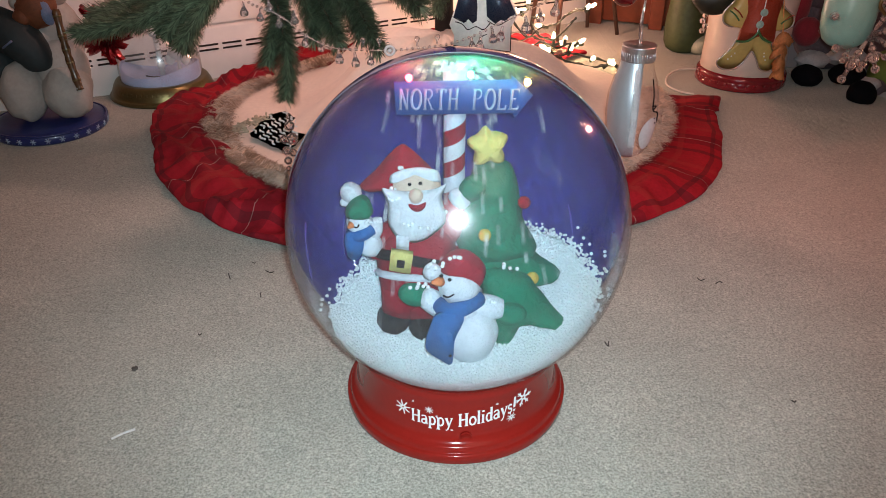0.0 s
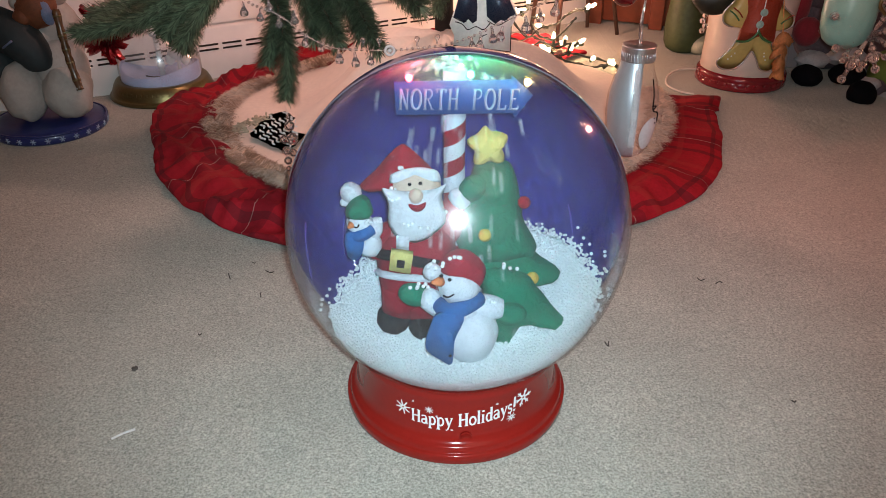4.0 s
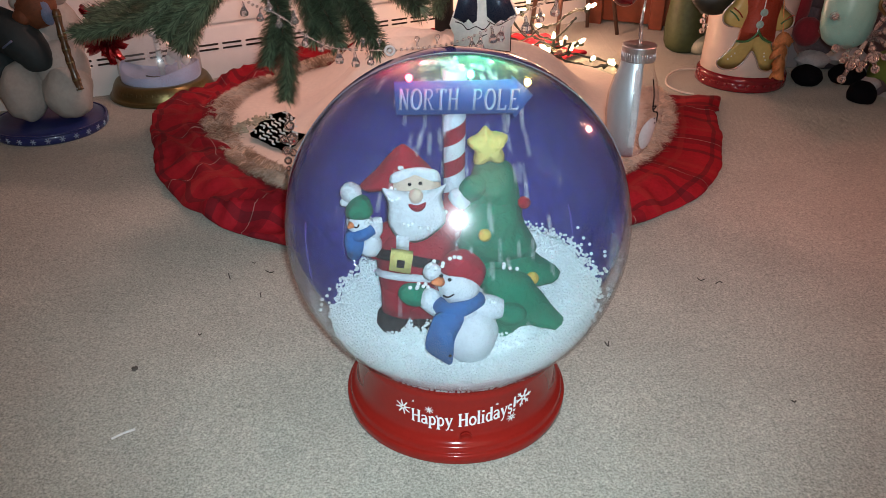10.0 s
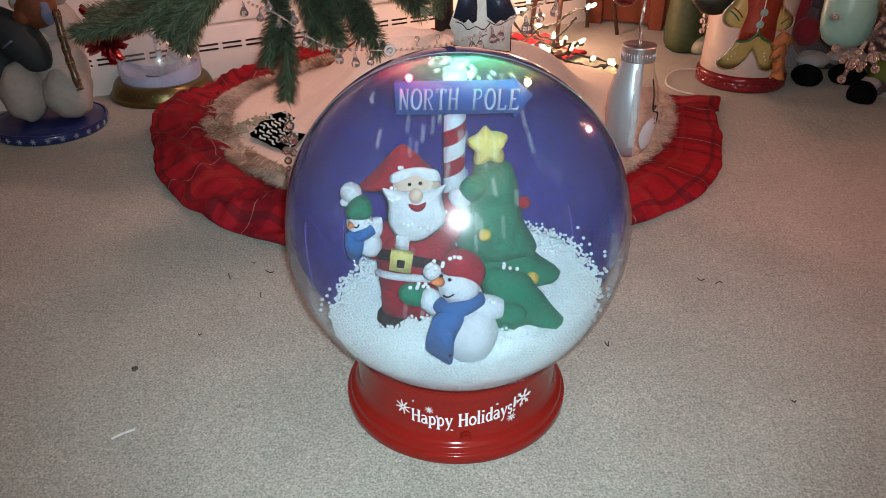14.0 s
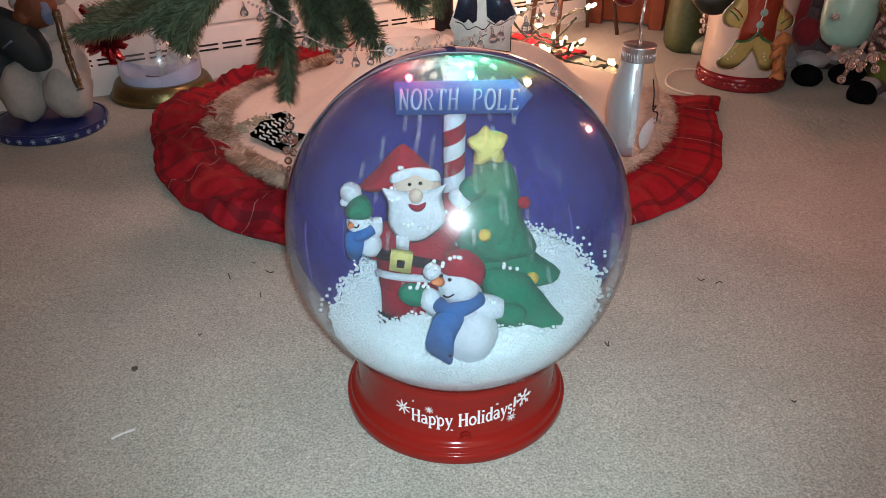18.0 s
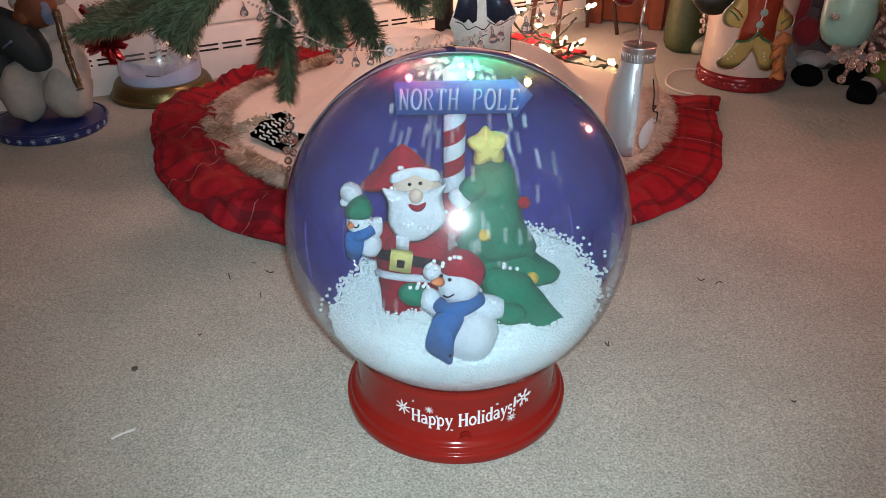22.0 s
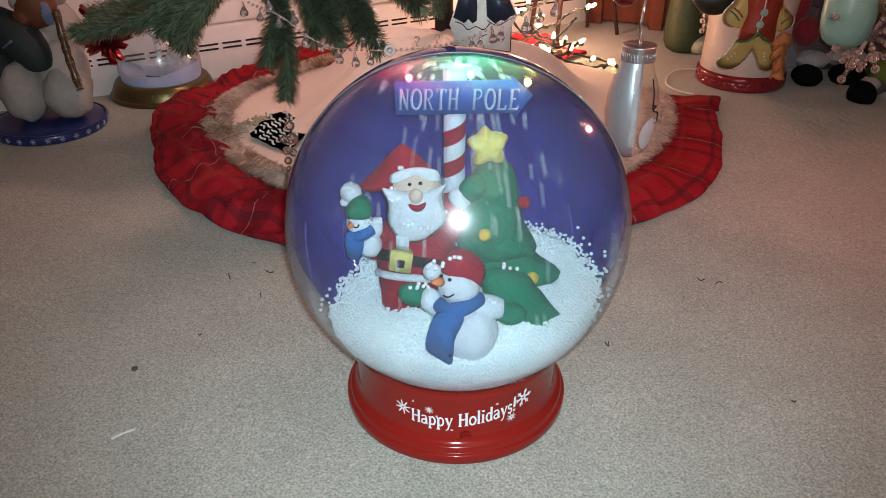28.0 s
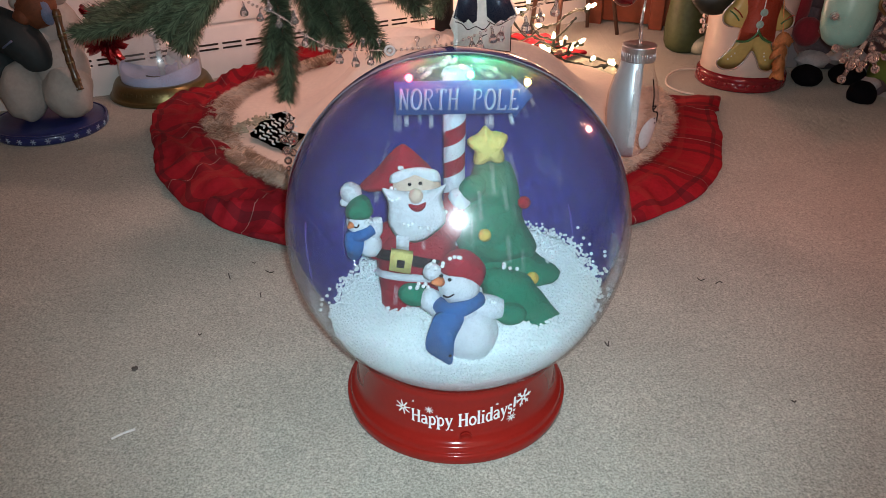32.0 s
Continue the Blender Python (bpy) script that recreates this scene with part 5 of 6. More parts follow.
def bottle_ornament():
    thing = root("bauble_ornament", "long silver glass ornament with glitter line and chrome cap", "ornament")
    a, b = Vector((0.27, 0.45, 0.241)), Vector((0.272, 0.45, 0.086))
    k = (a - b).length
    m = Matrix.Translation(b) @ Vector((0, 0, 1)).rotation_difference(a - b).to_matrix().to_4x4()
    prof = [(0, 0), (0.013, 0.002), (0.024, 0.01), (0.032, 0.026), (0.037, 0.05), (0.039, 0.075), (0.0375, 0.1), (0.032, 0.122), (0.026, 0.14), (0.023, k)]
    bm = bmesh.new()
    lathe(bm, [(r * 0.94, z) for r, z in prof], n=36)
    bmesh.ops.bisect_plane(bm, geom=bm.verts[:] + bm.edges[:] + bm.faces[:], plane_co=(0.0085, -0.0027, 0), plane_no=(0.95, -0.3, 0), clear_outer=True)
    part("silver_lining", bm, SILVER, thing, "satin silver lining behind the glass").matrix_basis = m
    bm = bmesh.new()
    lathe(bm, prof, n=36)
    part("glass", bm, THIN_GLASS, thing, "clear blown glass").matrix_basis = m
    bm = bmesh.new()
    front, side = Vector((-0.3, -0.954, 0)), Vector((0.954, -0.3, 0))
    for s in (0.1, 0.16, 0.22):
        tube(bm, [m @ (r * (front * math.sqrt(1 - s * s) + side * s) + Vector((0, 0, z))) for r, z in prof[3:-1]], 0.0014, 6)
    line = part("glitter_line", bm, GLITTER, thing, "raised line of silver glitter")
    rng = random.Random(61)
    bm = bmesh.new()
    for i in range(420):
        z = rng.uniform(0.028, k - 0.01)
        j = max(q for q in range(len(prof) - 1) if prof[q][1] <= z)
        f = (z - prof[j][1]) / (prof[j + 1][1] - prof[j][1])
        r = prof[j][0] + (prof[j + 1][0] - prof[j][0]) * f
        s = 0.16 + rng.gauss(0, 0.07)
        at = (r + 0.0011) * (front * math.sqrt(1 - s * s) + side * s) + Vector((0, 0, z))
        bmesh.ops.create_icosphere(bm, subdivisions=1, radius=rng.uniform(0.0005, 0.001), matrix=m @ Matrix.Translation(at) @ pose(0, 0, 0, 40 * i, 23 * i, 0))
    fl = part("glitter", bm, mat("white_glitter", (0.85, 0.87, 0.9), 0.3, 0.3, vary=0.3), line, "loose specks of silver glitter")
    fl["kind"] = "stuff"
    for f in fl.data.polygons:
        f.use_smooth = False
    # a painted snowman's back on the clear side: pale belly, black outline and dots
    def on_glass(deg, z, out=0.0006):
        q = max(v for v in range(len(prof) - 1) if prof[v][1] <= z)
        r = prof[q][0] + (prof[q + 1][0] - prof[q][0]) * (z - prof[q][1]) / (prof[q + 1][1] - prof[q][1]) + out
        return m @ Vector((r * math.cos(radians(deg)), r * math.sin(radians(deg)), z))
    bm = bmesh.new()
    grid = [[bm.verts.new(on_glass(-50 + 30 * u * math.sqrt(max(0.06, 1 - v * v)), 0.046 + 0.026 * v)) for u in (q / 4 for q in range(-4, 5))] for v in (w / 6 for w in range(-6, 7))]
    for p, q in zip(grid, grid[1:]):
        for w in range(8):
            bm.faces.new((p[w], p[w + 1], q[w + 1], q[w]))
    part("painted_belly", bm, mat("frosted_paint", (0.62, 0.58, 0.6), 0.5, vary=0.15, grain=40), thing, "pale belly of a snowman painted on the glass")
    bm = bmesh.new()
    tube(bm, curve([on_glass(-46, 0.128), on_glass(-50, 0.105), on_glass(-52, 0.084), on_glass(-30, 0.076), on_glass(-10, 0.06), on_glass(-6, 0.04), on_glass(-22, 0.018)], 6), 0.0009, 6)
    tube(bm, curve([on_glass(-52, 0.084), on_glass(-40, 0.088), on_glass(-56, 0.09)], 4), 0.0009, 6)
    for d, z in ((-44, 0.07), (-38, 0.062)):
        ellipsoid(bm, on_glass(d, z), 0.0015, seg=8)
    part("painted_line", bm, BLACK_FELT, thing, "thin painted black line and dots")
    c = Vector((0.271, 0.45, 0.247))
    bm = bmesh.new()
    lathe(bm, [(0, -0.01), (0.0245, -0.01), (0.0247, -0.0085), (0.0245, -0.007), (0.0245, 0.009), (0.0249, 0.0105), (0.0243, 0.012), (0.0, 0.0125)], c, 40)
    for i in range(40):
        t = i * math.tau / 40
        tube(bm, [c + Vector((0.0245 * math.cos(t), 0.0245 * math.sin(t), -0.008)), c + Vector((0.0245 * math.cos(t), 0.0245 * math.sin(t), 0.003))], 0.0006, 5)
    part("cap", bm, mat("bright_silver", (0.75, 0.77, 0.8), 0.33, 1.0, vary=0.1, grain=60, bump=0.1), thing, "ribbed bright silver cap")
    bm = bmesh.new()
    tube(bm, curve([c + Vector((0, 0, 0.013)), (0.269, 0.45, 0.269), (0.27, 0.455, 0.296), (0.274, 0.46, 0.327), (0.279, 0.48, 0.361)], 5), 0.0011, 6)
    tube(bm, [c + Vector((0.002, 0, 0.013)), (0.272, 0.455, 0.296), (0.275, 0.46, 0.327), (0.28, 0.48, 0.361)], 0.0011, 6)
    part("hanging_wire", bm, CHROME, thing)


bottle_ornament()


def house_ornament():
    thing = root("house_ornament", "flat cream painted ornament with dark blue glitter roof panels", "ornament")
    y = 0.66
    bm = bmesh.new()
    slab(bm, [(0.004, 0.199), (0.005, 0.218), (-0.003, 0.236), (0.002, 0.251), (0.014, 0.279), (0.022, 0.3), (0.091, 0.3), (0.1, 0.277), (0.113, 0.253), (0.103, 0.234), (0.103, 0.191)], y, 0.005)
    part("board", bm, mat("cream_paint", (0.84, 0.86, 0.8), 0.6, vary=0.12, grain=30), thing)
    blue = mat("blue_glitter", (0.03, 0.05, 0.09), 0.4, flecks=0.25, fleck_scale=1300)
    for o in ([(0.016, 0.297), (0.041, 0.297), (0.044, 0.266), (0.043, 0.243), (0.036, 0.239), (0.029, 0.246), (0.021, 0.239), (0.013, 0.246), (0.004, 0.249), (0.008, 0.266)], [(0.057, 0.297), (0.092, 0.297), (0.099, 0.275), (0.109, 0.254), (0.1, 0.251), (0.092, 0.241), (0.084, 0.245), (0.075, 0.238), (0.066, 0.245), (0.06, 0.251), (0.059, 0.267)]):
        bm = bmesh.new()
        slab(bm, o, y - 0.0012, 0.0022, 0)
        part("roof_panel", bm, blue, thing, "dark blue glitter panel")
    for c in ([(0.007, 0.658, 0.242), (0.019, 0.657, 0.238), (0.028, 0.657, 0.229), (0.042, 0.657, 0.234), (0.055, 0.657, 0.229), (0.066, 0.657, 0.24)], [(0.002, 0.657, 0.251), (0.015, 0.657, 0.244), (0.026, 0.657, 0.242)], [(0.061, 0.657, 0.244), (0.078, 0.657, 0.236), (0.095, 0.657, 0.244), (0.11, 0.657, 0.253)],
              [(0.048, 0.657, 0.198), (0.05, 0.657, 0.215), (0.061, 0.657, 0.221)], [(0.004, 0.657, 0.202), (0.06, 0.657, 0.196), (0.102, 0.657, 0.191)], [(0.102, 0.658, 0.234), (0.102, 0.657, 0.192)]):
        bm = bmesh.new()
        tube(bm, curve(c, 5), 0.0008, 6)
        part("outline", bm, BLACK_FELT, thing, "painted black line")
    bm = bmesh.new()
    tube(bm, [(0.055, 0.662, 0.298), (0.054, 0.67, 0.381)], 0.0008, 5)
    part("thread", bm, WHITE_WIRE, thing)


house_ornament()


def aqua_ornament():
    thing = root("aqua_ornament", "aqua glittered bell-shaped ornament hanging in front of the plush toys", "ornament")
    c = Vector((0.651, 0.62, 0.21))
    bm = bmesh.new()
    lathe(bm, [(0, 0), (0.012, 0.0005), (0.024, 0.004), (0.033, 0.012), (0.039, 0.028), (0.0415, 0.05), (0.041, 0.075), (0.036, 0.1), (0.024, 0.12), (0.008, 0.128), (0, 0.13)], c, 40)
    body = part("body", bm, AQUA, thing)
    rng = random.Random(31)
    bm = bmesh.new()
    for i in range(160):
        a, z = rng.uniform(0, math.tau), rng.uniform(0.004, 0.11)
        r = 0.0415 * math.sin(min(1.0, (z + 0.006) / 0.04) * math.pi / 2) ** 0.6 if z < 0.05 else 0.0415 - 0.0055 * ((z - 0.05) / 0.05) ** 2
        bmesh.ops.create_icosphere(bm, subdivisions=1, radius=rng.uniform(0.0003, 0.0008), matrix=Matrix.Translation(c + Vector((r * math.cos(a), r * math.sin(a), z))))
    part("glitter", bm, CHROME, body, "fine silver glitter")["kind"] = "stuff"
    bm = bmesh.new()
    lathe(bm, [(0, 0.128), (0.006, 0.128), (0.006, 0.14), (0, 0.14)], c, 16)
    tube(bm, [c + Vector((0, 0, 0.138)), c + Vector((0.005, 0.02, 0.26))], 0.0008, 5)
    part("cap", bm, CHROME, thing, "chrome cap and wire")


aqua_ornament()


def acrylic_snowflake():
    thing = root("snowflake_ornament", "clear acrylic snowflake ornament with knobbed arms", "ornament")
    c = Vector((0.684, 0.6, 0.234))
    for i in range(8):
        a = i * math.tau / 8 + 0.35
        d = Vector((math.cos(a), -0.12, math.sin(a)))
        bm = bmesh.new()
        k = 0.078 if i % 2 else 0.058
        tube(bm, [c, c + d * k * 0.5, c + d * k], [0.0045, 0.004, 0.0035], 8)
        for u, r in ((0.4, 0.0065), (0.68, 0.0085), (1.0, 0.0072)):
            ellipsoid(bm, c + d * k * u, r, seg=10)
        for s in (-0.8, 0.8):
            e = Vector((math.cos(a + s), -0.1, math.sin(a + s)))
            tube(bm, [c + d * k * 0.45, c + d * k * 0.45 + e * 0.022], [0.0035, 0.003], 6)
            ellipsoid(bm, c + d * k * 0.45 + e * 0.024, 0.0058, seg=8)
        part("arm", bm, ROSY, thing)
    bm = bmesh.new()
    ellipsoid(bm, c, 0.011, seg=12)
    part("hub", bm, ROSY, thing)
    bm = bmesh.new()
    tube(bm, curve([(0.694, 0.59, 0.269), (0.681, 0.59, 0.284), (0.687, 0.59, 0.302)], 5), 0.003, 8)
    part("gilt_hook", bm, BRASS, thing, "gilt hanging loop")


acrylic_snowflake()


def red_ball():
    thing = root("red_ball_ornament", "dark red glass ball ornament hanging from the tree", "ornament")
    c = Vector((0.276, 0.6, 0.302))
    bm = bmesh.new()
    ellipsoid(bm, c, 0.022, seg=28)
    part("ball", bm, mat("dark_red_glass", (0.12, 0.008, 0.01), 0.12, vary=0.1, coat=0.6), thing)
    bm = bmesh.new()
    lathe(bm, [(0, 0.02), (0.006, 0.02), (0.006, 0.028), (0, 0.028)], c, 14)
    tube(bm, [c + Vector((0, 0, 0.027)), c + Vector((0, 0.01, 0.14))], 0.0007, 5)
    part("cap", bm, CHROME, thing, "chrome cap and thread")


red_ball()


def foil_bow():
    thing = root("foil_bow", "crumpled shiny red foil bow hanging behind the fir needles", "bow")
    red = mat("red_foil", (0.6, 0.1, 0.13), 0.22, 0.9, vary=0.4, grain=40, bump=0.2)
    rng = random.Random(3)

    def strip(p, q, w, y):
        """A narrow folded foil strip from p to q in x and z."""
        p, q = Vector(p), Vector(q)
        d = (q - p).normalized()
        e = Vector((-d.y, d.x))
        bm = bmesh.new()
        rows = []
        for k in range(7):
            m = p.lerp(q, k / 6)
            wide = w * (0.55 + 0.45 * math.sin(math.pi * (k + 1) / 8))
            lift = 0.012 * math.sin(math.pi * k / 6)
            rows.append([bm.verts.new((m.x + e.x * wide * u + rng.uniform(-0.0012, 0.0012), y - lift + f * 0.005 + rng.uniform(-0.0015, 0.0015), m.y + e.y * wide * u)) for u, f in ((-1, 1), (-0.5, -1), (0, 1), (0.5, -1), (1, 1))])
        for a, b in zip(rows, rows[1:]):
            for k in range(4):
                bm.faces.new((a[k], a[k + 1], b[k + 1], b[k]))
        bmesh.ops.solidify(bm, geom=bm.faces[:], thickness=0.0008)
        o = part("loop", bm, red, thing)
        for f in o.data.polygons:
            f.use_smooth = False
    knot = (-0.645, 0.178)
    for end, w, y in (((-0.698, 0.163), 0.008, 0.8), ((-0.69, 0.15), 0.009, 0.794), ((-0.665, 0.143), 0.008, 0.8), ((-0.648, 0.128), 0.008, 0.796), ((-0.632, 0.135), 0.007, 0.803), ((-0.607, 0.205), 0.01, 0.8), ((-0.6, 0.186), 0.009, 0.795), ((-0.63, 0.212), 0.009, 0.805), ((-0.618, 0.16), 0.008, 0.8), ((-0.667, 0.2), 0.008, 0.806)):
        strip(knot, end, w, y)
    strip((-0.69, 0.235), (-0.655, 0.213), 0.009, 0.8)
    strip((-0.683, 0.215), (-0.66, 0.235), 0.008, 0.806)
    bm = bmesh.new()
    tube(bm, [(-0.642, 0.8, 0.169), (-0.597, 0.75, 0.218), (-0.562, 0.74, 0.298)], 0.001, 5)
    part("thread", bm, WIRE, thing)


foil_bow()


# ---- figures and jars round the tree ----
def tall_snowman():
    """Painted figurine on a round blue stand."""
    W, K, B, O, D, T, P = range(7)
    bm = bmesh.new()
    c = Vector((-0.80, 0.80, 0))
    lathe(bm, [(0, 0), (0.104, 0), (0.107, 0.004), (0.107, 0.014), (0.104, 0.018), (0.098, 0.022), (0.085, 0.027), (0, 0.03)], c, 56, B)
    for i in range(26):
        a = -math.pi + i * math.tau / 26
        p = c + Vector((0.1073 * math.cos(a), 0.1073 * math.sin(a), 0.009))
        s = Vector((-math.sin(a), math.cos(a), 0))
        for k in range(3):
            e = (s * math.cos(k * 1.047) + Vector((0, 0, 1)) * math.sin(k * 1.047)) * 0.0056
            tube(bm, [p - e, p + e], 0.0009, 4, P)
    ellipsoid(bm, (-0.812, 0.76, 0.088), (0.042, 0.05, 0.06), W, seg=28, lump=0.1)
    ellipsoid(bm, (-0.736, 0.775, 0.083), (0.044, 0.05, 0.056), W, seg=28, lump=0.1)
    ellipsoid(bm, (-0.75, 0.8, 0.122), (0.05, 0.05, 0.06), W, seg=24, lump=0.06)
    ellipsoid(bm, (-0.792, 0.82, 0.142), (0.072, 0.06, 0.085), W, seg=28, lump=0.04)
    ellipsoid(bm, (-0.76, 0.83, 0.177), (0.05, 0.05, 0.07), W, seg=24, lump=0.04)
    tube(bm, curve([(-0.882, 0.79, 0.208), (-0.811, 0.765, 0.194), (-0.774, 0.755, 0.16), (-0.769, 0.755, 0.131)], 5), [0.04, 0.041, 0.041, 0.041, 0.04, 0.04, 0.039, 0.038, 0.036, 0.034, 0.032, 0.03, 0.028, 0.026, 0.022, 0.016], 16, K)
    tube(bm, curve([(-0.878, 0.78, 0.169), (-0.853, 0.76, 0.132), (-0.852, 0.755, 0.09)], 5), [0.05, 0.05, 0.048, 0.045, 0.042, 0.04, 0.036, 0.032, 0.028, 0.024, 0.02], 14, K)
    tube(bm, curve([(-0.811, 0.725, 0.179), (-0.789, 0.72, 0.193)], 3), 0.002, 6, D)
    tube(bm, [(c.x + 0.1062 * math.cos(a), c.y + 0.1062 * math.sin(a), 0.0185) for a in (k * math.tau / 56 for k in range(56))], 0.0022, 6, B, closed=True)
    # the orange and blue toy that it carries, and its carved brown stick
    ellipsoid(bm, (-0.762, 0.78, 0.239), (0.035, 0.03, 0.04), O, (0, 20, 0), seg=18, lump=0.15)
    ellipsoid(bm, (-0.74, 0.77, 0.234), (0.012, 0.014, 0.026), D, (0, -12, 0), seg=14)
    ellipsoid(bm, (-0.79, 0.77, 0.25), (0.012, 0.012, 0.012), W, seg=12)
    ellipsoid(bm, (-0.779, 0.76, 0.226), (0.018, 0.014, 0.016), O, seg=12)
    stick = curve([(-0.716, 0.76, 0.24), (-0.711, 0.752, 0.187), (-0.705, 0.745, 0.147), (-0.695, 0.738, 0.097)], 7)
    tube(bm, stick, [0.0064 + 0.0016 * math.sin(math.pi * (i % 4) / 3.5) for i in range(len(stick))], 8, T)
    for i in range(2, len(stick) - 2, 4):
        d = (stick[i + 1] - stick[i]).normalized()
        tube(bm, [stick[i] - d * 0.0016, stick[i] + d * 0.0016], 0.0082, 10, 7)
    block(bm, (-0.696, 0.736, 0.098), (0.009, 0.006, 0.009), W, 20, 0.001)
    ellipsoid(bm, (-0.772, 0.83, 0.297), (0.07, 0.065, 0.075), W, seg=24, lump=0.03)
    cloth = mat("dark_green_paint", (0.012, 0.022, 0.025), 0.7, vary=0.3, grain=20)
    ob = part("snowman_figurine", bm, [mat("matte_white_paint", (0.37, 0.345, 0.315), 0.8, vary=0.12, grain=25, bump=0.5), cloth, mat("navy_paint", (0.015, 0.025, 0.12), 0.35, vary=0.2, grain=20, coat=0.2), mat("rust_paint", (0.15, 0.045, 0.015), 0.7, vary=0.3, grain=25),
                                     mat("slate_blue_paint", (0.12, 0.16, 0.26), 0.7, vary=0.2), mat("brown_varnish", (0.085, 0.042, 0.018), 0.25, vary=0.5, grain=20, coat=0.3), mat("pale_blue_print", (0.35, 0.42, 0.55), 0.5), BRASS])
    tagged(ob, "white snowman figurine in dark coat on a navy snowflake-edged stand", "figurine")


tall_snowman()


def little_globe():
    thing = root("small_snow_globe", "small glass dome with snow scene on an aged brass base", "snow globe")
    c = Vector((-0.642, 1.018, 0.0))
    bm = bmesh.new()
    lathe(bm, [(0, 0.0), (0.112, 0.0), (0.1145, 0.002), (0.1145, 0.007), (0.1125, 0.009), (0.1105, 0.0095), (0.1095, 0.011), (0.1085, 0.016), (0.105, 0.026), (0.1, 0.0345), (0.0975, 0.037), (0.094, 0.038), (0.09, 0.0375), (0, 0.0375)], c, 64)
    part("base", bm, BRASS, thing, "turned brass-coloured base")
    bm = bmesh.new()
    lathe(bm, [(0.087, 0.037), (0.0885, 0.055), (0.088, 0.076), (0.083, 0.1), (0.072, 0.125), (0.055, 0.146), (0.03, 0.158), (0, 0.162)], c, 48)
    part("dome", bm, GLASS, thing, "clear glass dome")
    bm = bmesh.new()
    rings = []
    for j in range(13):
        r = 0.084 * j / 12
        rings.append([bm.verts.new(c + Vector((r * math.cos(k * math.tau / 40), r * math.sin(k * math.tau / 40), 0.044 + (j / 12) ** 2.5 * (0.012 + 0.017 * math.cos(k * math.tau / 40 + 0.25) ** 2)))) for k in range(40)] if j else [bm.verts.new(c + Vector((0, 0, 0.048)))])
    for a, b in zip(rings, rings[1:]):
        for k in range(40):
            bm.faces.new(list(dict.fromkeys((a[k % len(a)], a[(k + 1) % 40 % len(a)], b[(k + 1) % 40], b[k]))))
    low = [bm.verts.new(c + Vector((0.085 * math.cos(k * math.tau / 40), 0.085 * math.sin(k * math.tau / 40), 0.0365))) for k in range(40)]
    for k in range(40):
        bm.faces.new((rings[-1][k], rings[-1][(k + 1) % 40], low[(k + 1) % 40], low[k]))
    part("snow", bm, mat("sparkling_snow", (0.45, 0.6, 0.88), 0.8, vary=0.08, grain=30), thing, "white moulded snow")
    bm = bmesh.new()
    p = Vector((-0.632, 1.0, 0.046))
    tube(bm, [p, p + Vector((-0.003, 0, 0.085))], 0.0055, 10)
    ellipsoid(bm, p + Vector((-0.003, 0, 0.092)), (0.014, 0.014, 0.0085), seg=16)
    ellipsoid(bm, p + Vector((0, -0.002, 0.022)), 0.0085, seg=12)
    for k in range(3):
        z = 0.03 + k * 0.018
        tube(bm, [p + Vector((0.0055 * math.cos(a), 0.0055 * math.sin(a), z + 0.004 * a / 3)) for a in (q * 0.5 for q in range(13))], 0.0018, 5, 1)
    part("striped_post", bm, [WHITE_FELT, mat("grey_green_stripe", (0.3, 0.32, 0.28), 0.6)], thing, "white post with striped winding and round cap")
    bm = bmesh.new()
    q = Vector((-0.592, 1.0, 0.046))
    tube(bm, [q, q + Vector((0, 0, 0.035))], 0.004, 8)
    for dx, dz, r in ((-0.0165, 0.036, 0.0105), (0.0165, 0.036, 0.0105)):
        ellipsoid(bm, q + Vector((dx, -0.006, dz)), (r, 0.007, r * 1.2), seg=16)
    ellipsoid(bm, q + Vector((0, 0, 0.048)), (0.023, 0.016, 0.016), seg=20)
    part("little_tree", bm, WHITE_FELT, thing, "small snow-laden tree of round clumps")
    bm = bmesh.new()
    tube(bm, curve([(-0.664, 0.985, 0.0475), (-0.64, 0.98, 0.047), (-0.604, 0.98, 0.0505)], 5), 0.0015, 6)
    part("sled_runner", bm, BLACK_FELT, thing)
    bm = bmesh.new()
    block(bm, (0, 0, 0), (0.016, 0.008, 0.012), 0, 0, 0.0025)
    sw = part("switch", bm, DARK, thing, "small dark switch on the brass base")
    sw.matrix_basis = Matrix.Translation(c + Vector((0.1035 * math.cos(-0.62), 0.1035 * math.sin(-0.62), 0.017))) @ pose(0, 0, 0, 25, 0, -35.5 + 90)
    # faint letters cast in the brass, worn past reading
    for i in range(14):
        a = radians(-128 + i * 6.2)
        bm = bmesh.new()
        block(bm, (0, 0, 0), (0.0045, 0.0012, 0.006), 0, 0, 0.0004)
        o = part("worn_letter", bm, BRASS, thing)
        o.matrix_basis = Matrix.Translation(c + Vector((0.1068 * math.cos(a), 0.1068 * math.sin(a), 0.025))) @ pose(0, 0, 0, -18, 0, math.degrees(a) + 90)


little_globe()


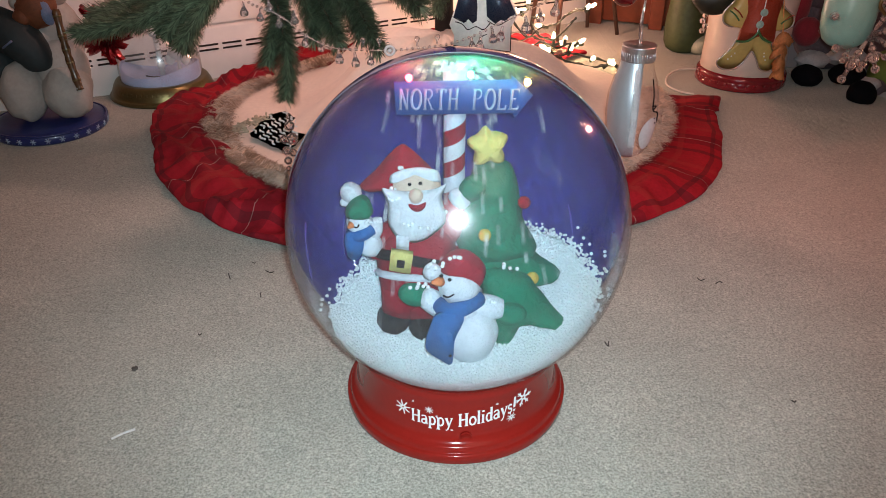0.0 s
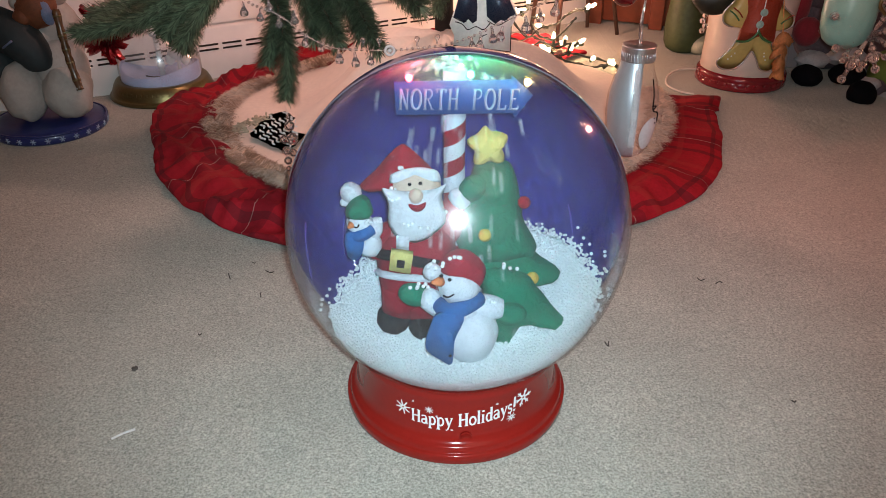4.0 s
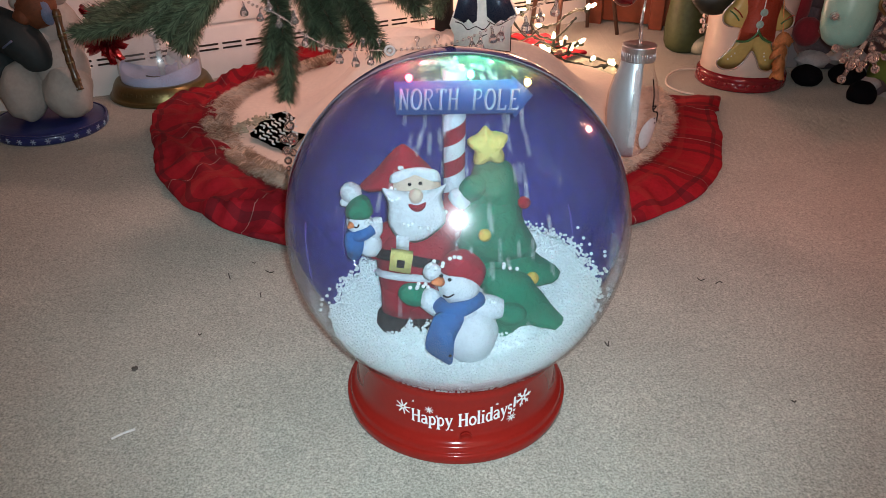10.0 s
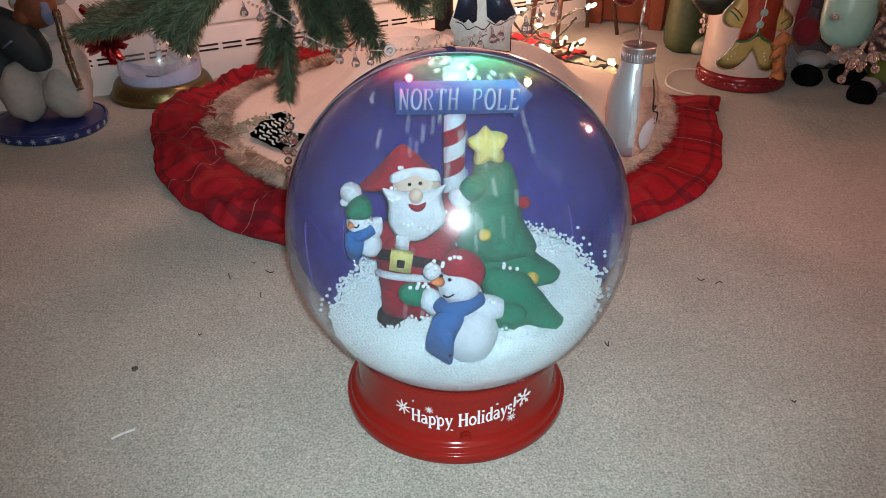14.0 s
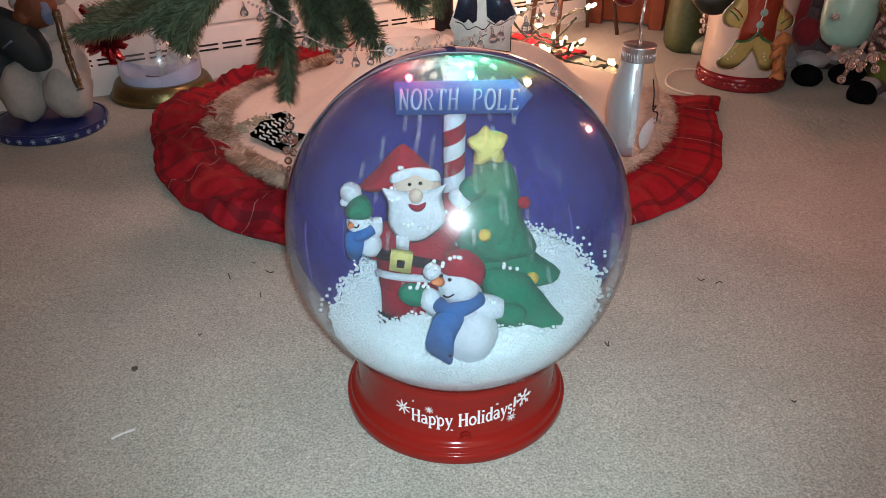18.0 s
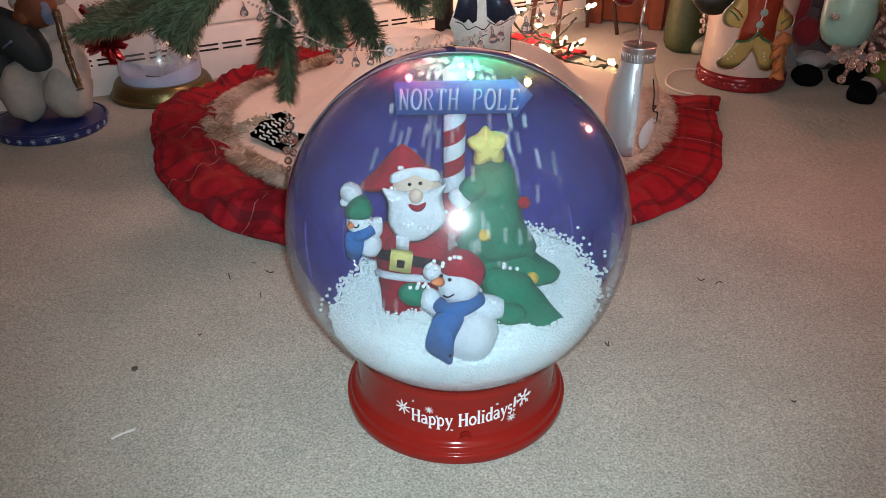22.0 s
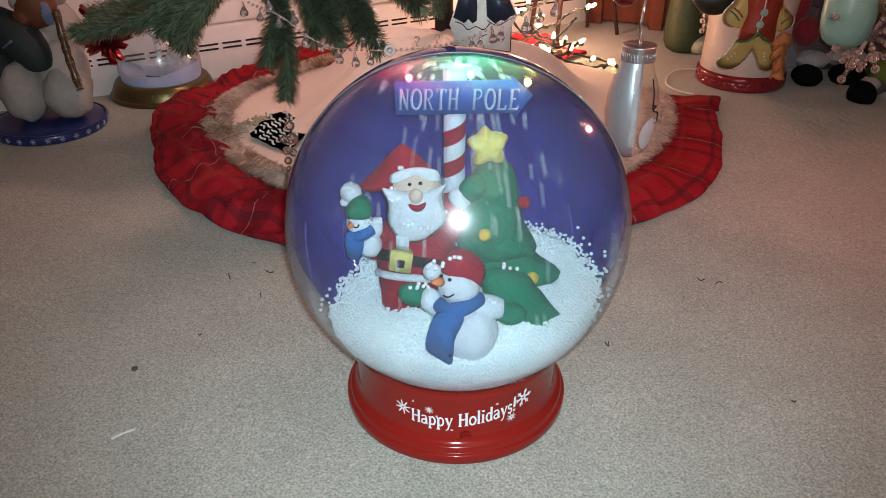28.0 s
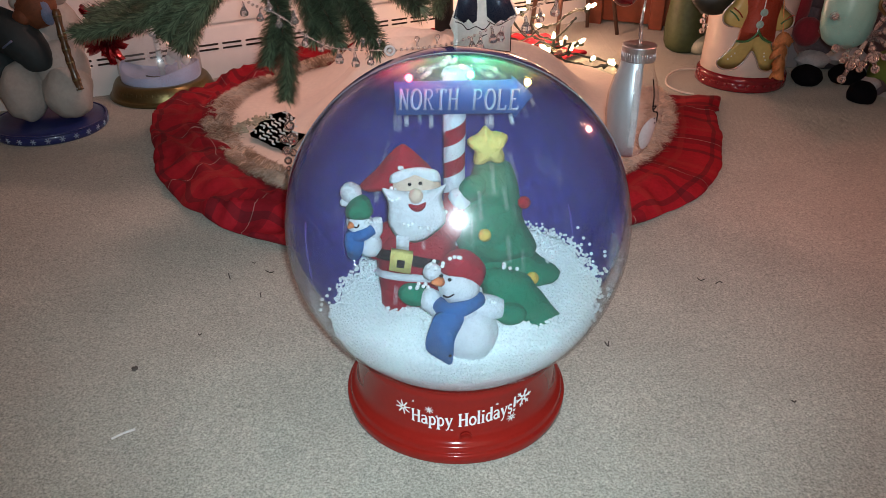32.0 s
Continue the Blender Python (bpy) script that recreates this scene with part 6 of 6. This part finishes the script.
def green_vase():
    bm = bmesh.new()
    c = Vector((0.618, 1.366, 0.0))
    lathe(bm, [(0, 0), (0.03, 0), (0.043, 0.008), (0.05, 0.025), (0.052, 0.05), (0.05, 0.085), (0.046, 0.12), (0.044, 0.18), (0.047, 0.26), (0.045, 0.262), (0.04, 0.2), (0, 0.19)], c, 36)
    thing = root("green_vase", "rounded green glazed vase on the carpet near the wall", "vase")
    part("body", bm, mat("green_glaze", (0.055, 0.074, 0.026), 0.55, vary=0.35, grain=14, bump=0.1), thing)
    bm = bmesh.new()
    ellipsoid(bm, c + Vector((0.034, -0.03, 0.022)), (0.03, 0.03, 0.024), seg=16, lump=0.1)
    part("toe", bm, mat("cream_glaze", (0.55, 0.5, 0.36), 0.5, vary=0.2), thing, "cream rounded foot")


green_vase()


def cookie_jar():
    c = Vector((0.683, 1.105, 0))
    thing = root("cookie_jar", "cream ceramic jar on a red beaded foot on the carpet", "jar")
    bm = bmesh.new()
    lathe(bm, [(0, 0.03), (0.09, 0.03), (0.094, 0.034), (0.093, 0.06), (0.091, 0.1), (0.092, 0.16), (0.096, 0.21), (0.098, 0.25), (0.094, 0.26), (0.0, 0.262)], c, 56)
    part("body", bm, mat("cream_ceramic", (0.64, 0.52, 0.45), 0.4, vary=0.08, grain=8, coat=0.2), thing)
    bm = bmesh.new()
    lathe(bm, [(0, 0), (0.097, 0), (0.101, 0.004), (0.1, 0.012), (0.097, 0.016), (0.1, 0.02), (0.1, 0.028), (0.096, 0.034), (0.09, 0.036), (0, 0.036)], c, 64)
    red = mat("red_glaze", (0.2, 0.01, 0.016), 0.2, vary=0.15, grain=20, coat=0.3)
    foot = part("foot", bm, red, thing, "glossy red foot ring")
    bm = bmesh.new()
    ellipsoid(bm, (0, 0, 0), (0.0098, 0.0022, 0.0075), seg=14)
    first = part("stud", bm, red, foot)
    for i in range(30):
        a = i * math.tau / 30
        m = Matrix.Translation(c + Vector((0.0985 * math.cos(a), 0.0985 * math.sin(a), 0.014))) @ pose(0, 0, 0, 0, 0, math.degrees(a) + 90)
        if i == 0:
            first.matrix_basis = m
        else:
            share(first, "stud", m, foot)
    bm = bmesh.new()
    ellipsoid(bm, (0.561, 1.0, 0.208), (0.05, 0.03, 0.032), seg=20, lump=0.1)
    part("leaf_trim", bm, mat("black_green_glaze", (0.012, 0.018, 0.012), 0.5, vary=0.2), thing, "dark green leaf at the rim")
    for p in ((0.537, 1.0, 0.196), (0.535, 1.0, 0.184), (0.543, 1.0, 0.174), (0.539, 1.0, 0.163), (0.546, 1.0, 0.152), (0.541, 1.0, 0.142)):
        bm = bmesh.new()
        ellipsoid(bm, p, 0.0062, seg=10)
        part("pearl", bm, ROSY, thing, "clear bead hanging from the rim")


cookie_jar()


def gingerbread():
    """Flat painted cookie figure that hangs in front of the jar."""
    G, R, E, W, A, Z = range(6)
    y = 0.93
    bm = bmesh.new()
    pillow(bm, [(0.589, 0.247), (0.574, 0.22), (0.557, 0.198), (0.559, 0.177), (0.579, 0.168), (0.6, 0.18), (0.596, 0.15), (0.577, 0.115), (0.559, 0.096), (0.571, 0.081), (0.6, 0.081), (0.618, 0.1), (0.628, 0.117), (0.641, 0.1), (0.653, 0.079), (0.675, 0.076), (0.683, 0.096), (0.668, 0.129), (0.659, 0.164), (0.683, 0.159), (0.701, 0.17), (0.699, 0.189), (0.676, 0.209), (0.659, 0.247)], y, 0.007, G, (0.631, 0.164), rings=4)
    slab(bm, [(0.6, 0.247), (0.665, 0.242), (0.665, 0.186), (0.666, 0.138), (0.643, 0.15), (0.627, 0.147), (0.61, 0.14), (0.594, 0.138), (0.597, 0.17), (0.603, 0.198)], y - 0.009, 0.006, R, 4)
    for c in ([(0.588, 0.918, 0.141), (0.61, 0.918, 0.141), (0.626, 0.918, 0.153), (0.631, 0.918, 0.164)], [(0.629, 0.918, 0.162), (0.642, 0.918, 0.146), (0.66, 0.918, 0.138)]):
        tube(bm, curve(c, 5), 0.0026, 6, E)
    for c in ([(0.565, 0.92, 0.202), (0.578, 0.92, 0.193), (0.587, 0.92, 0.182)], [(0.673, 0.92, 0.175), (0.683, 0.92, 0.184), (0.691, 0.92, 0.186)]):
        tube(bm, curve(c, 5), 0.0016, 6, E)
        tube(bm, [Vector(p) + Vector((0.006, 0, 0.006)) for p in curve(c, 5)], 0.0014, 6, R)
    tube(bm, curve([(0.633, 0.918, 0.233), (0.632, 0.916, 0.199), (0.628, 0.916, 0.175), (0.628, 0.918, 0.157)], 5), 0.001, 6, W)
    for p in ((0.633, 0.915, 0.199), (0.629, 0.915, 0.175)):
        tube(bm, [Vector(p) + 0.0062 * Vector((math.cos(k * 0.5236), 0, math.sin(k * 0.5236))) for k in range(12)], 0.0018, 6, A, closed=True)
        ellipsoid(bm, p, (0.005, 0.002, 0.005), A, seg=10)
    for p in ((0.579, 0.921, 0.103), (0.585, 0.921, 0.109), (0.591, 0.921, 0.115), (0.652, 0.921, 0.115), (0.653, 0.921, 0.108), (0.657, 0.921, 0.101)):
        ellipsoid(bm, p, 0.0016, W, seg=8)
    edge = curve([(a, b, 0) for a, b in [(0.589, 0.247), (0.574, 0.22), (0.557, 0.198), (0.559, 0.177), (0.579, 0.168), (0.6, 0.18), (0.596, 0.15), (0.577, 0.115), (0.559, 0.096), (0.571, 0.081), (0.6, 0.081), (0.618, 0.1), (0.628, 0.117), (0.641, 0.1), (0.653, 0.079), (0.675, 0.076), (0.683, 0.096), (0.668, 0.129), (0.659, 0.164), (0.683, 0.159), (0.701, 0.17), (0.699, 0.189), (0.676, 0.209), (0.659, 0.247)]], 5, True)
    tube(bm, [(p.x, y - 0.002, p.y) for p in edge], 0.0016, 6, Z, closed=True)
    tube(bm, [(0.625, 0.93, 0.246), (0.606, 0.93, 0.347)], 0.0008, 5, W)
    ob = part("gingerbread_ornament", bm, [mat("olive_gold_paint", (0.4, 0.34, 0.11), 0.4, vary=0.15, grain=20, coat=0.2), mat("red_glitter", (0.3, 0.045, 0.02), 0.45, flecks=0.25, fleck_scale=1200), mat("green_paint", (0.03, 0.12, 0.04), 0.4), WHITE_FELT, mat("aqua_paint", (0.25, 0.42, 0.38), 0.4), mat("pale_silver_edge", (0.5, 0.46, 0.4), 0.25, 0.5)])
    tagged(ob, "olive cookie-shaped ornament with red glitter vest hanging before the jar", "ornament")


gingerbread()


def orange_ribbon():
    thing = root("orange_ribbon", "ruffled orange fabric ribbon hanging beside the jar", "ribbon")
    m = mat("orange_fabric", (0.62, 0.29, 0.11), 0.8, vary=0.3, grain=40)
    rng = random.Random(9)
    for k, p in enumerate(((0.681, 0.915, 0.16), (0.684, 0.915, 0.137), (0.687, 0.915, 0.113), (0.69, 0.915, 0.09))):
        bm = bmesh.new()
        lathe(bm, [(0.004, 0.0), (0.011, -0.006), (0.017, -0.015), (0.022, -0.025)], (0, 0, 0), 24, 0, 0.6)
        for v in bm.verts:
            w = -v.co.z / 0.027
            a = math.atan2(v.co.y, v.co.x)
            v.co *= 1 + 0.17 * w * math.sin(a * 4 + k)
            v.co.z += 0.004 * w * math.sin(a * 3 + 2 * k)
        bmesh.ops.solidify(bm, geom=bm.faces[:], thickness=0.0008)
        part("ruffle", bm, m, thing).matrix_basis = Matrix.Translation(p) @ pose(0, 0, 0, 8, -10 + 14 * (k % 2), 30 * k)
    bm = bmesh.new()
    tube(bm, curve([(0.696, 0.92, 0.06), (0.688, 0.922, 0.119), (0.682, 0.925, 0.165), (0.662, 0.93, 0.285)], 4), 0.0012, 5)
    part("cord", bm, m, thing)


orange_ribbon()


def plush_toys():
    K, W, R, D, G = range(5)
    mats = [mat("black_plush", (0.005, 0.0045, 0.006), 0.95, vary=0.3, grain=40, bump=0.6, spec=0.1), mat("grey_white_plush", (0.42, 0.38, 0.38), 0.95, vary=0.2, grain=50, bump=0.8, sheen=0.2), mat("crimson_plush", (0.22, 0.012, 0.022), 0.95, vary=0.2, grain=50, bump=0.5, sheen=0.15),
            mat("dusky_plush", (0.1, 0.075, 0.085), 0.95, vary=0.3, grain=30, bump=0.6), mat("moss_plush", (0.11, 0.17, 0.03), 0.95, vary=0.2, grain=50, bump=0.5)]
    bm = bmesh.new()
    ellipsoid(bm, (0.829, 1.08, 0.019), (0.033, 0.04, 0.024), K, seg=20, lump=0.06)
    ellipsoid(bm, (0.933, 1.1, 0.014), (0.042, 0.04, 0.026), K, seg=20, lump=0.06)
    ellipsoid(bm, (0.852, 1.12, 0.046), (0.036, 0.03, 0.02), W, seg=18, lump=0.3)
    ellipsoid(bm, (0.943, 1.14, 0.046), (0.05, 0.03, 0.022), W, seg=18, lump=0.25)
    ellipsoid(bm, (0.92, 1.2, 0.111), (0.095, 0.06, 0.11), D, seg=24, lump=0.08)
    ellipsoid(bm, (0.9, 1.2, 0.214), (0.11, 0.07, 0.08), D, seg=24, lump=0.08)
    ellipsoid(bm, (0.814, 1.1, 0.115), (0.031, 0.03, 0.033), R, seg=20, lump=0.05)
    ellipsoid(bm, (0.796, 1.16, 0.172), (0.04, 0.04, 0.08), R, seg=20, lump=0.1)
    tagged(part("plush_toy", bm, mats), "dark plush toy with crimson paw and fluffy cuffs on the carpet", "plush toy")
    bm = bmesh.new()
    ellipsoid(bm, (0.902, 0.965, 0.013), (0.029, 0.035, 0.029), K, seg=20, lump=0.05)
    ellipsoid(bm, (0.935, 1.0, 0.025), (0.022, 0.022, 0.014), W, seg=14, lump=0.25)
    tube(bm, [(0.937, 1.0, 0.009), (0.975, 1.02, 0.016)], [0.016, 0.02], 12, D)
    ellipsoid(bm, (1.034, 1.14, 0.125), (0.06, 0.06, 0.13), D, seg=24, lump=0.1)
    ellipsoid(bm, (0.992, 1.04, 0.035), (0.04, 0.05, 0.055), G, seg=20, lump=0.06)
    ellipsoid(bm, (0.977, 1.0, -0.007), (0.02, 0.03, 0.014), W, seg=14, lump=0.2)
    tagged(part("plush_toy", bm, mats), "moss green plush toy with black feet lying on the carpet", "plush toy")


plush_toys()


# ---- behind the tree: string of lights, stand, wooden chest ----
def light_string():
    thing = root("light_string", "dark green wire string of warm white bulbs heaped behind the skirt", "string lights")
    runs = ([(0.132, 1.34, 0.06), (0.172, 1.267, 0.05), (0.214, 1.272, 0.06), (0.251, 1.251, 0.04), (0.296, 1.231, 0.03), (0.358, 1.221, 0.02), (0.407, 1.196, 0.012)],
            [(0.128, 1.22, 0.04), (0.18, 1.196, 0.03), (0.234, 1.19, 0.04), (0.291, 1.192, 0.02), (0.348, 1.162, 0.015), (0.4, 1.2, 0.012)],
            [(0.154, 1.391, 0.1), (0.193, 1.272, 0.06), (0.232, 1.282, 0.08), (0.261, 1.233, 0.1), (0.283, 1.175, 0.14), (0.303, 1.086, 0.17)],
            [(0.156, 1.251, 0.05), (0.195, 1.214, 0.05), (0.229, 1.218, 0.06), (0.263, 1.204, 0.05), (0.303, 1.245, 0.05), (0.286, 1.216, 0.03), (0.25, 1.206, 0.03)],
            [(0.207, 1.286, 0.09), (0.22, 1.265, 0.07), (0.252, 1.239, 0.06), (0.277, 1.226, 0.08), (0.307, 1.217, 0.12)])
    for r in runs:
        bm = bmesh.new()
        p = curve(r, 8)
        tube(bm, p, 0.0022, 6)
        tube(bm, [q + Vector((0.003 * math.sin(i), 0.002, 0.0035 * math.cos(i * 0.9))) for i, q in enumerate(p)], 0.0017, 6)
        part("wire", bm, WIRE, thing)
    spots = ((0.2, 1.22, 0.04), (0.234, 1.218, 0.035), (0.246, 1.21, 0.04), (0.259, 1.239, 0.06), (0.275, 1.245, 0.05), (0.325, 1.272, 0.04), (0.354, 1.212, 0.02), (0.389, 1.189, 0.014), (0.406, 1.191, 0.012), (0.316, 1.132, 0.16), (0.183, 1.378, 0.1), (0.236, 1.293, 0.08), (0.306, 1.257, 0.03), (0.186, 1.216, 0.03), (0.185, 1.4, 0.091), (0.209, 1.4, 0.111), (0.234, 1.4, 0.079), (0.173, 1.27, 0.12), (0.289, 1.25, 0.056), (0.324, 1.25, 0.05), (0.241, 1.25, 0.037), (0.206, 1.25, 0.03), (0.345, 1.25, 0.137))
    for i, s in enumerate(spots):
        s = Vector(s)
        bm = bmesh.new()
        d = Vector((math.sin(i * 2.1), math.cos(i * 1.7) * 0.6, 0.35 + 0.3 * math.sin(i))).normalized()
        tube(bm, [s, s + d * 0.006, s + d * 0.014, s + d * 0.02], [0.0042, 0.005, 0.004, 0.001], 10)
        b = part("bulb", bm, BULB, thing, "glowing warm white mini bulb")
        bm = bmesh.new()
        tube(bm, [s - d * 0.016, s], [0.0042, 0.0048], 8)
        part("socket", bm, WIRE, b)


light_string()


def plant_stand():
    thing = root("plant_stand", "dark brown wooden stand with four slim splayed legs", "stand")
    tops = []
    for foot, top in (((0.232, 1.519, 0.0), (0.242, 1.52, 0.096)), ((0.294, 1.423, 0.0), (0.3, 1.44, 0.113)), ((0.408, 1.609, 0.0), (0.409, 1.64, 0.071)), ((0.479, 1.525, 0.0), (0.462, 1.54, 0.092))):
        a, b = Vector(foot), Vector(top)
        d = (b - a) / (b - a).z
        e = a + d * 0.42
        tops.append(e)
        bm = bmesh.new()
        tube(bm, [a, a + d * 0.2, e], [0.0055, 0.0075, 0.009], 10)
        part("leg", bm, DARK_WOOD, thing)
    m = sum(tops, Vector()) / 4
    bm = bmesh.new()
    lathe(bm, [(0, 0), (0.15, 0), (0.156, 0.006), (0.156, 0.016), (0.15, 0.022), (0, 0.022)], (m.x, m.y, 0.418), 40)
    part("top", bm, DARK_WOOD, thing, "round dark wooden top")


plant_stand()


def chest():
    thing = root("wooden_chest", "orange-brown stained wooden chest standing against the wall", "chest")
    thing.matrix_basis = Matrix.Translation((0.415, 1.66, 0)) @ pose(0, 0, 0, 0, 0, -26)
    bm = bmesh.new()
    block(bm, (0.36, 0.17, 0.31), (0.72, 0.3, 0.6), 0, 0, 0.004)
    part("body", bm, WOOD, thing)
    bm = bmesh.new()
    block(bm, (0.36, 0.16, 0.625), (0.76, 0.36, 0.025), 0, 0, 0.006)
    part("top", bm, WOOD, thing)
    for x in (0.02, 0.2, 0.45, 0.7):
        bm = bmesh.new()
        block(bm, (x, 0.012, 0.3), (0.04, 0.014, 0.6), 0, 0, 0.003)
        part("stile", bm, WOOD, thing, "upright board of the chest's frame")


chest()


def grey_box():
    bm = bmesh.new()
    block(bm, (0, 0, 0.14), (0.1, 0.05, 0.28), 0, 0, 0.006)
    ob = part("gift_box", bm, mat("grey_rose_card", (0.3, 0.25, 0.25), 0.6, vary=0.12, grain=12))
    ob.matrix_basis = Matrix.Translation((0.815, 1.235, 0)) @ pose(0, 0, 0, 0, 0, -12)
    tagged(ob, "plain grey-rose cardboard gift box standing behind the jar", "gift box")


grey_box()


# ---- small things on the carpet ----
def crumbs():
    bm = bmesh.new()
    tube(bm, curve([(0.62, 1.185, 0.004), (0.566, 1.18, 0.004), (0.524, 1.134, 0.004), (0.502, 1.065, 0.004), (0.515, 1.016, 0.004), (0.544, 0.992, 0.004)], 8), 0.0022, 8)
    tagged(part("white_cable", bm, WHITE_WIRE), "thin white cable looped on the carpet", "cable")
    a, b = Vector((-0.347, -0.088, 0.006)), Vector((-0.328, -0.074, 0.006))
    bm = bmesh.new()
    tube(bm, [a, a.lerp(b, 0.5) + Vector((0, 0, 0.001)), b], 0.0012, 6)
    tagged(part("white_stick", bm, mat("white_plastic", (0.8, 0.8, 0.78), 0.5)), "thin white plastic stick lying on the carpet", "stick")
    lint = mat("dark_lint", (0.035, 0.03, 0.025), 0.95, vary=0.3)
    spots = ((((-0.306, 0.229, 0.006), (-0.303, 0.22, 0.006), (-0.3, 0.213, 0.007))), ((0.329, 0.217, 0.006), (0.331, 0.209, 0.007), (0.338, 0.214, 0.006)), ((0.349, 0.202, 0.006), (0.355, 0.206, 0.007), (0.359, 0.205, 0.006)), ((0.178, 0.074, 0.006), (0.18, 0.064, 0.007), (0.183, 0.075, 0.006)), ((0.359, -0.03, 0.006), (0.36, -0.034, 0.007), (0.363, -0.031, 0.006)),
             ((-0.281, 0.259, 0.006), (-0.276, 0.254, 0.007), (-0.276, 0.258, 0.006)), ((-0.257, 0.236, 0.006), (-0.249, 0.229, 0.007), (-0.246, 0.233, 0.006)), ((-0.253, 0.18, 0.006), (-0.251, 0.174, 0.007), (-0.25, 0.17, 0.006)), ((-0.309, 0.09, 0.006), (-0.306, 0.086, 0.007), (-0.305, 0.09, 0.006)))
    for s in spots:
        bm = bmesh.new()
        tube(bm, curve(s, 4), 0.0007, 5)
        tagged(part("lint", bm, lint), "dark fir needle or lint on the carpet", "lint", "bits on the carpet")
    bm = bmesh.new()
    c = Vector((-0.363, 0.025, 0.005))
    ellipsoid(bm, c, (0.0036, 0.0034, 0.0018), lump=0.6, seg=12)
    tagged(part("fluff", bm, mat("grey_lint", (0.09, 0.08, 0.07), 0.95, vary=0.4)), "small dark ball of fluff on the carpet", "lint", "bits on the carpet")


crumbs()


# ---- what moves: the falling foam beads and the rising drift ----
def motions():
    rng = random.Random(77)
    bm = bmesh.new()
    bmesh.ops.create_icosphere(bm, subdivisions=2, radius=0.0025)
    first = part("falling_bead", bm, FOAM)
    px, py = -0.0025, 0.058
    for i in range(210):
        ob = first if i == 0 else share(first, "falling_bead", Matrix())
        tagged(ob, "white foam bead blown out of the pole and falling", "bead", "falling foam beads")
        rows = []
        t = -rng.uniform(0, 1.0)
        while t < 33:
            a = rng.uniform(0, math.tau)
            r = 0.028 + 0.075 * rng.random() ** 0.8
            x, y = px + r * math.cos(a), py + r * math.sin(a) * 0.85 - 0.045
            low = bed_z(x, y)
            speed = rng.uniform(0.5, 0.7)
            top = 0.347 + rng.uniform(-0.006, 0.006)
            near = 0.5 + 0.4 * rng.random()
            nx, ny = px + (x - px) * near, max(py + (y - py) * near, 0.036)
            rows += [(t, px, py, 0.335), (t + 0.08, px + (nx - px) * 0.4, py + (ny - py) * 0.4, top), (t + 0.17, px + (nx - px) * 0.8, py + (ny - py) * 0.8, top - 0.006), (t + 0.25, nx, ny, 0.318), (t + 0.3, nx + (x - nx) * 0.12, ny + (y - ny) * 0.1, 0.298)]
            s = t + 0.3
            z = 0.298
            dx, dy = (x - px) * 0.12, (y - py) * 0.12
            steps = max(2, round((z - low) / speed / 0.1))
            for k in range(1, steps + 1):
                q = (k / steps) ** 0.7
                rows.append((s + (z - low) / speed * k / steps, nx + (x + dx - nx) * (0.12 + 0.88 * q), ny + (y + dy - ny) * (0.1 + 0.9 * q), z + (low - z) * k / steps))
            s += (z - low) / speed
            rows.append((s + 0.02, x + dx, y + dy, low - 0.012))
            rows.append((s + 0.14, px, py, 0.084))
            t = s + 0.14 + rng.uniform(0.12, 0.2)
        before = [q for q in rows if q[0] <= 0][-1]
        after = [q for q in rows if q[0] > 0]
        u = -before[0] / (after[0][0] - before[0])
        keys = [(0.0, *(before[k] + (after[0][k] - before[k]) * u for k in (1, 2, 3)))] + [q for q in after if 0.03 < q[0] < 31.97]
        keys.append((32.0, *[q for q in after if q[0] >= 31.97][0][1:]))
        walk(ob, [(q[0], Matrix.Translation(q[1:])) for q in keys])
    walk(DRIFT, [(t, pose(0, 0, z)) for t, z in ((0, -0.035), (3, -0.029), (6, -0.023), (9, -0.017), (13, -0.0105), (17, -0.005), (21, 0.0), (25, 0.0035), (28, 0.005), (32, 0.006))])
    walk(HEAP, [(t, pose(-0.85 * z, 0.36 * z, -z)) for t, z in ((0, 0.036), (6, 0.027), (13, 0.02), (19, 0.013), (23, 0.007), (28, 0.003), (32, 0.001))])


motions()
